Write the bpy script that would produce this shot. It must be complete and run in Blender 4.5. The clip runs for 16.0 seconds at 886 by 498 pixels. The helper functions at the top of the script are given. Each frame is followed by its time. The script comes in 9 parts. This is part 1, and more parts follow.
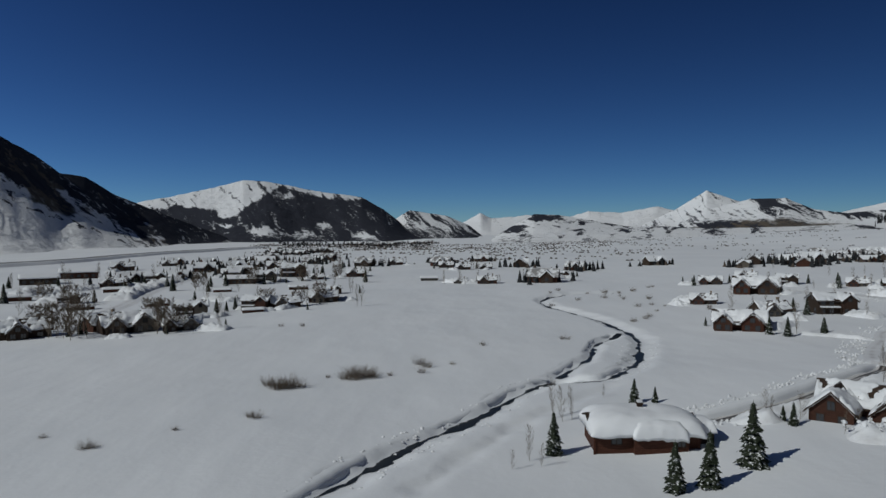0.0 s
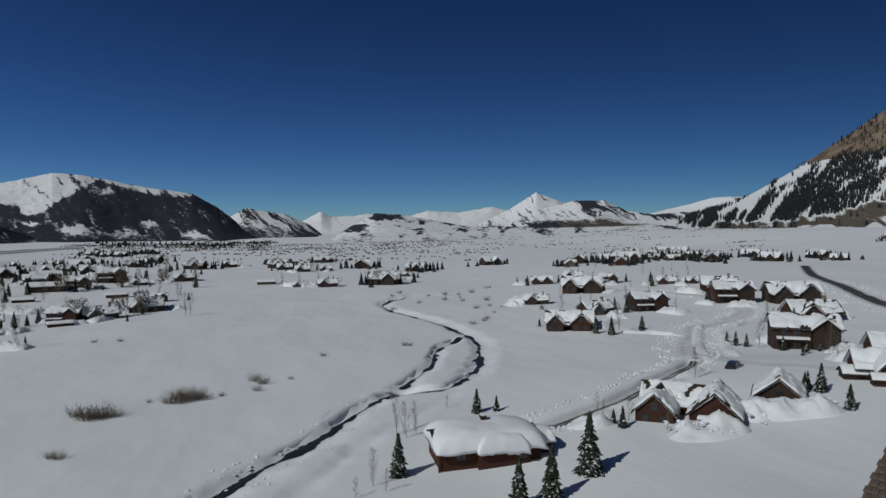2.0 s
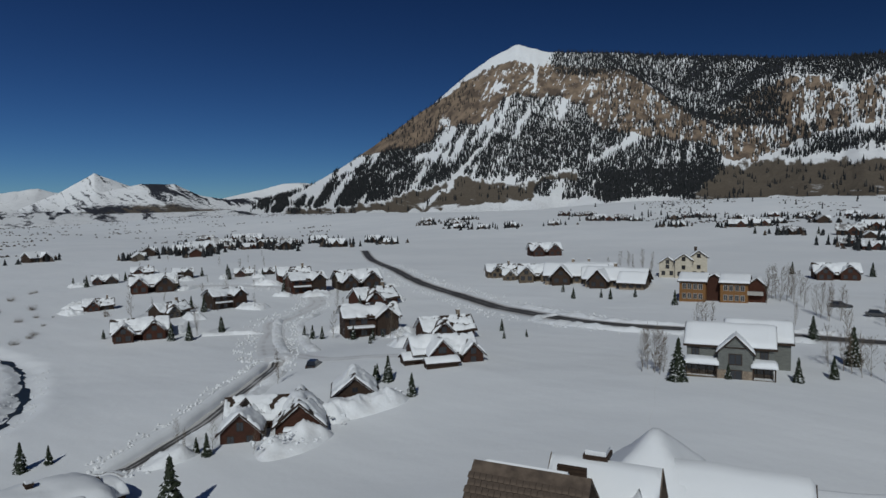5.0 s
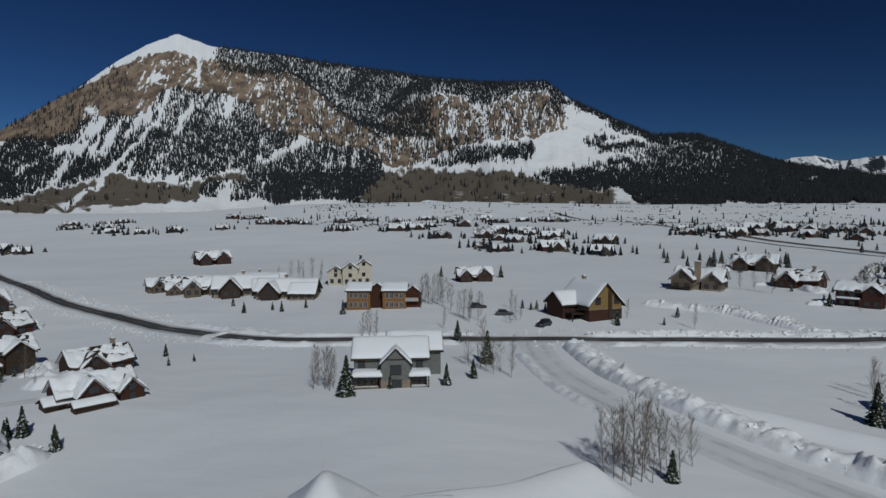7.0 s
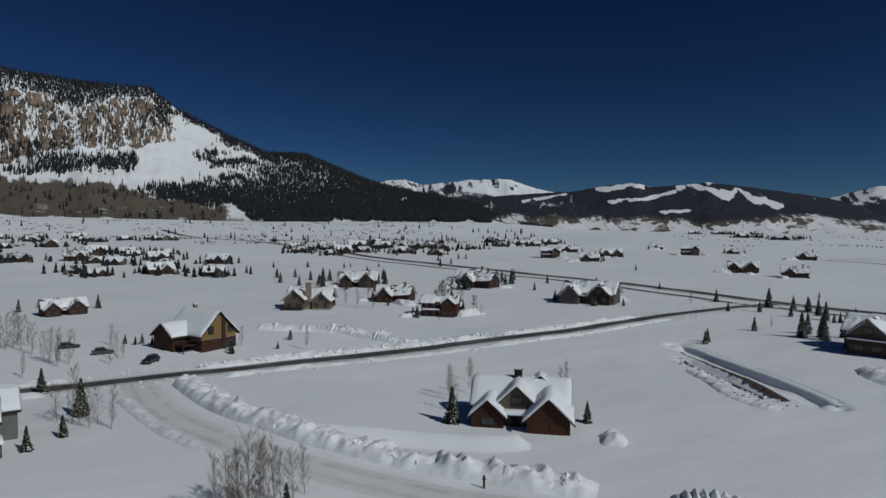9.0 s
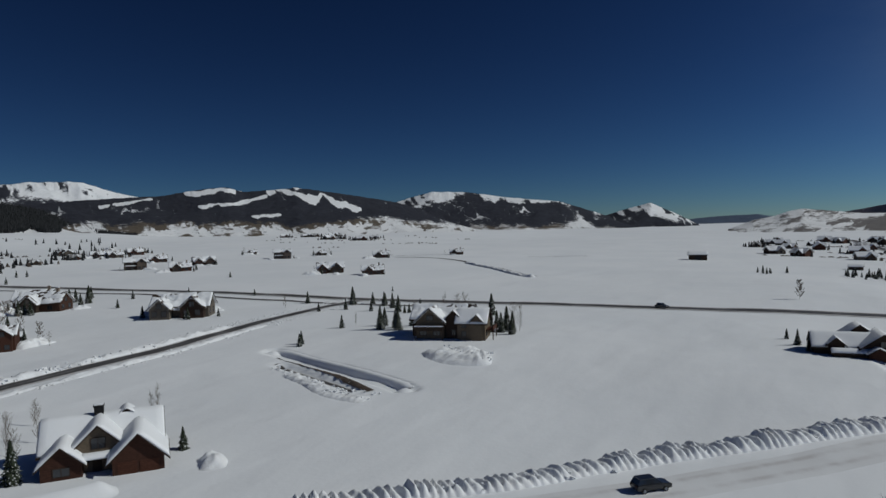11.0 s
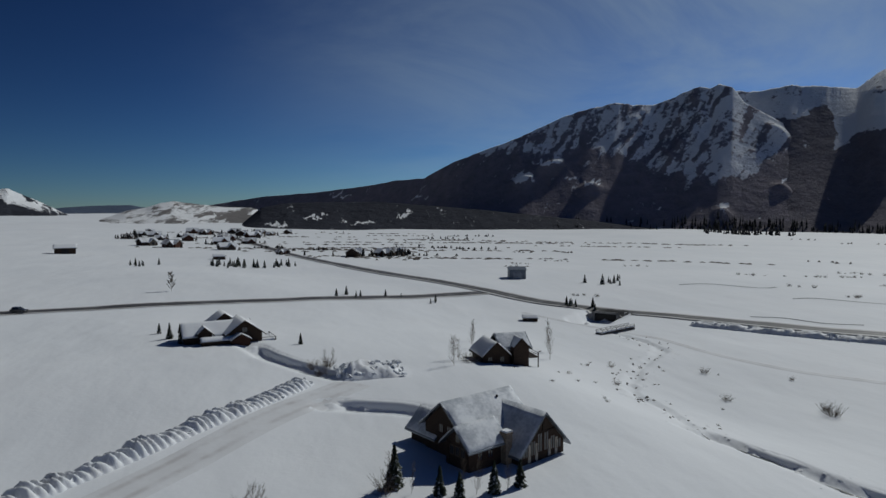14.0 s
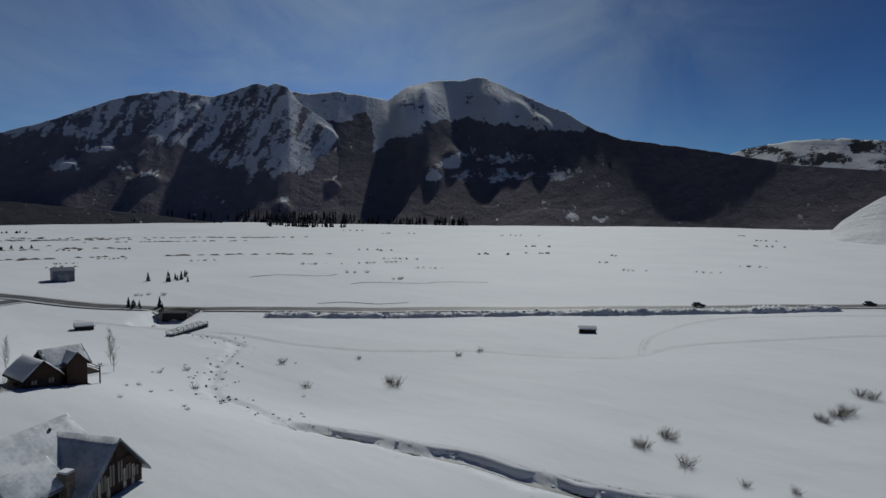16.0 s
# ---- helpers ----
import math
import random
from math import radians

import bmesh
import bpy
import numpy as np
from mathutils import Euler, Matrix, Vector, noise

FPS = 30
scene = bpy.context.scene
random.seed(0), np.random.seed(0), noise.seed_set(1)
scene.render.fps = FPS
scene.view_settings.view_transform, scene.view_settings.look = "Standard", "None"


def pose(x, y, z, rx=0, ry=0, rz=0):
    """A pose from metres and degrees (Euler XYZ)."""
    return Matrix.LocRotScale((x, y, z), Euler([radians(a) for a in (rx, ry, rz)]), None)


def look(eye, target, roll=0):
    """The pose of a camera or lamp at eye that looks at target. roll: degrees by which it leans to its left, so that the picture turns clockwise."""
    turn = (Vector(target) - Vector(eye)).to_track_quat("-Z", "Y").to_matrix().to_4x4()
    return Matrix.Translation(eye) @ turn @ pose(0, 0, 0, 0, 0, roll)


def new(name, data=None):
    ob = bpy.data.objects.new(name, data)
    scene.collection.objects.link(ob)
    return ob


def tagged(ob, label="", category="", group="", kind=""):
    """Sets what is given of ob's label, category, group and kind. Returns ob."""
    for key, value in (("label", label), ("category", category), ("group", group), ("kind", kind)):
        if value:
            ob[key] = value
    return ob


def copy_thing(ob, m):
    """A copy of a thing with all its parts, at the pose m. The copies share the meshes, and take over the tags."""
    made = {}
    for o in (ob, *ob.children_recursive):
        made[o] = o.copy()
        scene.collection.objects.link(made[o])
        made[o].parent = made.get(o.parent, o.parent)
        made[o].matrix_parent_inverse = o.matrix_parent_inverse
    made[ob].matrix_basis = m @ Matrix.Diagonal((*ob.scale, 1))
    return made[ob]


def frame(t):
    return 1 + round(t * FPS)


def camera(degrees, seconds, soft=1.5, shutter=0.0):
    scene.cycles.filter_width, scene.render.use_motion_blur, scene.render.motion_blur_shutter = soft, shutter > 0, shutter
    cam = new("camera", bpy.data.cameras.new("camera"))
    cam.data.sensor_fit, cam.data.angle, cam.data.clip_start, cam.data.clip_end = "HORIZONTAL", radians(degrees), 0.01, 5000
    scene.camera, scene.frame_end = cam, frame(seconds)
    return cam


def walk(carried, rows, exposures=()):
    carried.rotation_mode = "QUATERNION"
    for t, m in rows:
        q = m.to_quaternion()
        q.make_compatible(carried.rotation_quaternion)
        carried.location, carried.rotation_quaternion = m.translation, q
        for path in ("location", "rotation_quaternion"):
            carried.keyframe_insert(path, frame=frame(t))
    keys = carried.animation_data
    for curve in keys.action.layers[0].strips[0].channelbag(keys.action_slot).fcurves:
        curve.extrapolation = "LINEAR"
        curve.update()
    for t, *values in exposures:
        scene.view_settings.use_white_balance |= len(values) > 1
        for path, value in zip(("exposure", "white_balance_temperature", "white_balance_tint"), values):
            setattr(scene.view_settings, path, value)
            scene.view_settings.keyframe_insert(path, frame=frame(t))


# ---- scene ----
cam = camera(67.85, 16.0)

# seconds, eye x, y, z, yaw, pitch, roll
PATH = [
    (0.0, -0.00, -0.00, 27.99, 0.00, -1.46, -0.40),
    (0.5, 0.01, 0.92, 28.33, -1.71, -1.53, -0.43),
    (1.0, 0.02, 1.90, 28.73, -4.60, -1.57, -0.53),
    (1.5, 0.12, 2.79, 29.17, -8.64, -1.60, -0.56),
    (2.0, 0.29, 3.56, 29.60, -13.77, -1.66, -0.30),
    (2.5, 0.40, 4.42, 30.12, -19.61, -1.84, 0.01),
    (3.0, 0.53, 5.52, 30.74, -25.66, -2.11, 0.13),
    (3.2, 0.59, 5.94, 30.99, -28.19, -2.29, 0.06),
    (5.3, 2.44, 7.91, 33.44, -53.21, -3.36, -0.61),
    (5.5, 2.46, 7.85, 33.83, -55.73, -3.41, -0.65),
    (6.0, 2.44, 7.69, 34.77, -62.46, -3.53, -0.45),
    (6.5, 2.29, 7.53, 35.65, -69.77, -3.54, -0.24),
    (7.0, 1.90, 7.45, 36.35, -77.65, -3.35, -0.05),
    (7.5, 1.60, 7.32, 36.85, -86.03, -3.01, 0.09),
    (8.0, 1.41, 7.26, 37.44, -94.24, -2.56, 0.28),
    (8.5, 1.41, 7.16, 38.21, -102.23, -2.21, 0.19),
    (8.7, 1.44, 7.11, 38.53, -105.47, -2.11, 0.24),
    (10.8, 2.12, 5.76, 40.03, -140.72, -1.89, -1.61),
    (11.0, 2.19, 5.74, 40.07, -144.55, -1.98, -1.53),
    (11.5, 2.35, 5.69, 40.17, -154.28, -2.28, -1.26),
    (12.0, 2.49, 5.59, 40.34, -163.89, -2.59, -0.81),
    (12.5, 2.70, 4.98, 40.47, -172.08, -2.77, -0.55),
    (13.0, 2.91, 3.63, 40.52, -179.65, -2.87, -0.46),
    (13.5, 3.16, 1.32, 40.61, -187.20, -3.16, -0.14),
    (14.0, 2.89, -1.27, 40.66, -195.49, -3.50, 0.00),
    (14.5, 2.00, -3.43, 40.77, -203.87, -3.94, 0.18),
    (15.0, 1.31, -5.04, 40.73, -212.50, -4.17, 0.46),
    (15.5, 1.20, -6.35, 40.53, -222.05, -4.15, 0.55),
    (16.0, 1.62, -7.72, 40.10, -232.24, -3.89, 0.50),
]


def aim(x, y, z, yaw, pitch, roll):
    a, b = radians(yaw), radians(pitch)
    ahead = Vector((-math.sin(a) * math.cos(b), math.cos(a) * math.cos(b), math.sin(b)))
    eye = Vector((x, y, z))
    return look(eye, eye + ahead, roll)


# seconds, stops, kelvin, tint
LIGHT = [(0.0, -0.08, 6250, 4), (3.0, 0.0, 6250, 4), (5.5, -0.05, 6120, 4), (8.5, -0.08, 6150, 4), (11.0, 0.06, 6300, 4), (12.5, 0.10, 6250, 4), (14.5, 0.0, 6250, 4), (16.0, -0.05, 6250, 4)]
walk(cam, [(row[0], aim(*row[1:])) for row in PATH], LIGHT)

# ---- sky, sun ----
SUN_AZ, SUN_EL = 241.0, 38.0
world = bpy.data.worlds.new("sky")
scene.world = world
world.use_nodes = True
_n, _l = world.node_tree.nodes, world.node_tree.links
_n.clear()
_sky = _n.new("ShaderNodeTexSky")
_sky.sky_type, _sky.sun_disc = "NISHITA", False
_sky.sun_elevation, _sky.sun_rotation = radians(SUN_EL), radians(SUN_AZ)
_sky.altitude, _sky.air_density, _sky.dust_density, _sky.ozone_density = 2800, 0.9, 0.1, 3.0
# deep high-altitude blue: the sky's contrast raised channel by channel, with thin cirrus near the sun
_pow = _n.new("ShaderNodeVectorMath")
_pow.operation = "POWER"
_l.new(_sky.outputs["Color"], _pow.inputs[0])
_pow.inputs[1].default_value = (1.5, 1.5, 1.45)
_tint = _n.new("ShaderNodeVectorMath")
_tint.operation = "MULTIPLY"
_l.new(_pow.outputs["Vector"], _tint.inputs[0])
_tint.inputs[1].default_value = (0.132, 0.165, 0.222)
# the sky pales towards the west and deepens towards the east
_west = _n.new("ShaderNodeVectorMath")
_west.operation = "DOT_PRODUCT"
_axis = _n.new("ShaderNodeTexCoord")
_l.new(_axis.outputs["Generated"], _west.inputs[0])
_west.inputs[1].default_value = (math.sin(radians(284)), math.cos(radians(284)), -0.35)
_pale = _n.new("ShaderNodeMath")
_pale.operation = "POWER"
_pale.inputs[0].default_value = 2.05
_l.new(_west.outputs["Value"], _pale.inputs[1])
_fade = _n.new("ShaderNodeVectorMath")
_fade.operation = "SCALE"
_l.new(_tint.outputs["Vector"], _fade.inputs[0])
_l.new(_pale.outputs["Value"], _fade.inputs["Scale"])
# the sky colour dimmed smoothly round bearing 268, tuned to fit the camera's view
_gap = _n.new("ShaderNodeVectorMath")
_gap.operation = "DOT_PRODUCT"
_l.new(_axis.outputs["Generated"], _gap.inputs[0])
_gap.inputs[1].default_value = (math.sin(radians(268)), math.cos(radians(268)), 0.12)
_dimming = _n.new("ShaderNodeMapRange")
_dimming.interpolation_type = "SMOOTHSTEP"
for _k, _v in (("From Min", 0.72), ("From Max", 1.0), ("To Min", 1.0), ("To Max", 0.36)):
    _dimming.inputs[_k].default_value = _v
_l.new(_gap.outputs["Value"], _dimming.inputs["Value"])
_deep = _n.new("ShaderNodeVectorMath")
_deep.operation = "SCALE"
_l.new(_fade.outputs["Vector"], _deep.inputs[0])
_l.new(_dimming.outputs["Result"], _deep.inputs["Scale"])
_bg = _n.new("ShaderNodeBackground")
_bg.inputs["Strength"].default_value = 0.07
_out = _n.new("ShaderNodeOutputWorld")
# thin cirrus, drawn out in streaks, thickest towards the sun
_dir = _n.new("ShaderNodeTexCoord")
_map = _n.new("ShaderNodeMapping")
_map.inputs["Rotation"].default_value = (radians(12), radians(-8), radians(35))
_map.inputs["Scale"].default_value = (1.6, 4.2, 5.5)
_l.new(_dir.outputs["Generated"], _map.inputs["Vector"])
_noise = _n.new("ShaderNodeTexNoise")
_noise.inputs["Scale"].default_value, _noise.inputs["Detail"].default_value, _noise.inputs["Roughness"].default_value = 1.1, 6, 0.6
_noise.inputs["Distortion"].default_value = 0.6
_l.new(_map.outputs["Vector"], _noise.inputs["Vector"])
_near = _n.new("ShaderNodeVectorMath")
_near.operation = "DOT_PRODUCT"
_l.new(_dir.outputs["Generated"], _near.inputs[0])
_sx, _sy = math.sin(radians(SUN_AZ - 20)), math.cos(radians(SUN_AZ - 20))
_near.inputs[1].default_value = (_sx * 0.94, _sy * 0.94, 0.34)
_glow = _n.new("ShaderNodeMapRange")
_glow.interpolation_type = "SMOOTHSTEP"
for _k, _v in (("From Min", 0.50), ("From Max", 1.02), ("To Min", 0.0), ("To Max", 0.88)):
    _glow.inputs[_k].default_value = _v
_l.new(_near.outputs["Value"], _glow.inputs["Value"])
_veil = _n.new("ShaderNodeMapRange")
_veil.interpolation_type = "SMOOTHSTEP"
for _k, _v in (("From Min", 0.15), ("From Max", 0.90), ("To Min", 0.1), ("To Max", 1.0)):
    _veil.inputs[_k].default_value = _v
_l.new(_noise.outputs["Fac"], _veil.inputs["Value"])
_soft = _n.new("ShaderNodeMath")
_soft.operation = "POWER"
_soft.inputs[1].default_value = 3.0
_l.new(_glow.outputs["Result"], _soft.inputs[0])
_amount = _n.new("ShaderNodeMath")
_amount.operation = "MULTIPLY"
_l.new(_soft.outputs["Value"], _amount.inputs[0])
_l.new(_veil.outputs["Result"], _amount.inputs[1])
_cirrus = _n.new("ShaderNodeMix")
_cirrus.data_type = "RGBA"
_l.new(_amount.outputs["Value"], _cirrus.inputs[0])
_l.new(_deep.outputs["Vector"], _cirrus.inputs[6])
_cirrus.inputs[7].default_value = (3.9, 4.7, 5.2, 1)
_l.new(_cirrus.outputs[2], _bg.inputs["Color"])
_l.new(_bg.outputs["Background"], _out.inputs["Surface"])

sun_data = bpy.data.lights.new("sun", "SUN")
sun_data.energy, sun_data.angle, sun_data.color = 2.1, radians(0.5), (1.0, 0.97, 0.93)
sun = new("sun", sun_data)
_a, _e = radians(SUN_AZ), radians(SUN_EL)
_from = Vector((math.sin(_a) * math.cos(_e), math.cos(_a) * math.cos(_e), math.sin(_e))) * 800
sun.matrix_world = look(_from, (0, 0, 0))


# ---- materials ----
class Nodes:
    """A small writer of node materials."""

    def __init__(self, name):
        self.mat = bpy.data.materials.new(name)
        self.mat.use_nodes = True
        self.n, self.l = self.mat.node_tree.nodes, self.mat.node_tree.links
        self.b = self.n["Principled BSDF"]
        self.co = self.n.new("ShaderNodeTexCoord").outputs["Object"]
        self.where = self.n.new("ShaderNodeNewGeometry")

    def put(self, socket, value):
        if isinstance(value, bpy.types.NodeSocket):
            self.l.new(value, socket)
        elif isinstance(value, (tuple, list)):
            socket.default_value = (*value, 1.0) if len(value) == 3 and socket.type == "RGBA" else value
        else:
            socket.default_value = value

    def noise(self, scale, detail=4.0, stretch=None, world=True, rough=0.55):
        node = self.n.new("ShaderNodeTexNoise")
        node.inputs["Scale"].default_value, node.inputs["Detail"].default_value = scale, detail
        node.inputs["Roughness"].default_value = rough
        co = self.where.outputs["Position"] if world else self.co
        if stretch:
            m = self.n.new("ShaderNodeMapping")
            m.inputs["Scale"].default_value = stretch
            self.l.new(co, m.inputs["Vector"])
            co = m.outputs["Vector"]
        self.l.new(co, node.inputs["Vector"])
        return node.outputs["Fac"]

    def math(self, op, a, b=0.0):
        node = self.n.new("ShaderNodeMath")
        node.operation = op
        self.put(node.inputs[0], a)
        self.put(node.inputs[1], b)
        return node.outputs[0]

    def step(self, value, low, high, a=0.0, b=1.0):
        node = self.n.new("ShaderNodeMapRange")
        node.interpolation_type = "SMOOTHSTEP"
        for k, v in zip(("Value", "From Min", "From Max", "To Min", "To Max"), (value, low, high, a, b)):
            self.put(node.inputs[k], v)
        return node.outputs["Result"]

    def mix(self, fac, a, b):
        node = self.n.new("ShaderNodeMix")
        node.data_type = "RGBA"
        self.put(node.inputs[0], fac)
        self.put(node.inputs[6], a)
        self.put(node.inputs[7], b)
        return node.outputs[2]

    def attr(self, name):
        node = self.n.new("ShaderNodeAttribute")
        node.attribute_name = name
        return node.outputs["Fac"]

    def random(self):
        return self.n.new("ShaderNodeObjectInfo").outputs["Random"]

    def island(self):
        return self.where.outputs["Random Per Island"]

    def up(self):
        node = self.n.new("ShaderNodeSeparateXYZ")
        self.l.new(self.where.outputs["Normal"], node.inputs[0])
        return node.outputs["Z"]

    def bump(self, height, strength=0.3, distance=0.1):
        node = self.n.new("ShaderNodeBump")
        node.inputs["Strength"].default_value, node.inputs["Distance"].default_value = strength, distance
        self.put(node.inputs["Height"], height)
        self.l.new(node.outputs["Normal"], self.b.inputs["Normal"])

    def done(self, colour, rough=0.8, metal=0.0, spec=0.3):
        self.put(self.b.inputs["Base Color"], colour)
        self.put(self.b.inputs["Roughness"], rough)
        self.b.inputs["Metallic"].default_value = metal
        self.b.inputs["Specular IOR Level"].default_value = spec
        return self.mat


SNOW = (0.82, 0.83, 0.84)


def make_snow(name, dirt=0.0, lumps=0.5):
    m = Nodes(name)
    big, small = m.noise(0.02, 5), m.noise(1.3, 6)
    c = m.mix(m.step(big, 0.3, 0.7), (0.77, 0.785, 0.80), SNOW)
    if dirt:
        c = m.mix(m.math("MULTIPLY", m.step(m.noise(0.35, 6), 0.42, 0.75), dirt), c, (0.34, 0.30, 0.26))
    drift = m.math("ADD", m.noise(0.11, 3, (1, 0.55, 1)), m.math("MULTIPLY", m.noise(0.03, 4, (1, 0.4, 1)), 3.5))
    m.bump(m.math("ADD", m.math("MULTIPLY", small, 0.14), drift), 0.45 * lumps, 1.0)
    return m.done(c, 0.75, 0, 0.25)


def speck_tone(m):
    return m.noise(0.12, 5, None, True, 0.7)


# the default forest tone carries a slight blue lift for distance haze
def make_mountain(name, rock_a=(0.275, 0.205, 0.145), rock_b=(0.12, 0.092, 0.072), forest=(0.035, 0.037, 0.046), brush=(0.122, 0.102, 0.080)):
    m = Nodes(name)
    fine, mid = m.noise(0.035, 6, None, True, 0.7), m.noise(0.008, 5)
    snow = m.mix(mid, (0.78, 0.79, 0.80), (0.84, 0.84, 0.84))
    rock = m.mix(m.step(m.noise(0.028, 7, (1, 1, 0.30), True, 0.65), 0.38, 0.62), rock_b, rock_a)
    grain = m.math("MULTIPLY", m.math("SUBTRACT", fine, 0.5), 1.1)
    speck = m.math("MULTIPLY", m.math("SUBTRACT", m.noise(0.09, 5, None, True, 0.7), 0.5), 1.6)
    c = m.mix(m.step(m.math("ADD", m.attr("brush"), grain), 0.3, 0.8), snow, m.mix(speck_tone(m), tuple(v * 0.65 for v in brush), tuple(v * 1.35 for v in brush)))
    c = m.mix(m.step(m.math("ADD", m.attr("rock"), m.math("ADD", grain, m.math("MULTIPLY", speck, 0.4))), 0.40, 0.60), c, rock)
    c = m.mix(m.step(m.math("ADD", m.attr("forest"), m.math("ADD", grain, speck)), 0.34, 0.64), c, m.mix(fine, tuple(v * 0.6 for v in forest), tuple(v * 1.7 for v in forest)))
    m.bump(m.math("ADD", fine, m.math("MULTIPLY", mid, 2)), 0.6, 10)
    return m.done(c, 0.9, 0, 0.02)


snow_mat = make_snow("snow")
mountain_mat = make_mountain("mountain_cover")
# forest tone set paler and greyer than in mountain_cover
hazy_mat = make_mountain("pale_grey_cover", forest=(0.16, 0.15, 0.145))
# blue of the distance haze painted into the woods colour
blue_ridge_mat = make_mountain("far_woods_haze_tint", forest=(0.075, 0.095, 0.135))
# woods and brush lightened in the colour, for a slope in shade and haze
shade_mountain_mat = make_mountain("woods_lightened_in_shade", forest=(0.20, 0.18, 0.195), brush=(0.20, 0.17, 0.165))
# same woods again, lightened less because sun reaches part of this slope
summit_mat = make_mountain("summit_woods_light_copy", forest=(0.155, 0.142, 0.155), brush=(0.16, 0.14, 0.14))


def make_wood(name, a, b, board=0.22, vary=False):
    """Horizontal boards or logs, weathered."""
    m = Nodes(name)
    n = m.noise(2.0, 6, (1, 1, 6), False)
    c = m.mix(m.step(n, 0.3, 0.7), a, b)
    if vary:
        c = m.mix(m.step(m.random(), 0.35, 0.75), c, m.mix(n, (0.048, 0.019, 0.012), (0.080, 0.032, 0.020)))
        c = m.mix(m.step(m.random(), 0.86, 0.9), c, m.mix(n, (0.10, 0.085, 0.07), (0.15, 0.13, 0.105)))
    wave = m.n.new("ShaderNodeTexWave")
    wave.wave_type, wave.bands_direction, wave.wave_profile = "BANDS", "Z", "SAW"
    wave.inputs["Scale"].default_value = 0.314 / board
    wave.inputs["Distortion"].default_value = 0.15
    m.l.new(m.co, wave.inputs["Vector"])
    c = m.mix(m.math("MULTIPLY", m.step(wave.outputs["Fac"], 0.86, 0.98), 0.55), c, tuple(v * 0.3 for v in a))
    m.bump(m.math("ADD", wave.outputs["Fac"], m.math("MULTIPLY", n, 0.4)), 0.6, 0.04)
    return m.done(c, 0.78, 0, 0.2)


def make_plain(name, a, b, scale=3.0, rough=0.7, metal=0.0, bump=0.2, spec=0.3):
    m = Nodes(name)
    n = m.noise(scale, 6, None, False)
    m.bump(n, bump, 0.03)
    return m.done(m.mix(m.step(n, 0.3, 0.7), a, b), rough, metal, spec)


def make_stone(name):
    m = Nodes(name)
    v = m.n.new("ShaderNodeTexVoronoi")
    v.inputs["Scale"].default_value = 2.2
    m.l.new(m.co, v.inputs["Vector"])
    e = m.n.new("ShaderNodeTexVoronoi")
    e.feature = "DISTANCE_TO_EDGE"
    e.inputs["Scale"].default_value = 2.2
    m.l.new(m.co, e.inputs["Vector"])
    c = m.mix(v.outputs["Color"], (0.20, 0.15, 0.11), (0.33, 0.27, 0.20))
    c = m.mix(m.step(e.outputs["Distance"], 0.0, 0.06), (0.10, 0.09, 0.08), c)
    m.bump(m.step(e.outputs["Distance"], 0.0, 0.1), 0.6, 0.05)
    return m.done(c, 0.85)


def make_needles(name):
    m = Nodes(name)
    n = m.noise(2.5, 5, None, True)
    green = m.mix(n, (0.012, 0.017, 0.011), (0.036, 0.044, 0.025))
    load = m.math("ADD", m.up(), m.math("MULTIPLY", m.math("SUBTRACT", m.noise(3.2, 4), 0.5), 2.6))
    c = m.mix(m.step(load, 0.93, 1.16), green, SNOW)
    return m.done(c, 0.8, 0, 0.15)


def make_road(name, patchy=1.1, middle=0.0, band=(0.40, 0.92)):
    """Wet dark asphalt with a film of packed snow between the wheel tracks."""
    m = Nodes(name)
    uv = m.n.new("ShaderNodeAttribute")
    uv.attribute_name = "across"
    n, f = m.noise(0.12, 5), m.noise(1.5, 5)
    side = m.math("ABSOLUTE", uv.outputs["Fac"])
    bare = m.mix(f, (0.045, 0.043, 0.042), (0.085, 0.08, 0.075))
    cover = m.math("ADD", m.step(side, *band), m.math("MULTIPLY", m.math("SUBTRACT", n, 0.45), patchy))
    cover = m.math("ADD", cover, m.math("ADD", middle, m.step(side, 0.16, 0.02, 0.0, 0.35)))
    c = m.mix(m.step(cover, 0.28, 0.8), bare, m.mix(f, (0.42, 0.40, 0.38), (0.66, 0.65, 0.65)))
    m.bump(f, 0.3, 0.03)
    return m.done(c, 0.6, 0, 0.3)


def make_track(name, a=(0.55, 0.535, 0.53), b=(0.74, 0.745, 0.75)):
    """Packed snow, dirtied by wheels."""
    m = Nodes(name)
    uv = m.n.new("ShaderNodeAttribute")
    uv.attribute_name = "across"
    side = m.math("ABSOLUTE", uv.outputs["Fac"])
    rut = m.math("MULTIPLY", m.step(m.math("ABSOLUTE", m.math("SUBTRACT", side, 0.38)), 0.22, 0.0), 0.8)
    n = m.noise(0.25, 6)
    c = m.mix(m.math("MULTIPLY", m.math("ADD", rut, 0.25), m.step(n, 0.3, 0.7)), b, a)
    c = m.mix(m.step(side, 0.8, 1.0), c, SNOW)
    m.bump(m.noise(1.2, 5), 0.3, 0.1)
    return m.done(c, 0.7, 0, 0.25)


packed_mat = make_track("packed_snow")
road_mat = make_road("plowed_road")
drive_mat = make_road("half_cleared_drive", 1.9, 0.10, (0.34, 0.5))
bank_mat = make_snow("plowed_snow", 0.22, 1.6)
roof_snow_mat = make_snow("roof_snow", 0.0, 0.4)
cabin_mat = make_wood("cabin_boards", (0.030, 0.020, 0.015), (0.060, 0.040, 0.028), 0.22, True)
log_mat = make_wood("dark_logs", (0.048, 0.018, 0.011), (0.085, 0.034, 0.020), 0.3)
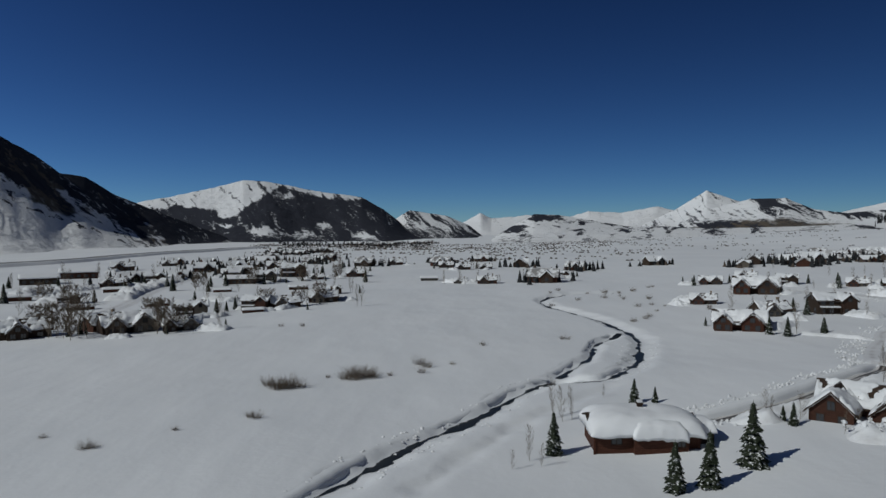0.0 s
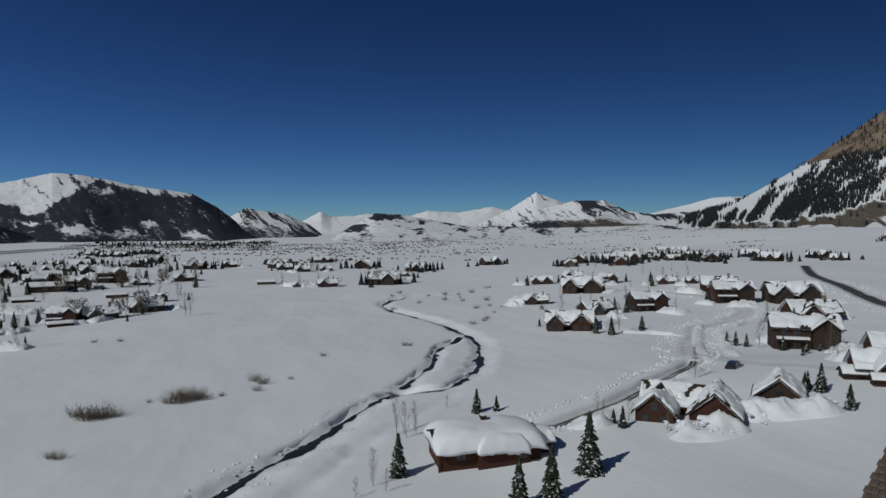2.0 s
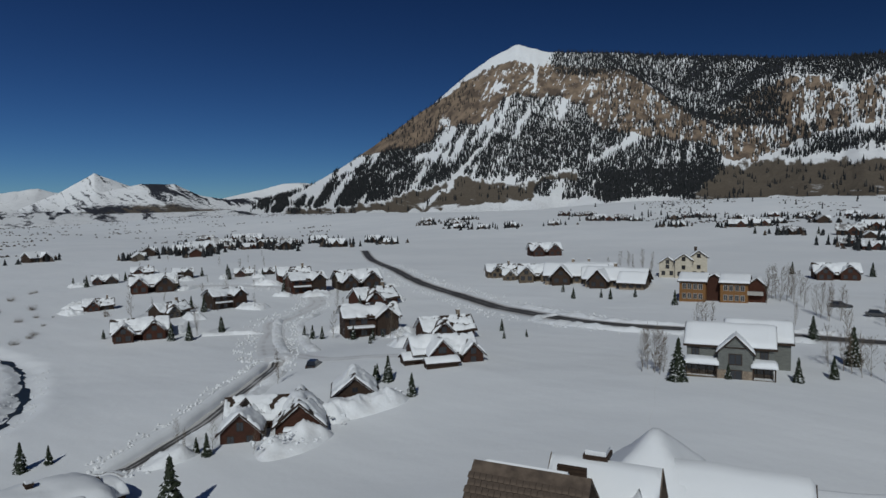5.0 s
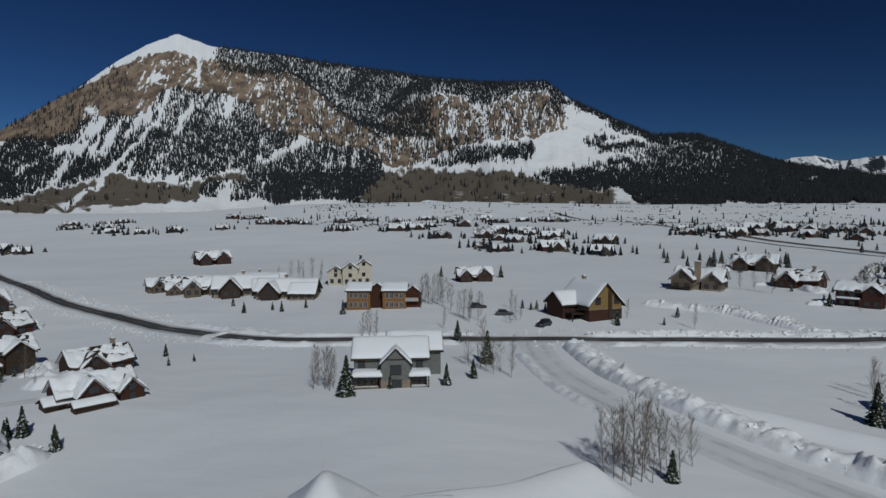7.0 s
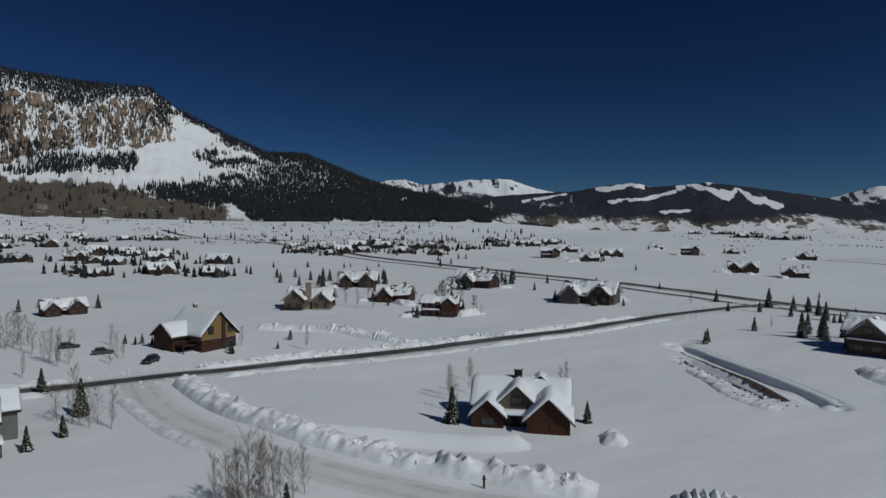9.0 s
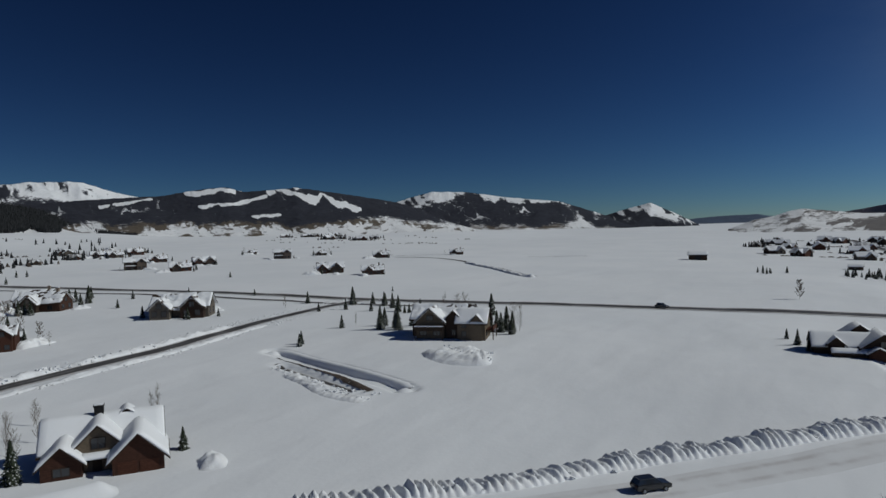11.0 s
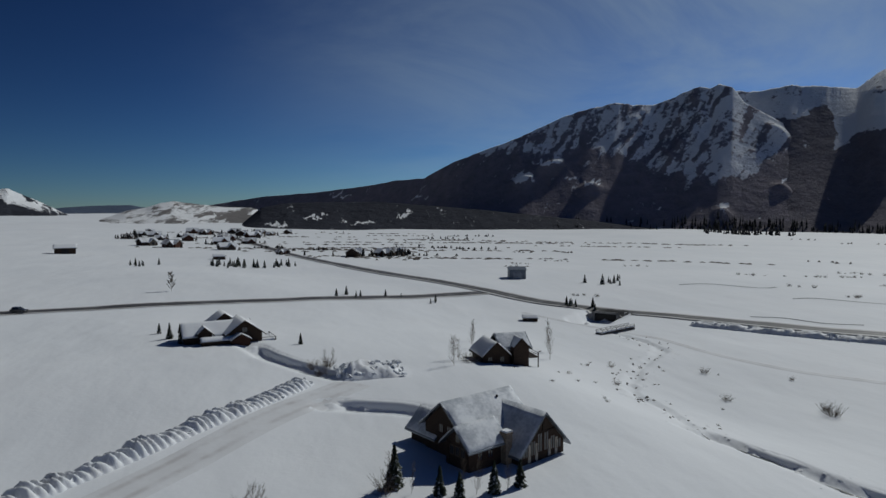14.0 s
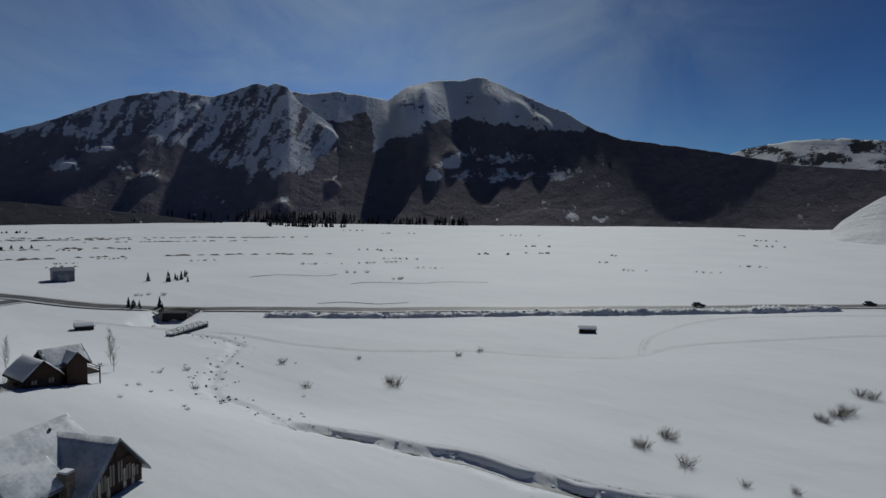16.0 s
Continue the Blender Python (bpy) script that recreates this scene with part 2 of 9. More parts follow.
red_mat = make_wood("red_brown_boards", (0.040, 0.018, 0.012), (0.072, 0.031, 0.020), 0.22)
brown_mat = make_wood("dark_brown_boards", (0.032, 0.021, 0.015), (0.066, 0.043, 0.030), 0.2)
gold_mat = make_wood("golden_boards", (0.17, 0.11, 0.04), (0.27, 0.18, 0.07), 0.2)
tan_mat = make_wood("tan_boards", (0.105, 0.082, 0.058), (0.165, 0.13, 0.092), 0.2)
grey_mat = make_wood("sage_grey_siding", (0.13, 0.135, 0.125), (0.19, 0.195, 0.18), 0.15)
beige_mat = make_plain("cream_stucco", (0.42, 0.38, 0.30), (0.52, 0.47, 0.38), 1.5)
ochre_mat = make_wood("orange_brown_boards", (0.17, 0.085, 0.03), (0.25, 0.13, 0.05), 0.2)
trim_mat = make_wood("dark_trim", (0.030, 0.020, 0.014), (0.055, 0.036, 0.026), 0.5)
white_trim_mat = make_plain("pale_frame_paint", (0.30, 0.28, 0.25), (0.42, 0.40, 0.37))
stone_mat = make_stone("field_stone")
shingle_mat = make_plain("wood_shingle", (0.058, 0.043, 0.033), (0.135, 0.102, 0.076), 1.2, 0.85)


def make_seamed(name, way):
    """Standing-seam metal roof under thin wind-blown snow, greyed blue partly to stand in for shade."""
    m = Nodes(name)
    n, f = m.noise(0.35, 5, None, False), m.noise(2.2, 5, None, False)
    wave = m.n.new("ShaderNodeTexWave")
    wave.wave_type, wave.bands_direction, wave.wave_profile = "BANDS", way, "SIN"
    wave.inputs["Scale"].default_value, wave.inputs["Distortion"].default_value = 0.45, 0.5
    m.l.new(m.co, wave.inputs["Vector"])
    seam = m.step(wave.outputs["Fac"], 0.80, 1.0)
    thin = m.step(m.math("ADD", m.math("MULTIPLY", n, 1.0), m.math("MULTIPLY", f, 0.35)), 0.45, 0.85)
    c = m.mix(thin, (0.36, 0.39, 0.43), (0.74, 0.76, 0.78))
    c = m.mix(m.math("MULTIPLY", seam, 0.02), c, (0.15, 0.17, 0.20))
    m.bump(m.math("ADD", m.math("MULTIPLY", seam, 0.08), m.math("MULTIPLY", n, 1.2)), 0.5, 0.08)
    return m.done(c, 0.6, 0, 0.3)


thin_snow_mat, thin_snow_side_mat = make_seamed("thin_roof_snow", "X"), make_seamed("thin_roof_snow_side", "Y")
earth_mat = make_plain("bare_brown_earth", (0.045, 0.032, 0.024), (0.13, 0.10, 0.08), 0.9, 0.9)
metal_roof_mat = make_plain("grey_metal_roof", (0.16, 0.18, 0.21), (0.24, 0.26, 0.29), 0.6, 0.4, 0.6)
bark_mat = make_plain("bark", (0.055, 0.045, 0.038), (0.12, 0.10, 0.085), 6, 0.9)
aspen_mat = make_plain("pale_bare_bark", (0.13, 0.11, 0.085), (0.26, 0.22, 0.17), 3, 0.85)
twig_mat = make_plain("brown_twigs", (0.095, 0.076, 0.057), (0.19, 0.15, 0.112), 2, 0.9)
needle_mat = make_needles("snowy_needles")
black_mat = make_plain("black_metal", (0.012, 0.012, 0.013), (0.03, 0.03, 0.03), 3, 0.5, 0.4)
rubber_mat = make_plain("tyre_rubber", (0.014, 0.014, 0.014), (0.03, 0.03, 0.03), 5, 0.85)
concrete_mat = make_plain("concrete", (0.22, 0.21, 0.20), (0.34, 0.33, 0.31), 1.0, 0.85)


def make_glass(name):
    m = Nodes(name)
    m.b.inputs["Coat Weight"].default_value = 0.3
    return m.done(m.mix(m.noise(0.6, 3, None, False), (0.010, 0.012, 0.016), (0.03, 0.034, 0.04)), 0.08, 0, 0.6)


def make_paint(name, colour):
    m = Nodes(name)
    m.b.inputs["Coat Weight"].default_value = 0.6
    return m.done(m.mix(m.noise(1.2, 4, None, False), colour, tuple(v * 1.5 + 0.01 for v in colour)), 0.3, 0.2, 0.5)


def make_water(name):
    m = Nodes(name)
    m.bump(m.noise(1.1, 4), 0.25, 0.1)
    return m.done(m.mix(m.noise(0.15, 3), (0.008, 0.011, 0.015), (0.028, 0.034, 0.038)), 0.45, 0, 0.2)


glass_mat = make_glass("dark_window_glass")
car_dark_mat, car_grey_mat = make_paint("dark_car_paint", (0.012, 0.013, 0.016)), make_paint("grey_car_paint", (0.05, 0.05, 0.052))
water_mat = make_water("creek_water")
steel_mat = make_plain("blue_grey_sheet_metal", (0.10, 0.12, 0.15), (0.16, 0.185, 0.22), 0.8, 0.5, 0.3)

# ---- the lie of the land ----
SPOTS = np.array([
    (0, 0, 4), (15, 69, 3), (0, 110, 2.5), (48, 163, 2.5), (-60, 60, 2), (-150, 200, 1.5), (95, 147, 3.2), (53, 72, 4.8),
    (80, 76, 7.5), (91, 33, 9.3), (130, 14, 8.5), (192, 10, 10), (100, -45, 7.5), (40, 25, 8.5), (29, -76, 8), (95, -85, 10),
    (106, -138, 12), (157, -182, 11), (10, -130, 12), (-27, -90, 8), (-34, -112, 10), (-84, -110, 0), (-120, -200, 1),
    (-80, -20, 1), (268, 53, 10), (373, -48, 11), (260, -190, 12), (410, -326, 14), (50, -300, 11), (-50, -350, 5)], float)
FAR_SPOTS = np.array([
    (0, 400, 2), (45, 400, 7), (0, 1500, 3), (20, 800, 4), (340, 800, 2), (45, 1500, 28), (75, 1500, 52), (105, 1500, 48), (135, 1500, 26), (165, 1500, 14),
    (195, 1500, 6), (235, 1500, 4), (300, 1500, 3), (200, 500, 3), (235, 500, 2), (300, 500, 2), (75, 800, 20), (105, 800, 20)], float)
_a = np.radians(FAR_SPOTS[:, 0])
LAND = np.concatenate([SPOTS, np.stack([np.sin(_a) * FAR_SPOTS[:, 1], np.cos(_a) * FAR_SPOTS[:, 1], FAR_SPOTS[:, 2]], 1)])


def land(x, y):
    """The height of the smooth snow cover, before channels and banks."""
    x, y = np.asarray(x, float), np.asarray(y, float)
    top, low = np.zeros(x.shape), np.zeros(x.shape)
    for px, py, pz in LAND:
        reach = 14 + 0.12 * math.hypot(px, py)
        w = 1 / ((x - px) ** 2 + (y - py) ** 2 + reach ** 2) ** 2 * reach ** 2
        top += w * pz
        low += w
    return top / low


# ---- shared mesh helpers ----
def vnoise(x, y, seed=0):
    """Smooth value noise from 0 to 1 on arrays."""
    ix, iy = np.floor(x).astype(np.int64), np.floor(y).astype(np.int64)
    fx, fy = x - ix, y - iy
    fx, fy = fx * fx * (3 - 2 * fx), fy * fy * (3 - 2 * fy)

    def h(a, b):
        n = (a * 374761393 + b * 668265263 + seed * 1442695041) & 0xFFFFFFFF
        n = ((n ^ (n >> 13)) * 1274126177) & 0xFFFFFFFF
        return ((n ^ (n >> 16)) & 0xFFFF) / 65535.0

    return (h(ix, iy) * (1 - fx) + h(ix + 1, iy) * fx) * (1 - fy) + (h(ix, iy + 1) * (1 - fx) + h(ix + 1, iy + 1) * fx) * fy


def fbm(x, y, seed=0, octaves=5, gain=0.5):
    total, amp, norm = 0.0, 1.0, 0.0
    for k in range(octaves):
        total = total + amp * vnoise(x * 2 ** k + 17 * k, y * 2 ** k - 9 * k, seed + k)
        norm, amp = norm + amp, amp * gain
    return total / norm


def ridged(x, y, seed=0, octaves=4):
    total, amp, norm = 0.0, 1.0, 0.0
    for k in range(octaves):
        total = total + amp * (1 - np.abs(2 * vnoise(x * 2 ** k + 31 * k, y * 2 ** k, seed + k) - 1))
        norm, amp = norm + amp, amp * 0.5
    return total / norm


def smooth(v, a, b):
    t = np.clip((v - a) / (b - a), 0, 1)
    return t * t * (3 - 2 * t)


def sheet(name, X, Y, Z, material, attributes=None):
    """A grid of points as one smooth mesh object."""
    rows, cols = X.shape
    co = np.stack([X, Y, Z], -1).reshape(-1, 3)
    k = np.arange(rows * cols).reshape(rows, cols)
    quads = np.stack([k[:-1, :-1], k[:-1, 1:], k[1:, 1:], k[1:, :-1]], -1).reshape(-1, 4)
    me = bpy.data.meshes.new(name)
    me.vertices.add(len(co))
    me.vertices.foreach_set("co", co.ravel())
    me.loops.add(quads.size)
    me.loops.foreach_set("vertex_index", quads.ravel())
    me.polygons.add(len(quads))
    me.polygons.foreach_set("loop_start", np.arange(0, quads.size, 4))
    me.polygons.foreach_set("use_smooth", np.ones(len(quads), bool))
    for key, value in (attributes or {}).items():
        at = me.attributes.new(key, "FLOAT", "POINT")
        at.data.foreach_set("value", np.ascontiguousarray(np.broadcast_to(value, X.shape), np.float32).ravel())
    me.update(calc_edges=True)
    me.materials.append(material)
    return new(name, me)


# ---- ground ----
def spread(low, high, step, limit, growth):
    inner = list(np.arange(low, high, step))
    d, outer = step, []
    p = high
    while p < limit:
        outer.append(p)
        d *= growth
        p += d
    d, left, p = step, [], low - step
    while p > -limit:
        left.append(p)
        d *= growth
        p -= d
    return np.array(left[::-1] + inner + outer)


GX, GY = np.meshgrid(spread(-125, 175, 0.85, 5200, 1.05), spread(-180, 215, 0.85, 5200, 1.05))


def relief(x, y):
    """Drifts and swells of the snow."""
    r = np.hypot(x, y)
    return (fbm(x / 38, y / 38, 5, 4) - 0.5) * 0.9 * smooth(r, 20, 90) + (ridged(x / 26 + 0.3 * fbm(x / 15, y / 15, 12, 2), y / 60, 15, 3) - 0.6) * 0.35 * smooth(r, 20, 60) + (fbm(x / 260, y / 260, 8, 3) - 0.5) * 9 * smooth(r, 300, 1100)


def ground(x, y):
    return land(x, y) + relief(np.asarray(x, float), np.asarray(y, float)) + channels(np.asarray(x, float), np.asarray(y, float))


def curve(points, step=1.0):
    """A smooth line through plan points, resampled evenly."""
    p = np.array(points, float)
    q = np.concatenate([[2 * p[0] - p[1]], p, [2 * p[-1] - p[-2]]])
    out = []
    for k in range(len(p) - 1):
        n = max(2, int(np.hypot(*(p[k + 1] - p[k])) / step))
        t = np.linspace(0, 1, n, endpoint=False)[:, None]
        a, b, c, d = q[k:k + 4]
        out.append(0.5 * (2 * b + (c - a) * t + (2 * a - 5 * b + 4 * c - d) * t ** 2 + (3 * b - a - 3 * c + d) * t ** 3))
    return np.concatenate(out + [p[-1:]])


CREEK = curve([(-16, 50), (-13.9, 57.8), (-10.6, 65.3), (-5.6, 75.5), (3.3, 87.8), (11.5, 103.0), (18.5, 111), (26.5, 110.5), (33.1, 118.3), (40.6, 135.8),
               (46.5, 160), (45.9, 180.8), (42.5, 201.5), (35.2, 223.7), (37, 245), (51.4, 262.3), (68, 262)], 0.8)
CREEK_ARM = curve([(18, 111), (22.5, 119), (28.8, 131.3), (35.6, 151.4), (43.4, 162.7)], 0.8)
CREEK_SOUTH = curve([(-66.4, -93.5), (-68.0, -86.1), (-69.5, -78.9), (-71.0, -70.5), (-73.8, -64.0), (-75.1, -57.1), (-76.3, -51.3), (-79, -43), (-84, -32)], 1.5)
CREEK_RIFFLE = curve([(-105, -189), (-104, -160), (-86, -141), (-72, -122), (-71, -108), (-66.4, -93.5)], 1.5)
WRINKLE = curve([(-3.9, 60.7), (2.2, 72.5), (11.0, 87.1), (19.5, 96.7), (27.7, 104.9)], 1.5)
PIT = curve([(131, -101.5), (112.2, -97.6), (95.6, -94.0), (80.2, -90.2)], 1.5)
PIT_B = curve([(119.6, -93.0), (104.4, -89.5), (87.0, -84.5)], 1.5)
GROOVE_A = curve([(4.8, -147), (1.1, -137.0), (-4.4, -128.5), (-10.5, -122.5)], 1.5)
GROOVE_B = curve([(-7.7, -107.2), (-12.4, -105.3), (-18.2, -103.0), (-22.4, -100.4)], 1.5)
DRIVE = curve([(32.8, 83.2), (39, 86.3), (48, 90.8), (58, 98.2), (69.2, 106.5), (77, 114)], 1.5)
UNDERPASS = curve([(-123, -223.5), (-117, -218), (-108, -209.5)], 1.5)


def along(line, x, y):
    """The distance of each place from a line, positive on its left."""
    best, side = np.full(np.shape(x), 1e6), np.ones(np.shape(x))
    for a, b in zip(line[:-1], line[1:]):
        v = b - a
        t = np.clip(((x - a[0]) * v[0] + (y - a[1]) * v[1]) / max(v @ v, 1e-6), 0, 1)
        d = (x - a[0] - t * v[0]) ** 2 + (y - a[1] - t * v[1]) ** 2
        nearer = d < best
        best = np.where(nearer, d, best)
        side = np.where(nearer, np.sign(v[0] * (y - a[1]) - v[1] * (x - a[0])), side)
    return np.sqrt(best) * side


def channels(x, y):
    """Creek beds and dug-out ways cut into the snow: a steep cut bank on the left, a gentle rise on the right."""
    z = np.zeros(np.shape(x))
    # line, half width of the bed, depth, run of the left bank, run of the right bank, unevenness
    for line, wide, deep, left, right, wild in ((CREEK, 0.7, 0.9, 1.6, 4.0, 3.0), (CREEK_ARM, 0.4, 0.9, 1.6, 2.6, 2.6), (CREEK_SOUTH, 0.5, 1.3, 2.0, 4.0, 2.6), (CREEK_RIFFLE, 0.4, 0.45, 0.9, 2.2, 3.0), (WRINKLE, 0.4, 0.4, 0.7, 2.0, 2.4),
                                                (PIT, 1.8, 1.2, 1.2, 1.4, 1.0), (PIT_B, 1.0, 0.9, 0.9, 1.2, 1.4), (GROOVE_A, 0.9, 1.4, 1.5, 3.0, 0.6), (GROOVE_B, 0.9, 1.3, 1.5, 3.0, 0.6), (DRIVE, 1.6, 1.2, 1.8, 1.6, 1.2), (UNDERPASS, 4.5, 3.0, 4.0, 4.0, 0.5)):
        pad = 11
        near = (x > line[:, 0].min() - pad) & (x < line[:, 0].max() + pad) & (y > line[:, 1].min() - pad) & (y < line[:, 1].max() + pad)
        if not near.any():
            continue
        xs, ys = x[near], y[near]
        d = along(line, xs, ys)
        end = np.minimum(np.hypot(xs - line[0, 0], ys - line[0, 1]), np.hypot(xs - line[-1, 0], ys - line[-1, 1]))
        n = (fbm(xs / 4, ys / 4, 61, 4) - 0.5) * wild
        cut = np.where(d > 0, 1 - smooth(d + n, wide, wide + left), 1 - smooth(-d + n, wide, wide + right))
        z[near] -= deep * cut * (0.75 + 0.5 * fbm(xs / 9, ys / 9, 64, 2)) * smooth(end, 0, 3)
    return z


GZ = ground(GX, GY)


def zat(x, y):
    """The height of the snow surface at a place, by the mesh of the ground."""
    gx, gy = GX[0], GY[:, 0]
    x, y = np.asarray(x, float), np.asarray(y, float)
    i = np.clip(np.searchsorted(gx, x) - 1, 0, len(gx) - 2)
    j = np.clip(np.searchsorted(gy, y) - 1, 0, len(gy) - 2)
    u, v = (x - gx[i]) / (gx[i + 1] - gx[i]), (y - gy[j]) / (gy[j + 1] - gy[j])
    return (GZ[j, i] * (1 - u) + GZ[j, i + 1] * u) * (1 - v) + (GZ[j + 1, i] * (1 - u) + GZ[j + 1, i + 1] * u) * v


tagged(sheet("ground", GX, GY, GZ, snow_mat), "deep white snow cover over the wide valley floor", "snowfield", kind="structure")


# ---- roads, tracks, creeks ----
def sides(line):
    d = np.gradient(line, axis=0)
    n = np.stack([-d[:, 1], d[:, 0]], 1)
    return n / np.maximum(np.linalg.norm(n, axis=1, keepdims=True), 1e-6)


def strip(name, label, category, line, width, lift, material, cells=8, crown=0.0, level=None):
    n = sides(line)
    s = np.linspace(-1, 1, cells + 1)
    X = line[:, :1] + n[:, :1] * s * width / 2
    Y = line[:, 1:] + n[:, 1:] * s * width / 2
    Z = zat(X, Y) + np.reshape(lift, (-1, 1)) + crown * (1 - s ** 2) - (0.16 if material is packed_mat else 0.0) * np.abs(s) ** 8
    if level is not None:
        Z = np.broadcast_to(zat(line[:, 0], line[:, 1])[:, None] + level, X.shape)
    ob = sheet(name, X, Y, Z, material, {"across": np.broadcast_to(s, X.shape)})
    return tagged(ob, label, category, kind="structure")


def bank(label, line, width, height, seed, rib=0.0, reach=1.0):
    """A ridge of plowed snow with lumps, as one closed mound."""
    n = sides(line)
    s = np.linspace(-1, 1, 17)
    run = np.concatenate([[0], np.cumsum(np.hypot(*np.diff(line, axis=0).T))])
    X = line[:, :1] + n[:, :1] * s * width / 2
    Y = line[:, 1:] + n[:, 1:] * s * width / 2
    lump = fbm(X / 1.6, Y / 1.6, seed, 5, 0.62)
    big = fbm(X / 6, Y / 6, seed + 5, 2)
    dome = np.clip(1 - np.abs(s) ** 2.2, 0, 1)
    tall = height * (0.55 + 0.7 * big) * (0.30 + 0.55 * lump + 0.75 * ridged(X / 2.6 + 0.6 * lump, Y / 2.6, seed + 8, 5) ** 2)
    if rib:
        fin = np.abs(np.sin(run[:, None] * math.pi / 1.15 + 1.5 * s + 1.8 * lump + 6 * fbm(run / 6, run * 0, seed + 12, 3)[:, None])) ** 0.8 * (0.5 + 0.95 * fbm(run / 1.7, run * 0, seed + 14, 2)[:, None])
        if rib > 0.4:
            tall = height * (0.55 + 0.7 * big) * (0.55 + 0.9 * lump)
        tall = tall * (1 - rib + 1.5 * rib * fin)
        dome = np.clip(1 - np.abs(s) ** 3.4, 0, 1)
    ends = smooth(run, 0, 3) * (1 - smooth(run, run[-1] - 3, run[-1]))
    Z = zat(X, Y) - 0.15 + dome * tall * ends[:, None] * reach
    return tagged(sheet("snow_bank", X, Y, Z, bank_mat), label, "snow bank", "plowed snow banks")


def berm(label, line, width, height, seed):
    """A long smooth snow slope that rises to a clean edge and drops behind it."""
    n, s = sides(line), np.linspace(-1, 1, 33)
    run = np.concatenate([[0], np.cumsum(np.hypot(*np.diff(line, axis=0).T))])
    X, Y = line[:, :1] + n[:, :1] * s * width / 2, line[:, 1:] + n[:, 1:] * s * width / 2
    lip = 0.62 + 0.12 * (fbm(run / 9, run * 0, seed, 3) - 0.5)[:, None]
    rise = np.where(s < lip, smooth(s, -1.25, lip) ** 1.15, 1 - smooth(s, lip, lip + 0.3))
    ends = smooth(run, 0, 8) * (1 - smooth(run, run[-1] - 2.5, run[-1]))
    Z = zat(X, Y) - 0.12 + rise * height * (0.85 + 0.3 * fbm(X / 8, Y / 8, seed + 3, 2)) * ends[:, None]
    return tagged(sheet("snow_bank", X, Y, Z, roof_snow_mat), label, "snow bank", "plowed snow banks")


ROAD = curve([(300, 330), (250, 270), (210, 212), (186, 176), (168, 142), (153, 115), (142, 93), (137, 75), (137.5, 58), (141, 26), (145, 10), (148, -6), (150.5, -29), (156, -58), (161, -92),
              (170, -125), (180, -162), (184, -192)], 2)
HIGHWAY = curve([(1100, 60), (800, -40), (504, -132), (400, -160), (300, -176), (194, -192), (121, -204), (49, -222), (-30, -249), (-73, -266), (-97, -274)], 3)
HIGHWAY_WEST = curve([(60, -900), (5, -660), (-21, -528), (-49, -404), (-75, -325), (-98, -267), (-118, -237), (-142, -209), (-174, -166), (-200, -130), (-237, -84), (-290, -27), (-335, 40), (-370, 150),
                      (-372, 330), (-350, 505), (-335, 570), (-338, 680), (-331, 850), (-300, 1100)], 3)
STREET = curve([(140.6, 18.5), (131, 16.5), (121, 14), (106, 8), (93.6, 1.0), (82, -8), (70, -20), (55, -38), (40, -55), (27.3, -70.2), (20.0, -79.5), (10.8, -91.0), (1.5, -102.6), (-7, -111),
                (-13, -117)], 1.5)
LOOP = curve([(77, 115), (87, 131), (99, 146), (107, 157), (121, 165), (137, 176), (146, 193), (150, 215), (140, 240), (120, 262)], 2)
LOOP_SOUTH = curve([(99, 146), (90, 131), (82, 116), (79, 102), (84, 94), (90, 85)], 2)
TRAIL = curve([(-92, -230), (-103, -198), (-112, -176), (-114, -150), (-121, -132), (-130, -118), (-140, -104), (-147, -84), (-157, -70), (-176, -64), (-203, -42), (-228, -18), (-260, 20)], 2)
TRAIL_B = curve([(-160, -69), (-172, -73), (-188, -75), (-216, -70), (-244, -49.5), (-270, -20)], 2)
VILLAGE_STREET = curve([(-110, 205), (-118, 240), (-130, 290), (-140, 350), (-150, 420), (-160, 520)], 3)

strip("road", "narrow plowed asphalt road between snow banks", "road", ROAD, 6.0, 0.10, road_mat)
strip("highway", "two-lane highway, dark and mostly cleared of snow", "road", HIGHWAY, 9, 0.14, road_mat)
PATHWAY = (HIGHWAY + sides(HIGHWAY) * -15)[(HIGHWAY[:, 0] > 150) & (HIGHWAY[:, 0] < 620)]
strip("pathway", "plowed path running beside the highway", "path", PATHWAY, 4.0, 0.10, road_mat)
FILL = 2.8 * smooth(HIGHWAY_WEST[:, 1], -60, 140)
strip("highway_west", "two-lane highway running across the snowy flat", "road", HIGHWAY_WEST, 10, 0.35 + FILL, road_mat)


def embankment(line, wide, fill):
    """The snowy fill that carries the highway."""
    n, s = sides(line), np.linspace(-1, 1, 15)
    X, Y = line[:, :1] + n[:, :1] * s * wide / 2, line[:, 1:] + n[:, 1:] * s * wide / 2
    Z = zat(X, Y) - 0.3 + (fill[:, None] + 0.35) * (1 - smooth(np.abs(s) + 0.1 * (fbm(X / 14, Y / 14, 66, 3) - 0.5), 0.52, 0.95))
    return tagged(sheet("embankment", X, Y, Z, snow_mat), "snow-covered fill under the highway", "embankment", kind="structure")


embankment(HIGHWAY_WEST[HIGHWAY_WEST[:, 1] > -70], 26, FILL[HIGHWAY_WEST[:, 1] > -70])
strip("street", "snow-packed residential street with wheel tracks", "street", STREET, 8, 0.06, packed_mat)
strip("street_loop", "snow-packed lane curving between the houses", "street", LOOP, 6.5, 0.06, packed_mat)
strip("street_lane", "snow-packed lane to the houses", "street", LOOP_SOUTH, 5, 0.06, packed_mat)
strip("street_village", "plowed village street seen along its length", "street", VILLAGE_STREET, 8, 0.08, packed_mat)
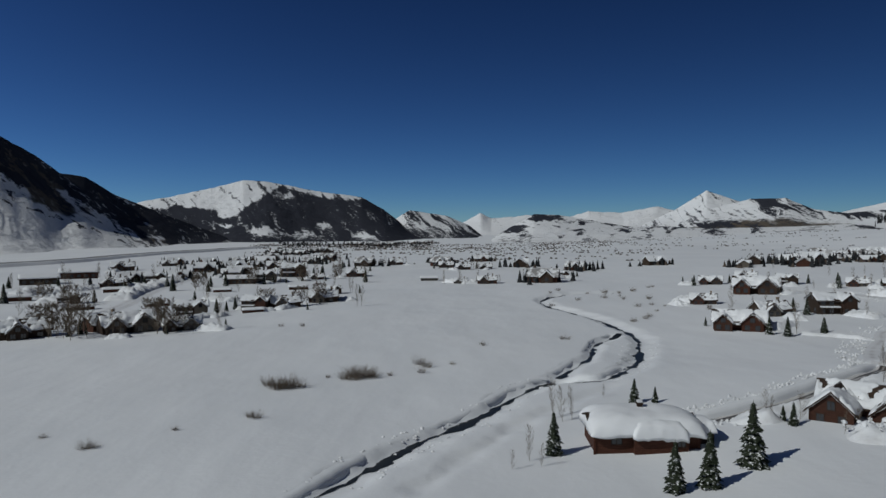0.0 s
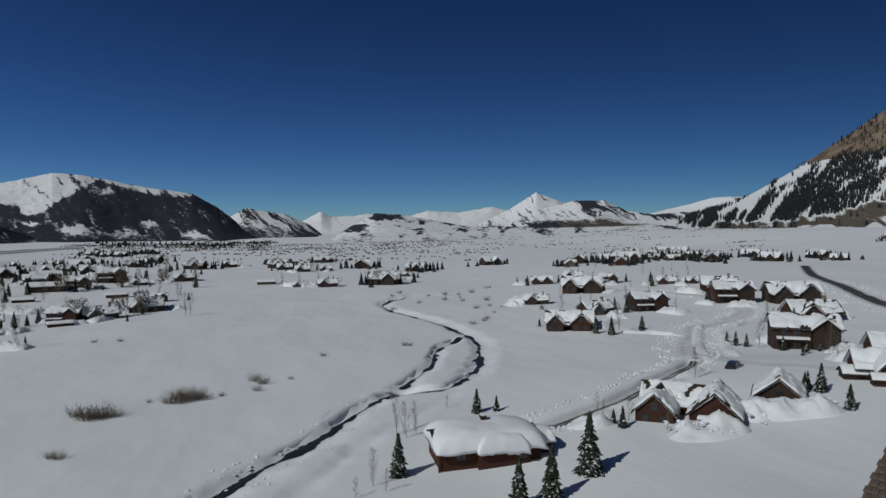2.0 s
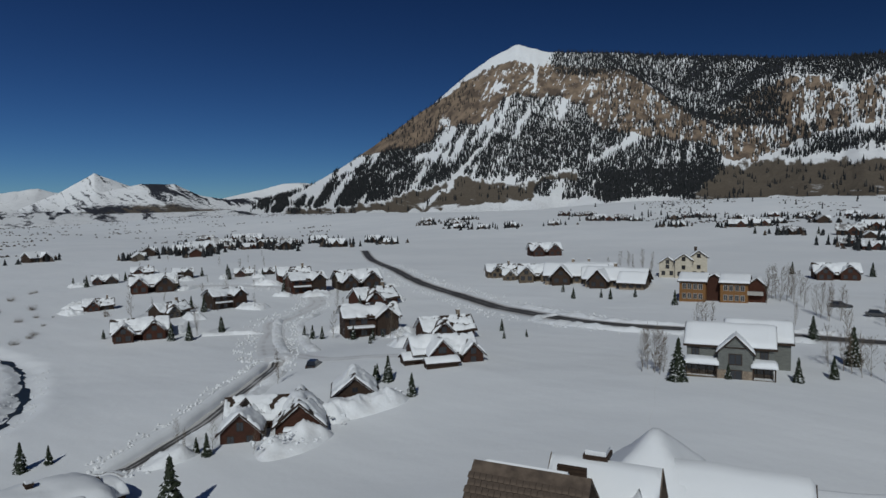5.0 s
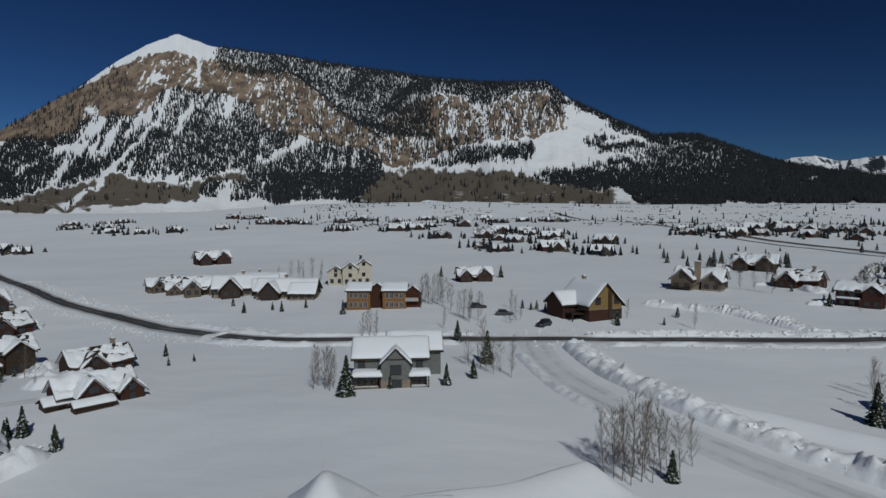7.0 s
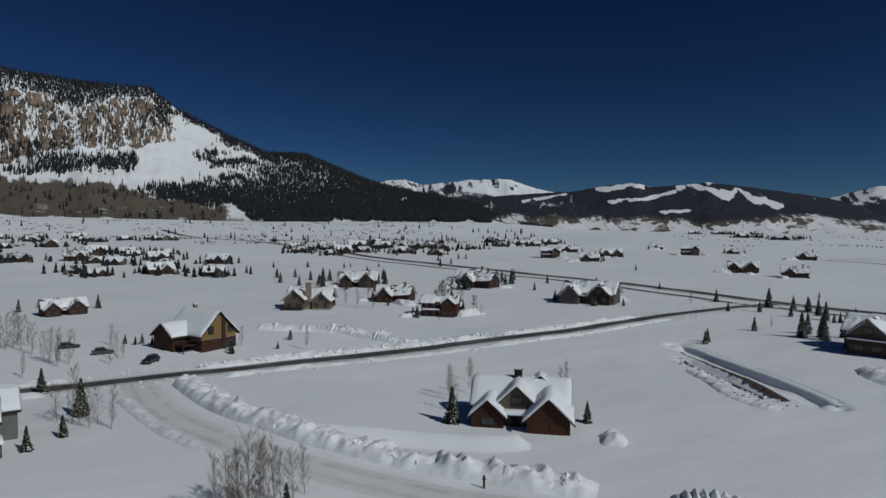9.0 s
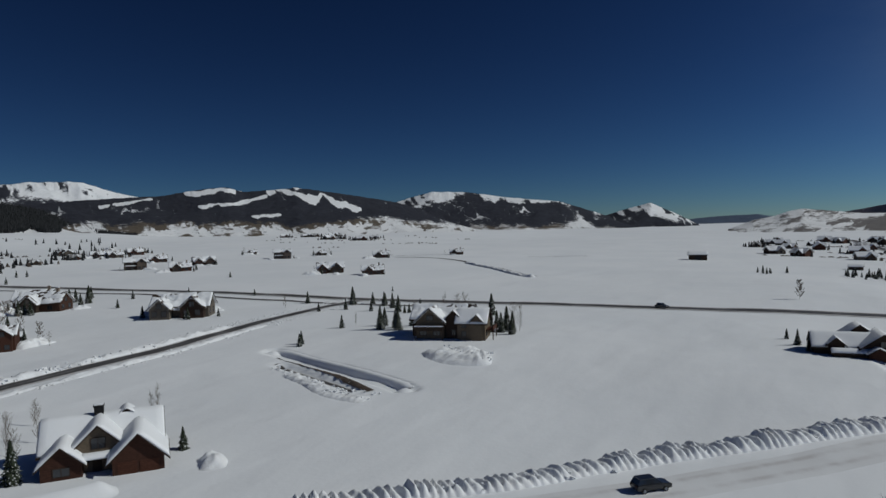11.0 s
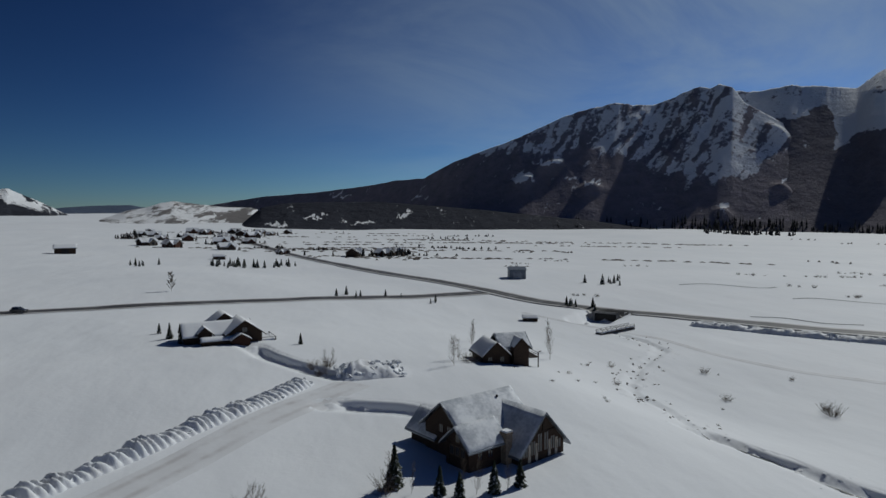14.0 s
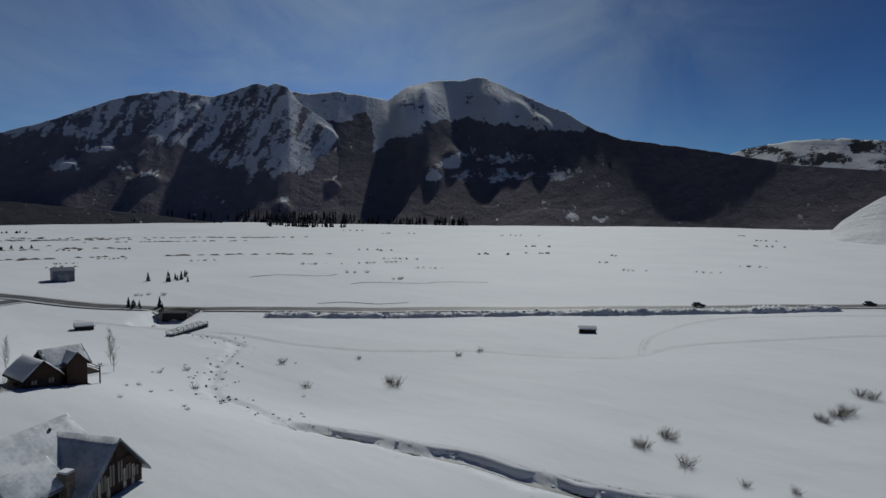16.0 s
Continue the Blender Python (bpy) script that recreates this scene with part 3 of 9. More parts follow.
strip("track", "packed ski track across the flat", "track", TRAIL, 3.2, 0.05, packed_mat)
strip("track_branch", "packed ski track branching off", "track", TRAIL_B, 3.2, 0.05, packed_mat)
strip("driveway", "cleared driveway, partly bare dark ground", "driveway", DRIVE, 3.2, 0.06, drive_mat)
strip("driveway_pit", "dug-out driveway with bare brown ground", "driveway", PIT_B, 1.6, 0.05, road_mat)
def ragged(line, seed, wander):
    """A line of water that wanders in its bed."""
    run = np.concatenate([[0], np.cumsum(np.hypot(*np.diff(line, axis=0).T))])
    return line + sides(line) * (wander * (fbm(run / 6, run * 0, seed, 4, 0.6) - 0.5))[:, None]


def wide_of(line, seed, low, high):
    run = np.concatenate([[0], np.cumsum(np.hypot(*np.diff(line, axis=0).T))])
    return (low + (high - low) * smooth(fbm(run / 5, run * 0 + 3, seed, 4, 0.6), 0.30, 0.70))[:, None]


for name, label, line, seed, low, high in (("creek", "dark open water of a winding creek between snow banks", CREEK, 5, 0.15, 2.3), ("creek_arm", "side arm of the creek, partly frozen", CREEK_ARM, 6, 0.1, 1.9),
                                           ("creek_south", "creek in a deep snow channel", CREEK_SOUTH, 7, 0.0, 1.3)):
    strip(name, label, "creek", ragged(line, seed, 1.6), wide_of(line, seed, low, high), 0, water_mat, 6, 0, 0.07)

FAR_DITCHES = ([(-168, -200), (-176, -193), (-181, -180), (-190, -173)], [(-215, -230), (-224, -226), (-236, -209), (-250, -200), (-262, -184)], [(-196, -282), (-212, -280), (-226, -262), (-236, -262)])
for ditch in FAR_DITCHES:
    strip("ditch", "narrow dark open ditch in the snowy flat", "ditch", curve(ditch, 2), 1.3, 0.06, water_mat, 2)

bank("tall lumpy snow bank along the packed street", curve([(138, 10), (119, 4.0), (107, -2), (95, -9), (85, -17), (76, -26), (66, -37)], 0.4), 6.0, 2.0, 81, 0.10)
bank("long ribbed snow bank thrown up by the plow", curve([(62, -42), (52, -53), (42, -64), (36.5, -72.5), (28, -83.5), (16.5, -95.5), (7, -105), (0, -112.5), (-5, -119)], 0.2), 4.2, 1.2, 83, 0.55)
bank("low snow bank along the packed street", curve([(128, 20), (113, 15), (100, 9.5), (90, 3)], 0.5), 3.0, 0.7, 85)
bank("snow bank along the road", curve([(160, 116), (147, 91), (142, 73), (142.5, 58), (146, 30)], 0.7), 3.5, 0.9, 87)
bank("snow bank along the road", curve([(147, 92), (137, 93), (131.5, 74), (132, 58), (135.5, 32)], 0.7), 3.5, 1.0, 88)
bank("snow bank along the road", curve([(151, 8), (153.5, -6), (155.5, -29), (160, -56), (166, -92), (174, -122)], 0.7), 4, 1.2, 89)
bank("snow bank along the road", curve([(140, 4), (143, -8), (145.5, -30), (150, -58), (155.5, -93), (165, -128)], 0.7), 3.5, 0.8, 90)
bank("lumpy snow ridge beside the dug-out drive", curve([(110, -87.5), (100, -84.5), (90, -80.5), (80, -80.5)], 0.4), 4.5, 0.55, 92, 0.3)
bank("broad pile of plowed snow blocks", curve([(-10, -122.3), (-14, -122.5), (-18.5, -123.2), (-23, -123)], 0.4), 9, 2.6, 93)
bank("rough snow bank beside the highway", curve([(-137, -193), (-162, -159), (-190, -125), (-226, -80), (-270, -38)], 0.7), 5.5, 1.8, 94, 0.25)
bank("snow bank along the driveway", curve([(40, 82.5), (50, 87.5), (60, 94.5), (70, 102)], 0.5), 3.0, 0.7, 95)
bank("white snow heap beside the driveway", curve([(35, 82), (38, 80.5), (42, 81)], 0.5), 4.5, 1.8, 96)
bank("big heap of shed roof snow", curve([(44.5, 73.5), (48, 72), (51.5, 72.5), (54.5, 74)], 0.35), 6.5, 2.3, 97)
bank("big heap of shed roof snow", curve([(56, 73.6), (59, 75.5), (62, 74.2), (66, 73.2), (69, 74.5)], 0.35), 6.0, 2.0, 98)
bank("heap of snow cleared from a driveway", curve([(86, -51), (82, -49.5), (79, -47)], 0.4), 4, 1.6, 99)
berm("flat sunlit snow terrace below the house", curve([(101.5, -2.5), (96, -11.4), (90.4, -21.8), (85.5, -31.0), (84, -37.5)], 0.6), 5.0, 1.5, 100)
berm("long smooth sunlit snow berm beside the house", curve([(52.5, 32), (56, 23.5), (61.5, 13), (66, 7.5), (70, 3.5)], 0.6), 9.5, 1.9, 101)
bank("rough plowed heaps across the road", curve([(196, -8), (192, -13), (182, -28.9), (170, -36), (157.5, -44.9)], 0.4), 6.0, 1.6, 141, 0.55)
bank("plowed snow heaps among the village houses", curve([(-134, 199), (-128, 204), (-120, 206)], 0.6), 8, 2.0, 103, 0.3)
bank("plowed snow heaps among the village houses", curve([(-184, 281), (-180, 294), (-175, 306), (-168, 318)], 0.7), 14, 2.6, 104, 0.3)
bank("plowed snow heaps among the village houses", curve([(-130, 262), (-137, 290), (-143, 330), (-150, 372)], 0.9), 12, 2.8, 105, 0.3)
bank("plowed snow heaps among the village houses", curve([(-96, 262), (-88, 258), (-79, 253)], 0.6), 9, 2.0, 106, 0.3)
bank("plowed snow heaps among the village houses", curve([(-150, 250), (-158, 268), (-160, 290)], 0.7), 12, 2.2, 107, 0.3)
bank("snow bank along the curving lane", curve([(82, 118), (91, 133), (102, 149), (111, 160), (124, 168)], 0.7), 3.0, 0.8, 108)
bank("snow bank along the curving lane", curve([(86, 113), (94, 127), (104, 141), (112, 152), (126, 161)], 0.7), 3.0, 0.8, 109)
bank("bright snow bank between the houses", curve([(84, 158), (94, 150), (97, 146)], 0.7), 4.0, 1.0, 110)
# road-coloured strip painted where a far snow bank throws shade
strip("lane", "plowed lane ending in the far snowy field", "lane", curve([(377, -447.7), (320, -436), (291, -420), (268, -401), (219, -362.5), (174, -323)], 3), 5.0, 0.08, road_mat, 4)
bank("snow bank along the far plowed lane", curve([(268, -397), (222, -359), (178, -321), (170, -318)], 1.5), 5, 1.6, 131, 0.3)
for ditch in ([(269, -494), (258, -505), (246, -522), (233, -535)], [(395, -470), (378, -490), (352, -500)]):
    strip("ditch", "narrow dark open ditch in the snowy flat", "ditch", curve(ditch, 2), 2.2, 0.06, water_mat, 2)
strip("driveway_rut", "rut of bare brown earth in the dug-out drive", "driveway", curve([(124, -97.4), (112, -94.6), (102, -91.9), (93, -88.7), (84.5, -85.4)], 1.0), 1.5, 0.1, earth_mat, 4)
strip("footprint_trail", "thin line of footprints through deep snow", "trail", curve([(93, 44.8), (86, 42.6), (80.7, 40.3), (75, 38.6), (70.9, 36.5), (66.4, 34.7), (58, 31)], 0.8), 0.3, 0.02, packed_mat, 2)
bank("rough apron of shovelled snow below the house", curve([(92, -121), (87, -117), (82, -115.5), (77, -118)], 0.4), 14, 1.5, 111, 0.3)


def cut_wall(label, line, height, wave, seed):
    """The steep cut bank on the left of a channel, crisp at its upper edge."""
    n = sides(line)
    run = np.concatenate([[0], np.cumsum(np.hypot(*np.diff(line, axis=0).T))])
    w = wave * (fbm(run / 5, run * 0, seed, 4) - 0.5)[:, None]
    off = np.array([3.2, 2.3, 1.75, 1.4, 1.15, 0.9])[None, :] + w
    X, Y = line[:, :1] + n[:, :1] * off, line[:, 1:] + n[:, 1:] * off
    top = zat(line[:, 0] + n[:, 0] * (3.4 + w[:, 0]), line[:, 1] + n[:, 1] * (3.4 + w[:, 0]))
    ends = smooth(run, 0, 4) * (1 - smooth(run, run[-1] - 4, run[-1])) * (0.7 + 0.6 * fbm(run / 11, run * 0, seed + 2, 2))
    drop = np.array([0.03, -0.04, 0.06, 0.38, 0.9, 1.25])[None, :] * height * ends[:, None] + (1 - ends.clip(0, 1))[:, None] * 0.25
    return tagged(sheet("snow_cut", X, Y, top[:, None] - drop, snow_mat), label, "snow bank", kind="structure")


cut_wall("steep cut bank of snow above the creek", CREEK[:112], 1.2, 1.6, 121)
cut_wall("steep cut bank of snow above the creek arm", CREEK_ARM, 1.1, 1.4, 122)
cut_wall("steep cut bank of snow above the creek", CREEK_SOUTH, 1.5, 2.0, 123)
cut_wall("clean snow wall cut by a blower beside a driveway", GROOVE_A, 1.5, 0.3, 124)
cut_wall("clean snow wall cut by a blower beside a driveway", GROOVE_B, 1.5, 0.3, 125)
cut_wall("clean snow wall along the dug-out drive", PIT, 1.3, 0.4, 126)
cut_wall("snow wall along the driveway", DRIVE, 1.3, 0.8, 127)


# ---- mountains ----
def mountain(name, label, crest, foot, top, eye, cover, step=0.12, rows=46, bulge=1.25, spurs=0.16, grain=3.0, seed=1, rough=0.02, size=420.0, humps=(), material=None, wander=0.16):
    """A range seen from the valley: crest gives the bearing and the height angle of its skyline, foot and top its distances."""
    az = np.arange(crest[0][0], crest[-1][0] + step / 2, step)
    el = np.interp(az, [c[0] for c in crest], [c[1] for c in crest])
    soft = np.convolve(np.pad(el, 3, "edge"), np.ones(7) / 7, "valid")
    el = 0.5 * el + 0.5 * soft
    jag = (fbm(az * 1.6, az * 0 + seed, seed, 5, 0.6) - 0.5) * rough * (2 + np.abs(el))
    u = np.concatenate([np.linspace(0, 1, rows), [1.06, 1.15, 1.3]])
    A, U = np.meshgrid(az, u)
    E = np.broadcast_to(el, A.shape)
    foot, top = (sum(np.interp(A + d, *zip(*v)) for d in range(-4, 5)) / 9 if isinstance(v, list) else v for v in (foot, top))
    near = foot * (1 + wander * (fbm(A / 5, A * 0, seed + 40, 3) - 0.5))
    R = near + (top - near) * U
    X, Y = np.sin(np.radians(A)) * R, np.cos(np.radians(A)) * R
    base = land(X, Y) * 0.95 - 5
    V = np.clip(U, 0, 1)
    high = eye + R * np.tan(np.radians(E + jag * V ** 8))
    warp = A / grain + 1.2 * (fbm(A / 4, U * 2.5, seed + 3, 3) - 0.5) + 0.35 * U
    ridge = 0.45 * (ridged(warp, U * 1.1, seed + 7, 3) - 0.55) + 0.75 * (ridged(X / size + 5, Y / size + 9, seed + 13, 5) - 0.62)
    Z = base + (high - base) * V ** bulge + (high - base) * spurs * ridge * V ** 0.6 * (1 - V ** 7) + 8 * (fbm(X / 120, Y / 120, seed + 2, 3) - 0.5) * (1 - smooth(V, 0.0, 0.25))
    for a, v, wa, wv, rise in humps:
        Z = Z + rise * np.exp(-((A - a) / wa) ** 2 - ((V - v + 0.7 * wv) / wv) ** 2) * (1 - V ** 12)
    Z = Z - smooth(U, 1.0, 1.3) * (high - base) * 0.7
    seen = np.degrees(np.arctan2(Z - eye, R))
    ob = sheet(name, X, Y, Z, material or mountain_mat, cover(A, V, seen, ridge, E))
    return tagged(ob, label, "mountain", kind="structure"), (A, U, X, Y, Z)


def spot(A, S, az, el, wa, we):
    return np.exp(-((A - az) / wa) ** 2 - ((S - el) / we) ** 2)


def alpine(low=0.0, high=0.7, dense=0.9, brush=0.0, seed=1, patch=0.0, lean=0.0, spots=(), rock=0.0, ragged=0.5, open_=0.35):
    """Cover of a range: woods between two heights, snow elsewhere, brush at the foot. spots: bearing, height angle, their widths, woods added."""

    def cover(A, V, S, ridge, E):
        L = A + lean * S
        wx, wy = L + 0.7 * (fbm(A, S, seed + 21, 3) - 0.5), S * 1.5 + 0.7 * (fbm(A, S, seed + 22, 3) - 0.5)
        n = fbm(wx * 0.9, wy * 0.9, seed, 6, 0.62)
        line = high + ragged * (fbm(wx * 0.35, wy * 0.5, seed + 5, 4) - 0.5)
        f = (1 - smooth(V, line - 0.2, line + 0.2)) * smooth(V, low - 0.05, low + 0.06 + 0.1 * n) * dense
        f = f + (n - 0.5) * 2.1 + ridge * open_
        if patch:
            f = f - patch * smooth(fbm(wx * 0.45, wy * 0.9, seed + 11, 4), 0.55, 0.64)
        for az, el, wa, we, amp in spots:
            f = f + amp * spot(wx if wa > 0.5 else A, S, az, el, wa, we)
        b = brush * (1 - smooth(V, 0.1, 0.42)) * (0.25 + 1.2 * fbm(wx * 0.8, wy * 1.6, seed + 9, 4)) - 0.25 * (1 - smooth(V, 0.0, 0.05))
        r = rock * smooth(n, 0.5, 0.62) * smooth(V, 0.45, 0.7)
        return {"forest": np.clip(f, 0, 1), "rock": np.clip(r, 0, 1), "brush": np.clip(b, 0, 1)}

    return cover


def wooded(line, seed=1, lean=0.0, above=0.0, solid=1.0, streaks=0.35, brush=0.0, spots=(), wander=0.5, soft=0.3, rock=0.0, grain=(3.0, 0.8), hem=0.0, lanes=(), hems=()):
    """Cover of a range whose woods fill it up to a line (bearing, height angle), with thin streaks above it that run down the slope."""

    def cover(A, V, S, ridge, E):
        wa, ws = A + 0.8 * (fbm(A, S, seed + 21, 4) - 0.5), S + 0.6 * (fbm(A, S * 1.3, seed + 22, 4) - 0.5)
        fall = wa + lean * ws
        thin, wide = fbm(fall * grain[0], ws * grain[1], seed, 5, 0.62), fbm(fall * 0.9, ws * 0.45, seed + 4, 4)
        edge = np.interp(wa, [p[0] for p in line], [p[1] for p in line]) + wander * 2 * (wide - 0.5)
        low = 1 - smooth(ws, edge - soft, edge + soft)
        f = low * (solid + 1.2 * (thin - 0.5)) + (1 - low) * (above + 3.4 * (thin - 0.5) * streaks + 0.8 * (wide - 0.5)) + 0.25 * ridge
        for az, el, sa, se, amp in spots:
            f = f + amp * spot(wa + 1.5 * (wide - 0.5) + 0.8 * (thin - 0.5), ws + 1.2 * (thin - 0.5), az, el, sa, se) * (0.6 + 1.6 * (thin - 0.3))
        opened = 0 * A
        for points, wide_a, amp in lanes:
            near = vein(A + 2.6 * (wide - 0.5), S + 0.7 * (wide - 0.5), points, wide_a)
            opened = np.maximum(opened, amp * np.clip(2.4 * near - 1.1 + (3.6 * (thin - 0.5) + 3.4 * (wide - 0.47)) * smooth(near, 0.1, 0.5), 0, 1))
        f = f - opened
        f = f - 1.25 * (1 - smooth(V, 0.0, hem + 1e-3)) * (hem > 0)
        bare = 0.0
        if hems:
            under = np.interp(A, [p[0] for p in hems], [p[1] for p in hems]) + 1.0 * (wide - 0.5) + 1.1 * (thin - 0.5)
            bare = 1 - smooth(S, under - 0.5, under + 0.3)
            f = f - 1.0 * (1 - smooth(S, under - 0.2, under + 0.8))
        b = brush * low * (1 - 0.7 * smooth(V, 0.35, 0.6)) * smooth(V, 0, 0.4 * hem + 1e-3) * (0.85 + 1.0 * (fbm(wa * 1.5, ws * 2.5, seed + 9, 4) - 0.4))
        for az, el, sa, se, amp in spots:
            b = b + min(0.0, 1.4 * amp) * spot(wa + 1.5 * (wide - 0.5) + 0.8 * (thin - 0.5), ws + 1.2 * (thin - 0.5), az, el, sa * 0.9, se * 0.9)
        b = b - opened - 1.5 * bare * (1 - 0.75 * smooth(fbm(wa * 0.7, ws * 2.2, seed + 15, 4, 0.6), 0.54, 0.62))
        r = rock * (1 - low) * smooth(thin, 0.48, 0.60) + 0 * A
        return {"forest": np.clip(f, 0, 1), "rock": np.clip(r, 0, 1), "brush": np.clip(b, 0, 1)}

    return cover


mountain("mountain_dome", "broad dome mountain with a snowy bald top and dark spruce woods",
         [(333.5, 1.8), (335.4, 2.54), (337.5, 2.93), (341.0, 3.75), (343.2, 4.39), (345.0, 4.32), (346.4, 4.06), (349.2, 3.51), (353.0, 3.03),
          (354.9, 1.96), (356.9, 0.33), (359.3, -1.1)], 1900, 2900, 30,
         wooded([(333, 1.2), (338, 2.3), (340.5, 2.2), (341.6, 1.3), (343.0, 1.7), (344.0, 2.7), (345.3, 3.4), (346.4, 4.1), (347.5, 3.6), (349, 3.1), (352, 2.9), (354, 3.0), (360, 1)], 3, 0.6, 0.12, 0.9, 0.7, 0.5,
                [(341.6, 0.85, 0.8, 0.22, -1.1), (344.4, 0.25, 0.9, 0.32, -1.2), (349.9, 0.75, 0.6, 0.3, -1.1), (346.6, 3.1, 0.9, 0.3, -0.7), (340.5, 2.7, 1.6, 0.3, -0.4), (353.3, -0.5, 1.2, 0.3, -0.9), (347, -0.2, 3, 0.3, -0.45), (338.8, 2.0, 0.6, 0.3, 0.5)], 0.25, 0.25),
         step=0.05, rows=80, seed=3, bulge=1.0, spurs=0.15)
mountain("mountain_notch", "steep dark-wooded mountain flank streaked with snow",
         [(353.5, -0.5), (355.4, 0.83), (357.1, 1.90), (0.3 + 360, 1.39), (362.3, 0.54), (364.2, -1.0)], 2400, 3200, 30, wooded([(353, 0.4), (357, 0.7), (362, 0.2)], 5, 1.2, 0.3, 0.7, 0.9, 0.3, (), 0.4, 0.5), step=0.06, seed=5, spurs=0.3)
mountain("mountain_far_white", "far white snow-covered peaks",
         [(0.5, 0.2), (1.3, 0.55), (3.3, 1.61), (4.2, 1.11), (7.2, 1.38), (10.5, 1.10), (12.4, 1.65), (15.2, 1.47), (17.9, 1.99), (20.1, 1.54), (23, 0.6)],
         3500, 4100, 30, wooded([(0, -0.6), (24, -0.5)], 7, 0.8, -0.1, 0.7, 0.5), step=0.07, seed=7, rough=0.05, spurs=0.3)
mountain("hill_valley_head", "low snowy hills dotted with dark scrub",
         [(3.7, -1.0), (5.7, 0.27), (7.9, 1.47), (10.0, 1.35), (12.4, 0.94), (15.6, 0.33), (18.8, 0.30), (22, 0.1), (28, 0.2), (33, 0.4), (37, 0.2)],
         1400, 2300, 30, wooded([(3, -0.6), (38, -0.6)], 9, 0.0, 0.16, 0.2, 0.8, 0.35, [(8.2, 1.25, 1.4, 0.28, 0.9), (6.3, 0.5, 1.0, 0.4, 0.6), (9.8, 0.5, 1.4, 0.2, 0.5), (12, 0.75, 2.0, 0.12, 0.6), (17, 0.15, 2.5, 0.12, 0.45), (26, -0.1, 3, 0.15, 0.4), (33, 0.1, 2.5, 0.2, 0.5)], grain=(1.1, 3.5)), step=0.07, rows=60, seed=9, bulge=1.1)
mountain("mountain_pyramid", "white pyramid peak, fully snow-covered",
         [(16.5, 0.2), (17.0, 0.55), (19.6, 1.77), (21.8, 3.19), (23.5, 2.51), (25.1, 1.89), (27, 1.0)], 2900, 3500, 30, wooded([(16, 0.1), (20, 0.6), (22, 0.9), (27, 0.8)], 11, 1.0, 0.06, 0.45, 0.8, 0.3), step=0.05, rows=60, seed=11, spurs=0.25)
mountain("hill_dark_hump", "rounded hill with dark woods on top and snowy flanks",
         [(19.2, 0.2), (21.8, 1.64), (25.1, 2.42), (27.5, 2.40), (29.4, 1.48), (31.6, 1.18), (33.9, 1.38), (37, 1.0), (40, 0.4)], 2300, 2900, 30,
         wooded([(19, 1.0), (23, 1.4), (40, 0.9)], 13, 1.6, 0.22, 0.25, 0.8, 1.0, [(27.3, 2.2, 2.0, 0.45, 1.1), (32, 1.2, 1.6, 0.25, 0.8), (22.3, 0.5, 3.0, 0.2, 0.7), (24, 1.9, 1.2, 0.2, -0.6)]), step=0.05, rows=60, seed=13)
mountain("mountain_far_east", "far snow-covered ridge", [(30, 0.9), (31.3, 1.28), (34.2, 1.96), (36.1, 2.48), (38.0, 2.52), (40.8, 1.83), (44, 1.5)],
         3500, 4200, 31, alpine(0, 0.1, 0.2, 0, 15, 0), seed=15)


def vein(A, S, points, wide):
    """How near each place of a slope lies to a line of bearings and height angles: 1 on it, fading over its width."""
    best = np.full(A.shape, 1e3)
    for (a0, s0), (a1, s1) in zip(points[:-1], points[1:]):
        u, v = a1 - a0, s1 - s0
        t = np.clip(((A - a0) * u + (S - s0) * v) / (u * u + v * v), 0, 1)
        best = np.minimum(best, (A - a0 - t * u) ** 2 + (S - s0 - t * v) ** 2)
    return np.exp(-best / wide ** 2)


def between(A, low, high, soft=0.8):
    return smooth(A, low - soft, low + soft) * (1 - smooth(A, high - soft, high + soft))


def line_of(A, bearings, heights):
    return np.interp(A, bearings, heights)


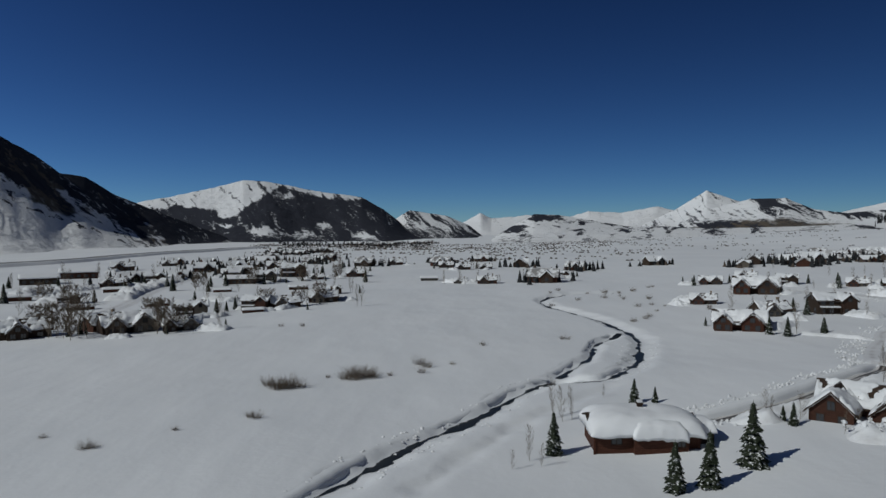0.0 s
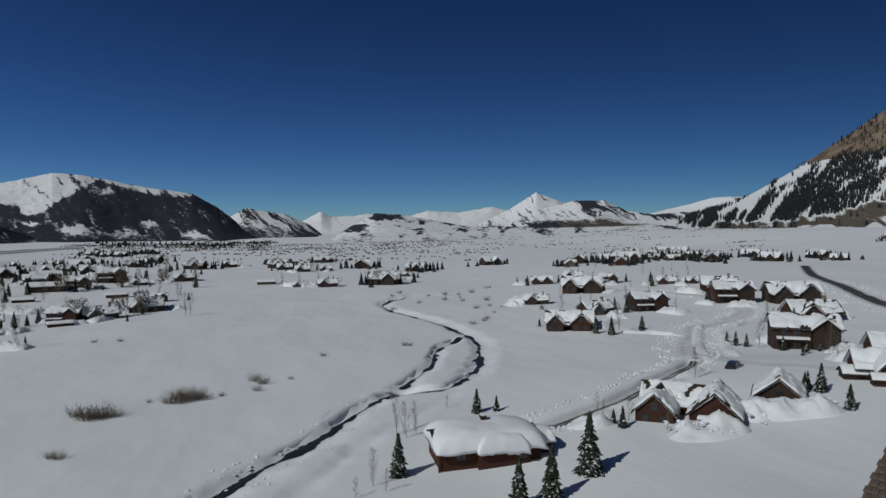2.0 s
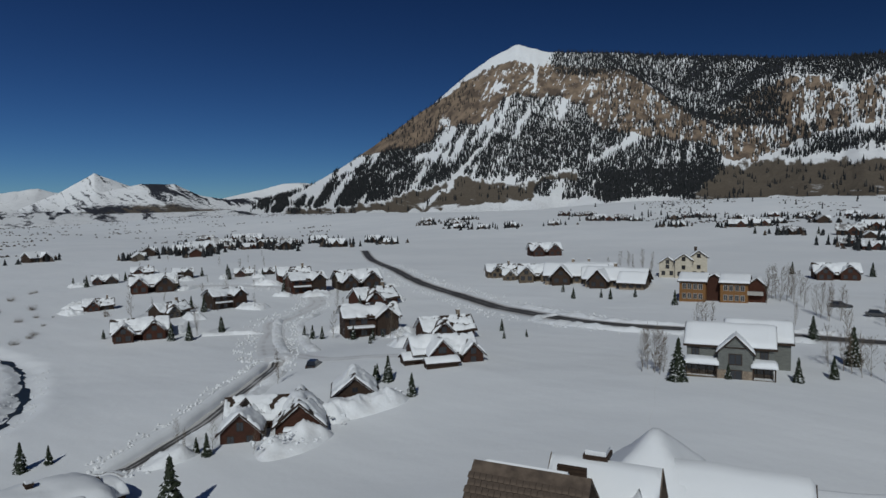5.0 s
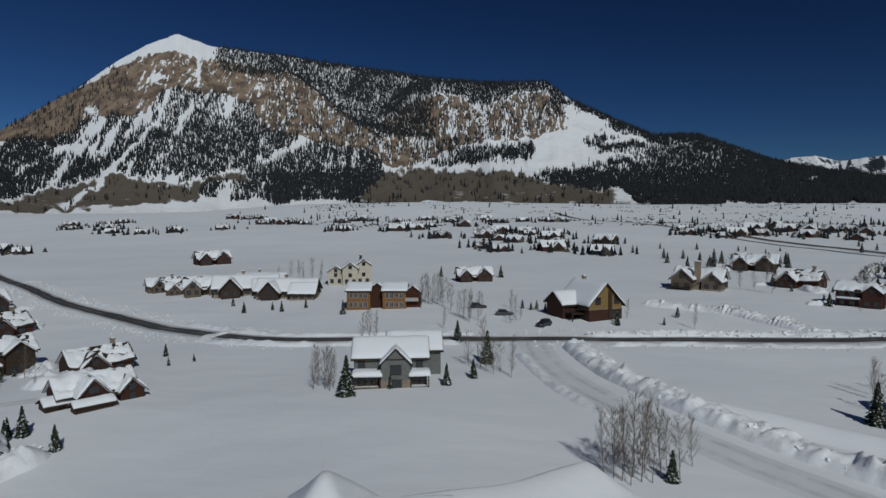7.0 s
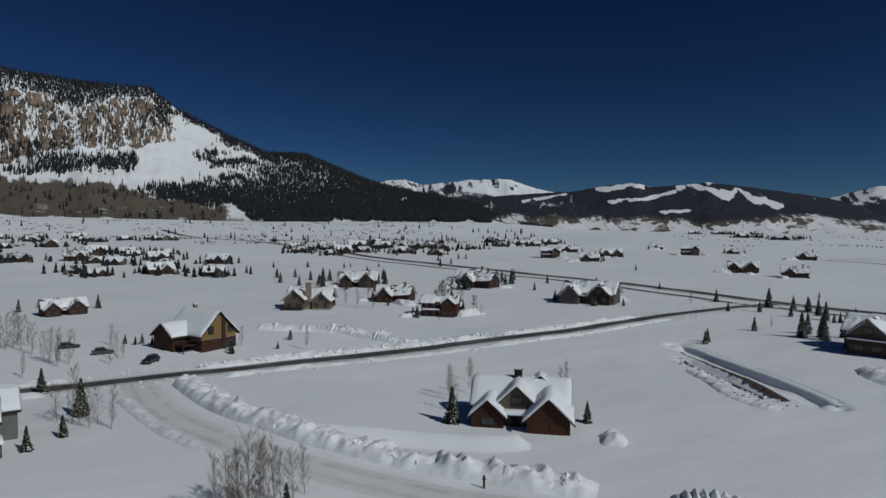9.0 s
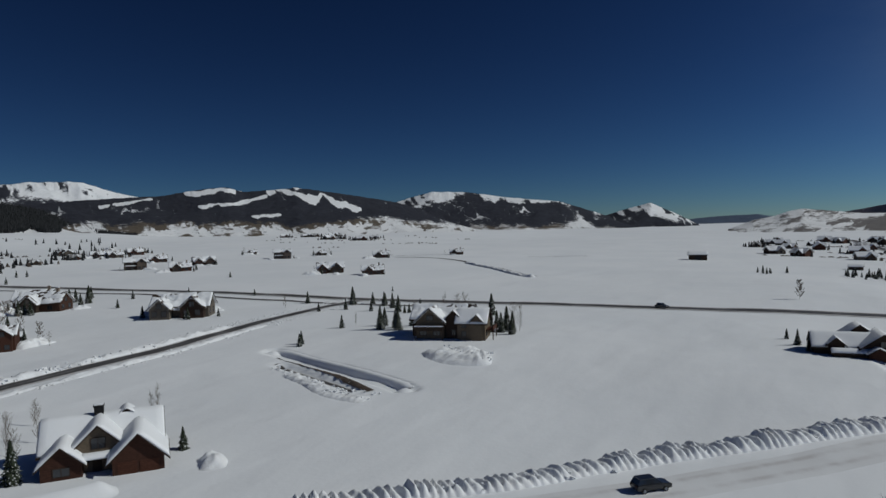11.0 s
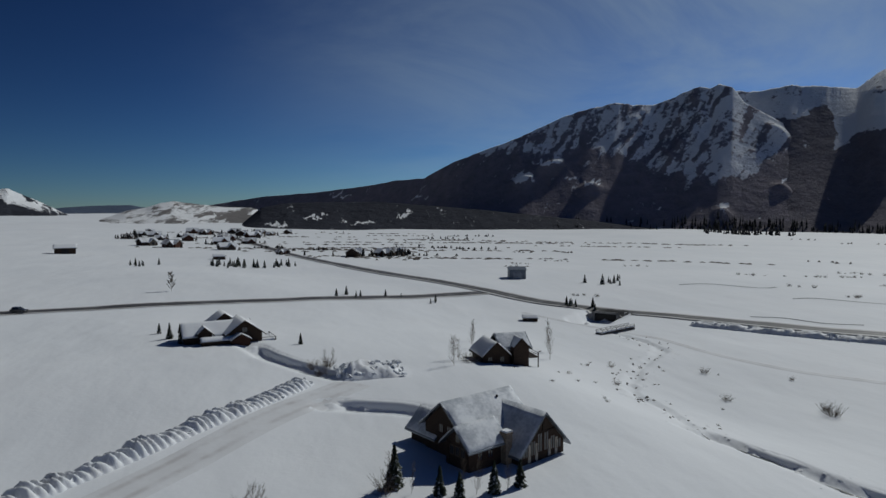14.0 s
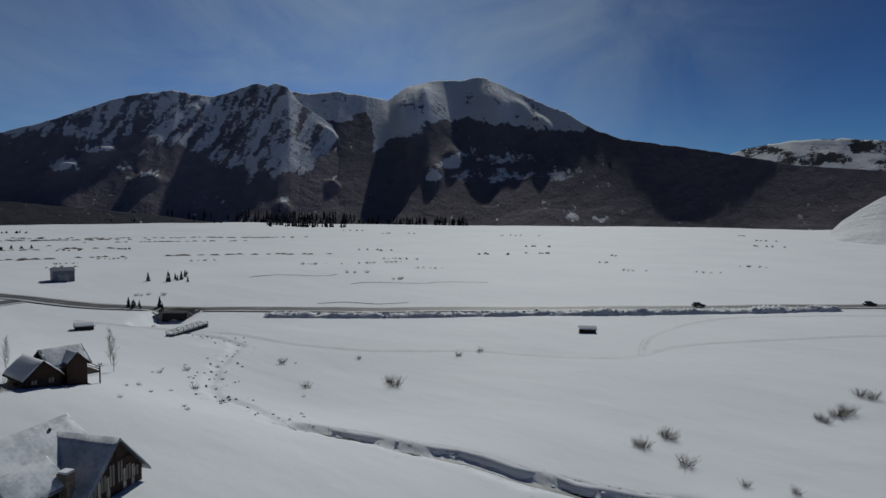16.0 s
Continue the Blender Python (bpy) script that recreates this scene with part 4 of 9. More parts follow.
def big_cover(A, V, S, ridge, E):
    """Tan cliffs under a snow cap, spruces thinning into couloirs below them, bare aspens at the foot."""
    a = A + 0.9 * (fbm(A * 1.1, S * 1.1, 70, 4) - 0.5)
    s = S + 0.8 * (fbm(A * 1.3 + 9, S * 1.3, 75, 4) - 0.5)
    lean = A - 0.5 * (1 - smooth(A, 58, 70)) * (S - 5)
    streak = fbm(lean * 1.5, S * 0.35, 71, 5, 0.6)
    thin = fbm(lean * 6.0, S * 1.9, 76, 4, 0.6)
    fine = fbm(A * 9, S * 9, 73, 3, 0.6)
    rim = E - S
    # cliffs: between a floor and a roof
    floor = line_of(a, [43, 45.5, 47.2, 48.5, 49.3, 52, 53.4, 54.5, 55.3, 57.3, 59.5, 61.3, 63, 66.7, 68.6, 70.6, 72.6, 74.5, 76.9, 78.8, 80.9, 83.9, 85.7, 87.5], [4.8, 5.2, 5.4, 6.0, 6.9, 7.4, 7.4, 9.0, 9.7, 9.3, 9.4, 8.6, 6.6, 5.9, 5.6, 5.4, 3.8, 3.6, 4.6, 5.6, 5.9, 6.0, 6.3, 7.0])
    roof = line_of(a, [43, 49, 53, 53.7, 55.3, 57.4, 58.2, 60, 62, 65, 66.7, 69.6, 72.2, 74, 75.5, 77.2, 79.3, 81.1, 82.5, 84, 85.7, 87.5, 88.6], [5.5, 9.2, 11.8, 12.0, 12.4, 12.2, 12.0, 11.9, 11.8, 11.1, 9.9, 7.7, 7.2, 8.6, 9.4, 9.9, 9.3, 8.6, 9.3, 9.7, 10.0, 9.0, 7.6])
    band = smooth(s, floor - 0.18, floor + 0.18) * (1 - smooth(s, roof - 0.2, roof + 0.35)) * between(A, 40.5, 88.0, 0.7)
    speckled = line_of(A, [44, 51, 54, 58, 62, 70, 88], [0.16, 0.20, 0.42, 0.36, 0.42, 0.52, 0.60])
    rock = band * (1.16 - speckled * (1.5 * smooth(thin, 0.50, 0.60) + 0.55 * smooth(fine, 0.52, 0.62))) + 0.12 * ridge
    rock = rock - 0.75 * spot(a, s, 54.0, 10.2, 0.8, 0.4) - 0.8 * spot(a, s, 49.6, 7.6, 0.6, 0.5) - 0.8 * vein(A, S, [(57.5, 12.4), (57.4, 10.2)], 0.16)
    rock = rock - 0.9 * vein(a, s, [(80.4, 9.8), (80.9, 7.9), (81.6, 5.8)], 0.36) - 0.7 * vein(a, s, [(78.6, 8.6), (78.2, 6.6), (78.6, 5.2)], 0.22) - 0.7 * vein(a, s, [(76.2, 6.4), (75.7, 4.6), (75.2, 3.4)], 0.22) - 0.6 * vein(a, s, [(84.4, 8.4), (84.0, 6.0)], 0.2) - 0.6 * vein(a, s, [(72.0, 7.2), (72.6, 4.6)], 0.22) - 0.5 * vein(A, S, [(61.0, 12.0), (61.2, 10.4)], 0.15)
    rock = np.maximum(rock, 0.5 * spot(a, s, 74.8, 5.0, 1.2, 0.6))
    # spruces under the cliffs
    foot = line_of(a, [36, 43.7, 45.8, 49.1, 51, 53, 56.3, 58, 62, 63, 64.8, 70.5, 72], [0.0, 0.5, 1.2, 2.2, 3.1, 2.5, 1.6, 0.9, 0.7, 0.6, 0.6, 1.3, 3.0])
    below = smooth(s, foot - 0.15, foot + 0.2) * (1 - smooth(s, floor - 0.15, floor + 0.2)) * smooth(A, 32, 36) * (1 - smooth(A, 71, 74))
    wood = below * (0.46 + 0.40 * smooth(streak, 0.36, 0.56)) * (0.70 + 0.30 * smooth(thin, 0.36, 0.54))
    wood = wood * (1 - 0.25 * between(a, 66.5, 79, 1.0) * smooth(s, 3.3, 3.9))
    couloirs = vein(a, s, [(55.2, 9.9), (54.8, 8.2), (53.9, 6.4), (52.7, 5.0), (51.0, 3.4), (49.8, 1.9), (47.6, 0.4)], 0.17) + 0.9 * vein(a, s, [(53.5, 8.8), (53.6, 6.9)], 0.16)
    couloirs = couloirs + 0.9 * vein(a, s, [(56.7, 8.1), (55.4, 6.0)], 0.16) + 0.6 * vein(a, s, [(62.4, 3.9), (64.8, 5.4), (65.8, 5.9)], 0.25) + 0.5 * spot(a, s, 48.5, 4.6, 2.0, 0.3) + 0.6 * spot(a, s, 55.0, 2.7, 1.0, 0.3)
    wood = wood + 0.45 * spot(a, s, 57.6, 5.2, 1.6, 1.6)
    lanes = fbm((A - 0.62 * (S - 5)) * 1.25, (S + 0.9 * A) * 0.16, 84, 4, 0.55)
    wood = wood - (0.24 + 0.30 * smooth(thin, 0.46, 0.56)) * below * smooth(lanes, 0.53, 0.62) * (1 - smooth(A, 60, 66))
    couloirs = couloirs + 0.42 * vein(a, s, [(43.9, 5.2), (41.3, 3.6), (38.3, 1.9), (36.6, 1.0)], 0.36) + 0.35 * vein(a, s, [(50.4, 6.6), (47.6, 4.4), (44.5, 2.4)], 0.22)
    # the flank above the slanting line of trees, and the heads of the buttresses
    slant = line_of(A, [63.3, 64.9, 66.8, 69.6, 72.2, 74], [12.6, 11.3, 10.0, 7.8, 6.4, 6.0])
    flank = smooth(s, slant - 0.1, slant + 0.3) * between(A, 64.0, 76.5, 0.8)
    wood = wood + flank * (0.46 + 0.45 * smooth(streak, 0.42, 0.58)) + 1.0 * vein(A, S, [(63.3, 12.6), (64.9, 11.3), (66.8, 10.0), (69.6, 7.8), (72.2, 6.3)], 0.20)
    wood = wood + 1.1 * vein(a, s, [(72.6, 8.4), (74.1, 9.8), (76.2, 11.2)], 0.55) + 0.6 * vein(a, s, [(69.2, 9.9), (71.5, 11.6)], 0.6)
    heads = smooth(s, roof - 0.1, roof + 0.4) * between(A, 75.8, 87.5, 0.6)
    wood = wood + heads * (0.50 + 0.3 * smooth(thin, 0.45, 0.58)) + 0.80 * smooth(s, 10.9, 11.3) * between(A, 58.9, 64.2, 1.0) + band * (0.30 * smooth(A, 59, 64) * smooth(thin, 0.40, 0.5) + 0.30 * between(A, 43, 53, 1.0) * smooth(fine, 0.50, 0.60))
    wood = wood + 0.8 * (1 - smooth(rim, 0.15, 0.45)) * (between(A, 66, 85, 0.7) + 0.25 * between(A, 44, 52.5, 0.7))
    wood = wood + between(a, 77.0, 88.0, 1.0) * smooth(s, 3.6, 4.0) * (1 - smooth(s, 5.6, 6.4)) * 0.22 * smooth(thin, 0.42, 0.55)
    # dark clumps, the wooded shoulder and the dark woods at the south end
    wood = wood + 1.1 * spot(a, s, 80.0, 4.7, 1.5, 0.55) + 1.1 * spot(a, s, 83.6, 5.0, 1.8, 0.5) + 0.5 * spot(a, s, 77.4, 3.9, 1.6, 0.35)
    wood = wood + 1.0 * smooth(s, 0.6, 1.0) * (1 - smooth(s, 3.0, 3.7)) * between(a, 62.6, 72.2, 0.7)
    shoulder = smooth(s, 2.7, 3.3) * smooth(A, 85.0, 89)
    wood = wood + shoulder * (line_of(A, [86, 90, 93, 97, 102, 112], [0.12, 0.22, 0.30, 0.36, 0.45, 0.6]) + 0.35 * smooth(fbm(A * 1.4, S * 3.0, 77, 4, 0.6), 0.5, 0.62))
    base = line_of(a, [83.5, 86, 88.4, 92.6, 94.2, 97, 101, 105, 112], [2.9, 2.3, 1.9, 1.6, 0.5, 0.1, 0.6, 0.4, 0.5])
    wood = wood + 1.2 * smooth(s, base - 0.1, base + 0.25) * (1 - smooth(s, 2.7, 3.5)) * smooth(a, 83.5, 86.0) * (0.62 + 0.38 * smooth(fbm(A * 2.2, S * 3.2, 85, 4, 0.6), 0.40, 0.52))
    wood = wood + 0.8 * (1 - smooth(rim, 0.2, 0.7)) * smooth(A, 88.0, 89.5)
    clear = spot(a, s, 66.7, 1.4, 1.9, 0.75) + 0.9 * spot(a, s, 89.4, 7.2, 1.6, 0.9) + 0.9 * spot(a, s, 87.4, 5.2, 1.6, 1.2) + 0.5 * spot(a, s, 93.2, 6.0, 1.4, 0.4) + 0.4 * spot(a, s, 91.0, 4.4, 1.6, 0.4) + 0.6 * spot(A, S, 106.7, 2.5, 0.7, 0.3) + 0.5 * spot(a, s, 60.0, 1.5, 1.3, 0.25)
    # bare aspens
    top = line_of(a, [35, 43.7, 45.8, 49.1, 51, 53, 56.3, 57.5, 58.2, 61, 62.6, 69.6, 70.4, 71.8, 74.4, 84.2, 86.2, 90, 93], [0.0, 0.5, 1.2, 2.2, 3.0, 2.5, 2.0, 2.3, 3.0, 3.0, 0.3, 0.3, 1.4, 3.1, 3.5, 3.4, 2.6, 2.0, 1.6])
    hem = line_of(a, [35, 47.9, 51, 56.7, 57.6, 58.4, 62, 63, 70.5, 72.4, 75.9, 81.6, 86.2, 89.7, 93.4], [-0.6, 0.1, 0.4, 0.7, 2.0, 2.5, 2.5, 0.6, 0.5, 0.1, 0.8, 0.6, 0.6, 0.5, 0.3])
    top = top + 0.9 * (fbm(A * 3.2, S * 1.2, 86, 4, 0.6) - 0.5)
    brush = 1.1 * (1 - smooth(s, top - 0.4, top + 0.45)) * smooth(s, hem - 0.2, hem + 0.15) * between(A, 36, 92, 1.0) - 0.42 * smooth(fbm(A * 0.5, S * 2.6, 79, 5, 0.6), 0.54, 0.70) * (1 - 0.7 * smooth(s, 1.4, 2.2))
    brush = np.maximum(brush, 0.7 * between(A, 91, 98, 1.0) * (1 - smooth(s, 0.4, 1.2)) * smooth(s, -0.5, 0.2))
    clear = clear + couloirs
    wood = np.clip(wood - 1.2 * clear - 0.9 * np.clip(brush, 0, 1) * (1 - smooth(A, 86, 90)), 0, 1.3)
    wood = wood + 0.35 * smooth(fbm(A * 2.2, S * 4.5, 82, 4, 0.6), 0.60, 0.66) * np.clip(brush, 0, 1)
    return {"wood": wood, "forest": np.clip(1.3 * (wood - 0.78), 0, 1), "rock": np.clip(rock, 0, 1), "brush": np.clip(brush - clear, 0, 1)}


big, big_grid = mountain(
    "mountain_main", "huge mountain with tan cliffs, a snow cap and dark spruce streaks",
    [(30, -0.2), (31.6, 0.2), (37.6, 1.90), (41.3, 4.01), (45.1, 6.62), (48.9, 9.22), (51.8, 11.55), (54.0, 12.91), (56.0, 13.80), (58.1, 13.09), (63.9, 12.68),
     (70.9, 11.95), (77.2, 11.17), (82.2, 10.81), (86.2, 10.85), (88.5, 9.19), (91.8, 7.61), (95.0, 6.22), (98.4, 6.09), (101.4, 4.91), (104.2, 3.80),
     (107.3, 3.0), (110.6, 2.55), (112.6, 2.1), (114.1, 1.7), (117, 0.6), (119.5, -0.6)], 1500, 2500, 35, big_cover, step=0.06, rows=170, bulge=1.12, spurs=0.17, grain=2.2, seed=21, rough=0.014, size=260)

mountain("mountain_far_southeast", "far ridge with white snowfields above dark woods",
         [(101, 2.9), (103.0, 3.23), (105.2, 3.96), (106.9, 4.11), (108.4, 3.62), (112.7, 4.1), (115.8, 4.15), (118.1, 3.34), (121.4, 2.6), (125, 2.0)],
         3000, 3900, 37, wooded([(100, 2.6), (106, 3.2), (108.4, 3.1), (111, 3.6), (114, 2.7), (117, 2.4), (120, 2.2), (126, 1.8)], 23, 0.6, 0.14, 0.85, 0.8, 0.3, [(113.5, 3.2, 1.2, 0.4, -0.9), (116.5, 2.6, 1.0, 0.3, -0.8), (110.3, 2.6, 0.8, 0.3, -0.8)], 0.3, 0.25, grain=(2.4, 1.4)), step=0.05, rows=60, seed=23, rough=0.03, spurs=0.28)
mountain("hills_dark_southeast", "long low hills with dark woods and open snowy meadows",
         [(107, 0.8), (110.8, 2.3), (116.2, 2.75), (121.7, 3.06), (124.3, 3.55), (126.5, 3.67), (127.8, 3.29), (132.0, 3.61), (136.7, 2.91), (140.5, 2.20), (143.5, 1.29), (147, 0.1), (149.5, -0.5), (152, -1.2)],
         1700, 2700, 39, wooded([(107, 3.4), (124, 3.7), (132, 3.6), (147, 2.6)], 25, 0.5, 0.10, 1.05, 0.7, 1.15,
                [(119, 1.9, 1.4, 0.12, -0.8), (113.5, 1.7, 1.6, 0.14, -0.9)], 0.25, 0.25,
                lanes=[([(123.4, 3.25), (125.5, 3.35), (127.6, 3.5)], 0.26, 1.3), ([(124.2, 2.15), (127.2, 2.35), (129.7, 2.95)], 0.19, 1.3), ([(130.0, 3.35), (133.0, 2.95), (137.8, 1.9)], 0.30, 1.6), ([(128.4, 1.27), (130.7, 1.4)], 0.14, 1.2), ([(117.5, 2.3), (120.6, 2.75)], 0.15, 1.2)],
                hems=[(107, 0.5), (120, 0.6), (127.5, 0.5), (133, 0.1), (136, 0.35), (139.6, 0.65), (145, 0.0), (150, -0.6)]), step=0.05, rows=80, seed=25)
mountain("hills_south", "dark wooded hills with a snowy crest",
         [(138, 1.2), (140.1, 2.11), (143.5, 3.00), (146.4, 2.92), (150.3, 2.32), (154.7, 1.84), (157.9, 0.73), (161.5, -0.6)], 2100, 3000, 40,
         wooded([(138, 1.6), (141, 2.0), (143.5, 2.0), (145.5, 2.5), (147, 2.9), (148.5, 2.2), (151, 1.9), (154.7, 1.8), (158, 0.9), (162, 0)], 27, 0.7, 0.18, 1.0, 0.85, 0.7,
                [(142.6, 1.9, 1.0, 0.3, -0.9), (145.0, 2.2, 0.9, 0.25, -0.6), (151.4, 1.1, 0.8, 0.12, -1.2), (147.6, 0.6, 1.2, 0.2, -0.6), (156.4, 0.0, 0.9, 0.35, -1.2), (153.5, 0.4, 0.8, 0.25, 0.3)], 0.25, 0.25, grain=(2.4, 1.4), hem=0.45), step=0.05, rows=80, seed=27, spurs=0.24)
mountain("mountain_south_peak", "single pointed peak with snow-streaked dark flanks",
         [(156.5, -0.3), (157.9, 0.40), (159.8, 0.96), (162.0, 1.5), (164.2, 0.44), (166.8, -1.0)], 2600, 3100, 40, wooded([(156, 0.4), (160, 0.8), (161.6, 0.9), (162.2, 0.6), (163.5, -0.1), (167, -0.6)], 29, 1.0, 0.24, 0.95, 0.9, 0.3, [(162.3, 0.9, 0.5, 0.5, -0.6), (158.6, 0.1, 0.8, 0.3, -0.7), (160.2, 0.3, 0.5, 0.3, -0.6)], 0.3, 0.25, grain=(2.6, 1.3)), step=0.04, rows=60, seed=29, spurs=0.28)
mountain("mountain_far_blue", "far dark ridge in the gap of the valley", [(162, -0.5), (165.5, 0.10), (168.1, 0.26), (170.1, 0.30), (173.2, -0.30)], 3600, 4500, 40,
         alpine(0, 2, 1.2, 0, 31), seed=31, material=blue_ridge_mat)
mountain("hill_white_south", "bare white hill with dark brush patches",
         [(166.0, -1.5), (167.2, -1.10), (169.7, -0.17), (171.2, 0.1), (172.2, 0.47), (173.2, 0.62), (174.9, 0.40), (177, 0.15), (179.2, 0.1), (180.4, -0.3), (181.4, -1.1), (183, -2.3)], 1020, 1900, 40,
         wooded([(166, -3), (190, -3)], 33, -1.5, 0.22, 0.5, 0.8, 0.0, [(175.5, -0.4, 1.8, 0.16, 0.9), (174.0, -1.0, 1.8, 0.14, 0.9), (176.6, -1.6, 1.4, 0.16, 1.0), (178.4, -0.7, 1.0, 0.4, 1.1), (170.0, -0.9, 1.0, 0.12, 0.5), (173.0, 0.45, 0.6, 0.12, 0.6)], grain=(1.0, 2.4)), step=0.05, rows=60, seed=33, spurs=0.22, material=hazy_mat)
# added slope: darker woods keep its sunlit face as dark as the shaded mountain
mountain("hill_dark_apron", "low dark wooded slope at the foot of the shaded mountain",
         [(176.4, -2.3), (177.8, -1.9), (178.7, -0.95), (179.9, 0.1), (182, 0.5), (186, 0.6), (190, 0.6), (194, 0.3), (198, 0.0), (203, -0.5), (208, -1.0), (214, -1.7), (218, -2.3)], 1000, 1200, 40,
         wooded([(172, 3), (200, 3)], 34, 0.4, 0.3, 1.0, 0.5, 0.0, [(184.5, -0.6, 0.9, 0.13, -1.2), (188.2, -1.2, 1.2, 0.12, -1.0), (181.4, -1.3, 0.8, 0.14, -0.8), (192, -0.4, 0.8, 0.12, -1.0)], grain=(2.4, 1.2)), step=0.06, rows=60, seed=34, spurs=0.1, wander=0.05)
# forest specks above the woods' line also darken its shaded snow
south, south_grid = mountain(
    "mountain_south", "large dark mountain in shade with woods to its foot and snowy gullies",
    [(172, -0.6), (173.9, -0.04), (180.2, 1.02), (184.9, 1.43), (189.0, 2.0), (191.3, 2.45), (193.7, 2.64), (196.2, 4.0), (198.6, 4.9), (201.0, 5.75), (203.5, 6.8), (205.7, 7.75), (207.7, 8.35), (209.9, 8.72),
     (211.7, 8.5), (213.0, 8.46), (214.8, 9.1), (216.4, 9.68), (217.2, 9.45), (217.9, 9.8), (218.9, 9.4), (219.7, 8.3), (221.5, 7.2), (223.0, 6.2), (224.5, 4.6), (226.5, 3.2), (229, 2.4), (234, 1.0)],
    [(172, 2660), (180, 2150), (188, 1640), (194, 1300), (199, 1190), (217, 1180), (236, 1180)], [(172, 2830), (180, 2330), (188, 1850), (194, 1500), (199, 1420), (202, 1430), (205, 1455), (210, 1490), (217, 1540), (222, 1470), (228, 1500), (236, 1540)], 40,
    wooded([(172, 0.2), (190, 2.6), (196, 4.4), (198.3, 4.2), (200, 4.8), (201.8, 5.1), (203.6, 4.1), (205.6, 4.5), (207.5, 5.0), (209.6, 4.6), (211.7, 3.8), (213.8, 2.9), (216, 2.4), (220, 2.4), (222, 3.4), (224, 5.6), (236, 6)], 35, -0.55, 0.42, 1.0, 0.50, 0.1,
           [(186.8, 1.15, 0.9, 0.14, -1.2), (182.5, -0.9, 1.2, 0.2, -0.6), (193.2, 0.9, 1.0, 0.16, -0.7), (202.3, 2.65, 0.9, 0.22, -1.7), (208.0, 2.2, 0.6, 0.16, -1.8), (206.2, 2.45, 0.7, 0.10, -1.1), (204.5, 4.05, 1.1, 0.16, -1.5), (203.0, 6.0, 2.4, 0.35, 0.30), (196, 4.2, 2.0, 0.6, 0.4), (209.0, 5.8, 2.6, 0.7, 0.28), (213.2, 5.2, 1.8, 0.9, 0.32),
            (222.5, 2.0, 0.5, 0.14, -1.2), (225.6, 2.7, 0.9, 0.14, -1.2), (218.3, 0.1, 0.4, 0.4, -1.3), (225.4, 0.3, 1.3, 0.5, -1.2), (225.0, -0.9, 1.5, 0.7, -1.6), (193.5, -0.95, 1.0, 0.12, -1.0), (222.0, 7.0, 1.0, 0.22, -1.0)], 0.35, 0.6, 0.0, (2.2, 0.6)),
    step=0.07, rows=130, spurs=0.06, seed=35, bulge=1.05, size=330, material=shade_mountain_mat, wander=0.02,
    humps=[(202.3, 0.53, 1.1, 0.045, 15), (207.9, 0.37, 0.9, 0.04, 15), (204.5, 0.62, 1.3, 0.045, 15), (214.2, 0.60, 0.4, 0.05, 10), (215.0, 0.67, 0.4, 0.05, 10), (215.9, 0.74, 0.4, 0.05, 10), (216.7, 0.82, 0.4, 0.05, 10), (214.9, 0.88, 0.5, 0.04, 11),
           (216.0, 0.95, 0.5, 0.04, 11), (211.6, 0.91, 0.4, 0.04, 10), (212.2, 0.97, 0.4, 0.04, 10), (222.2, 0.93, 0.9, 0.06, 17), (218.3, 0.16, 0.6, 0.04, 11), (225.5, 0.74, 1.0, 0.07, 15), (222.5, 0.43, 0.6, 0.04, 11)])
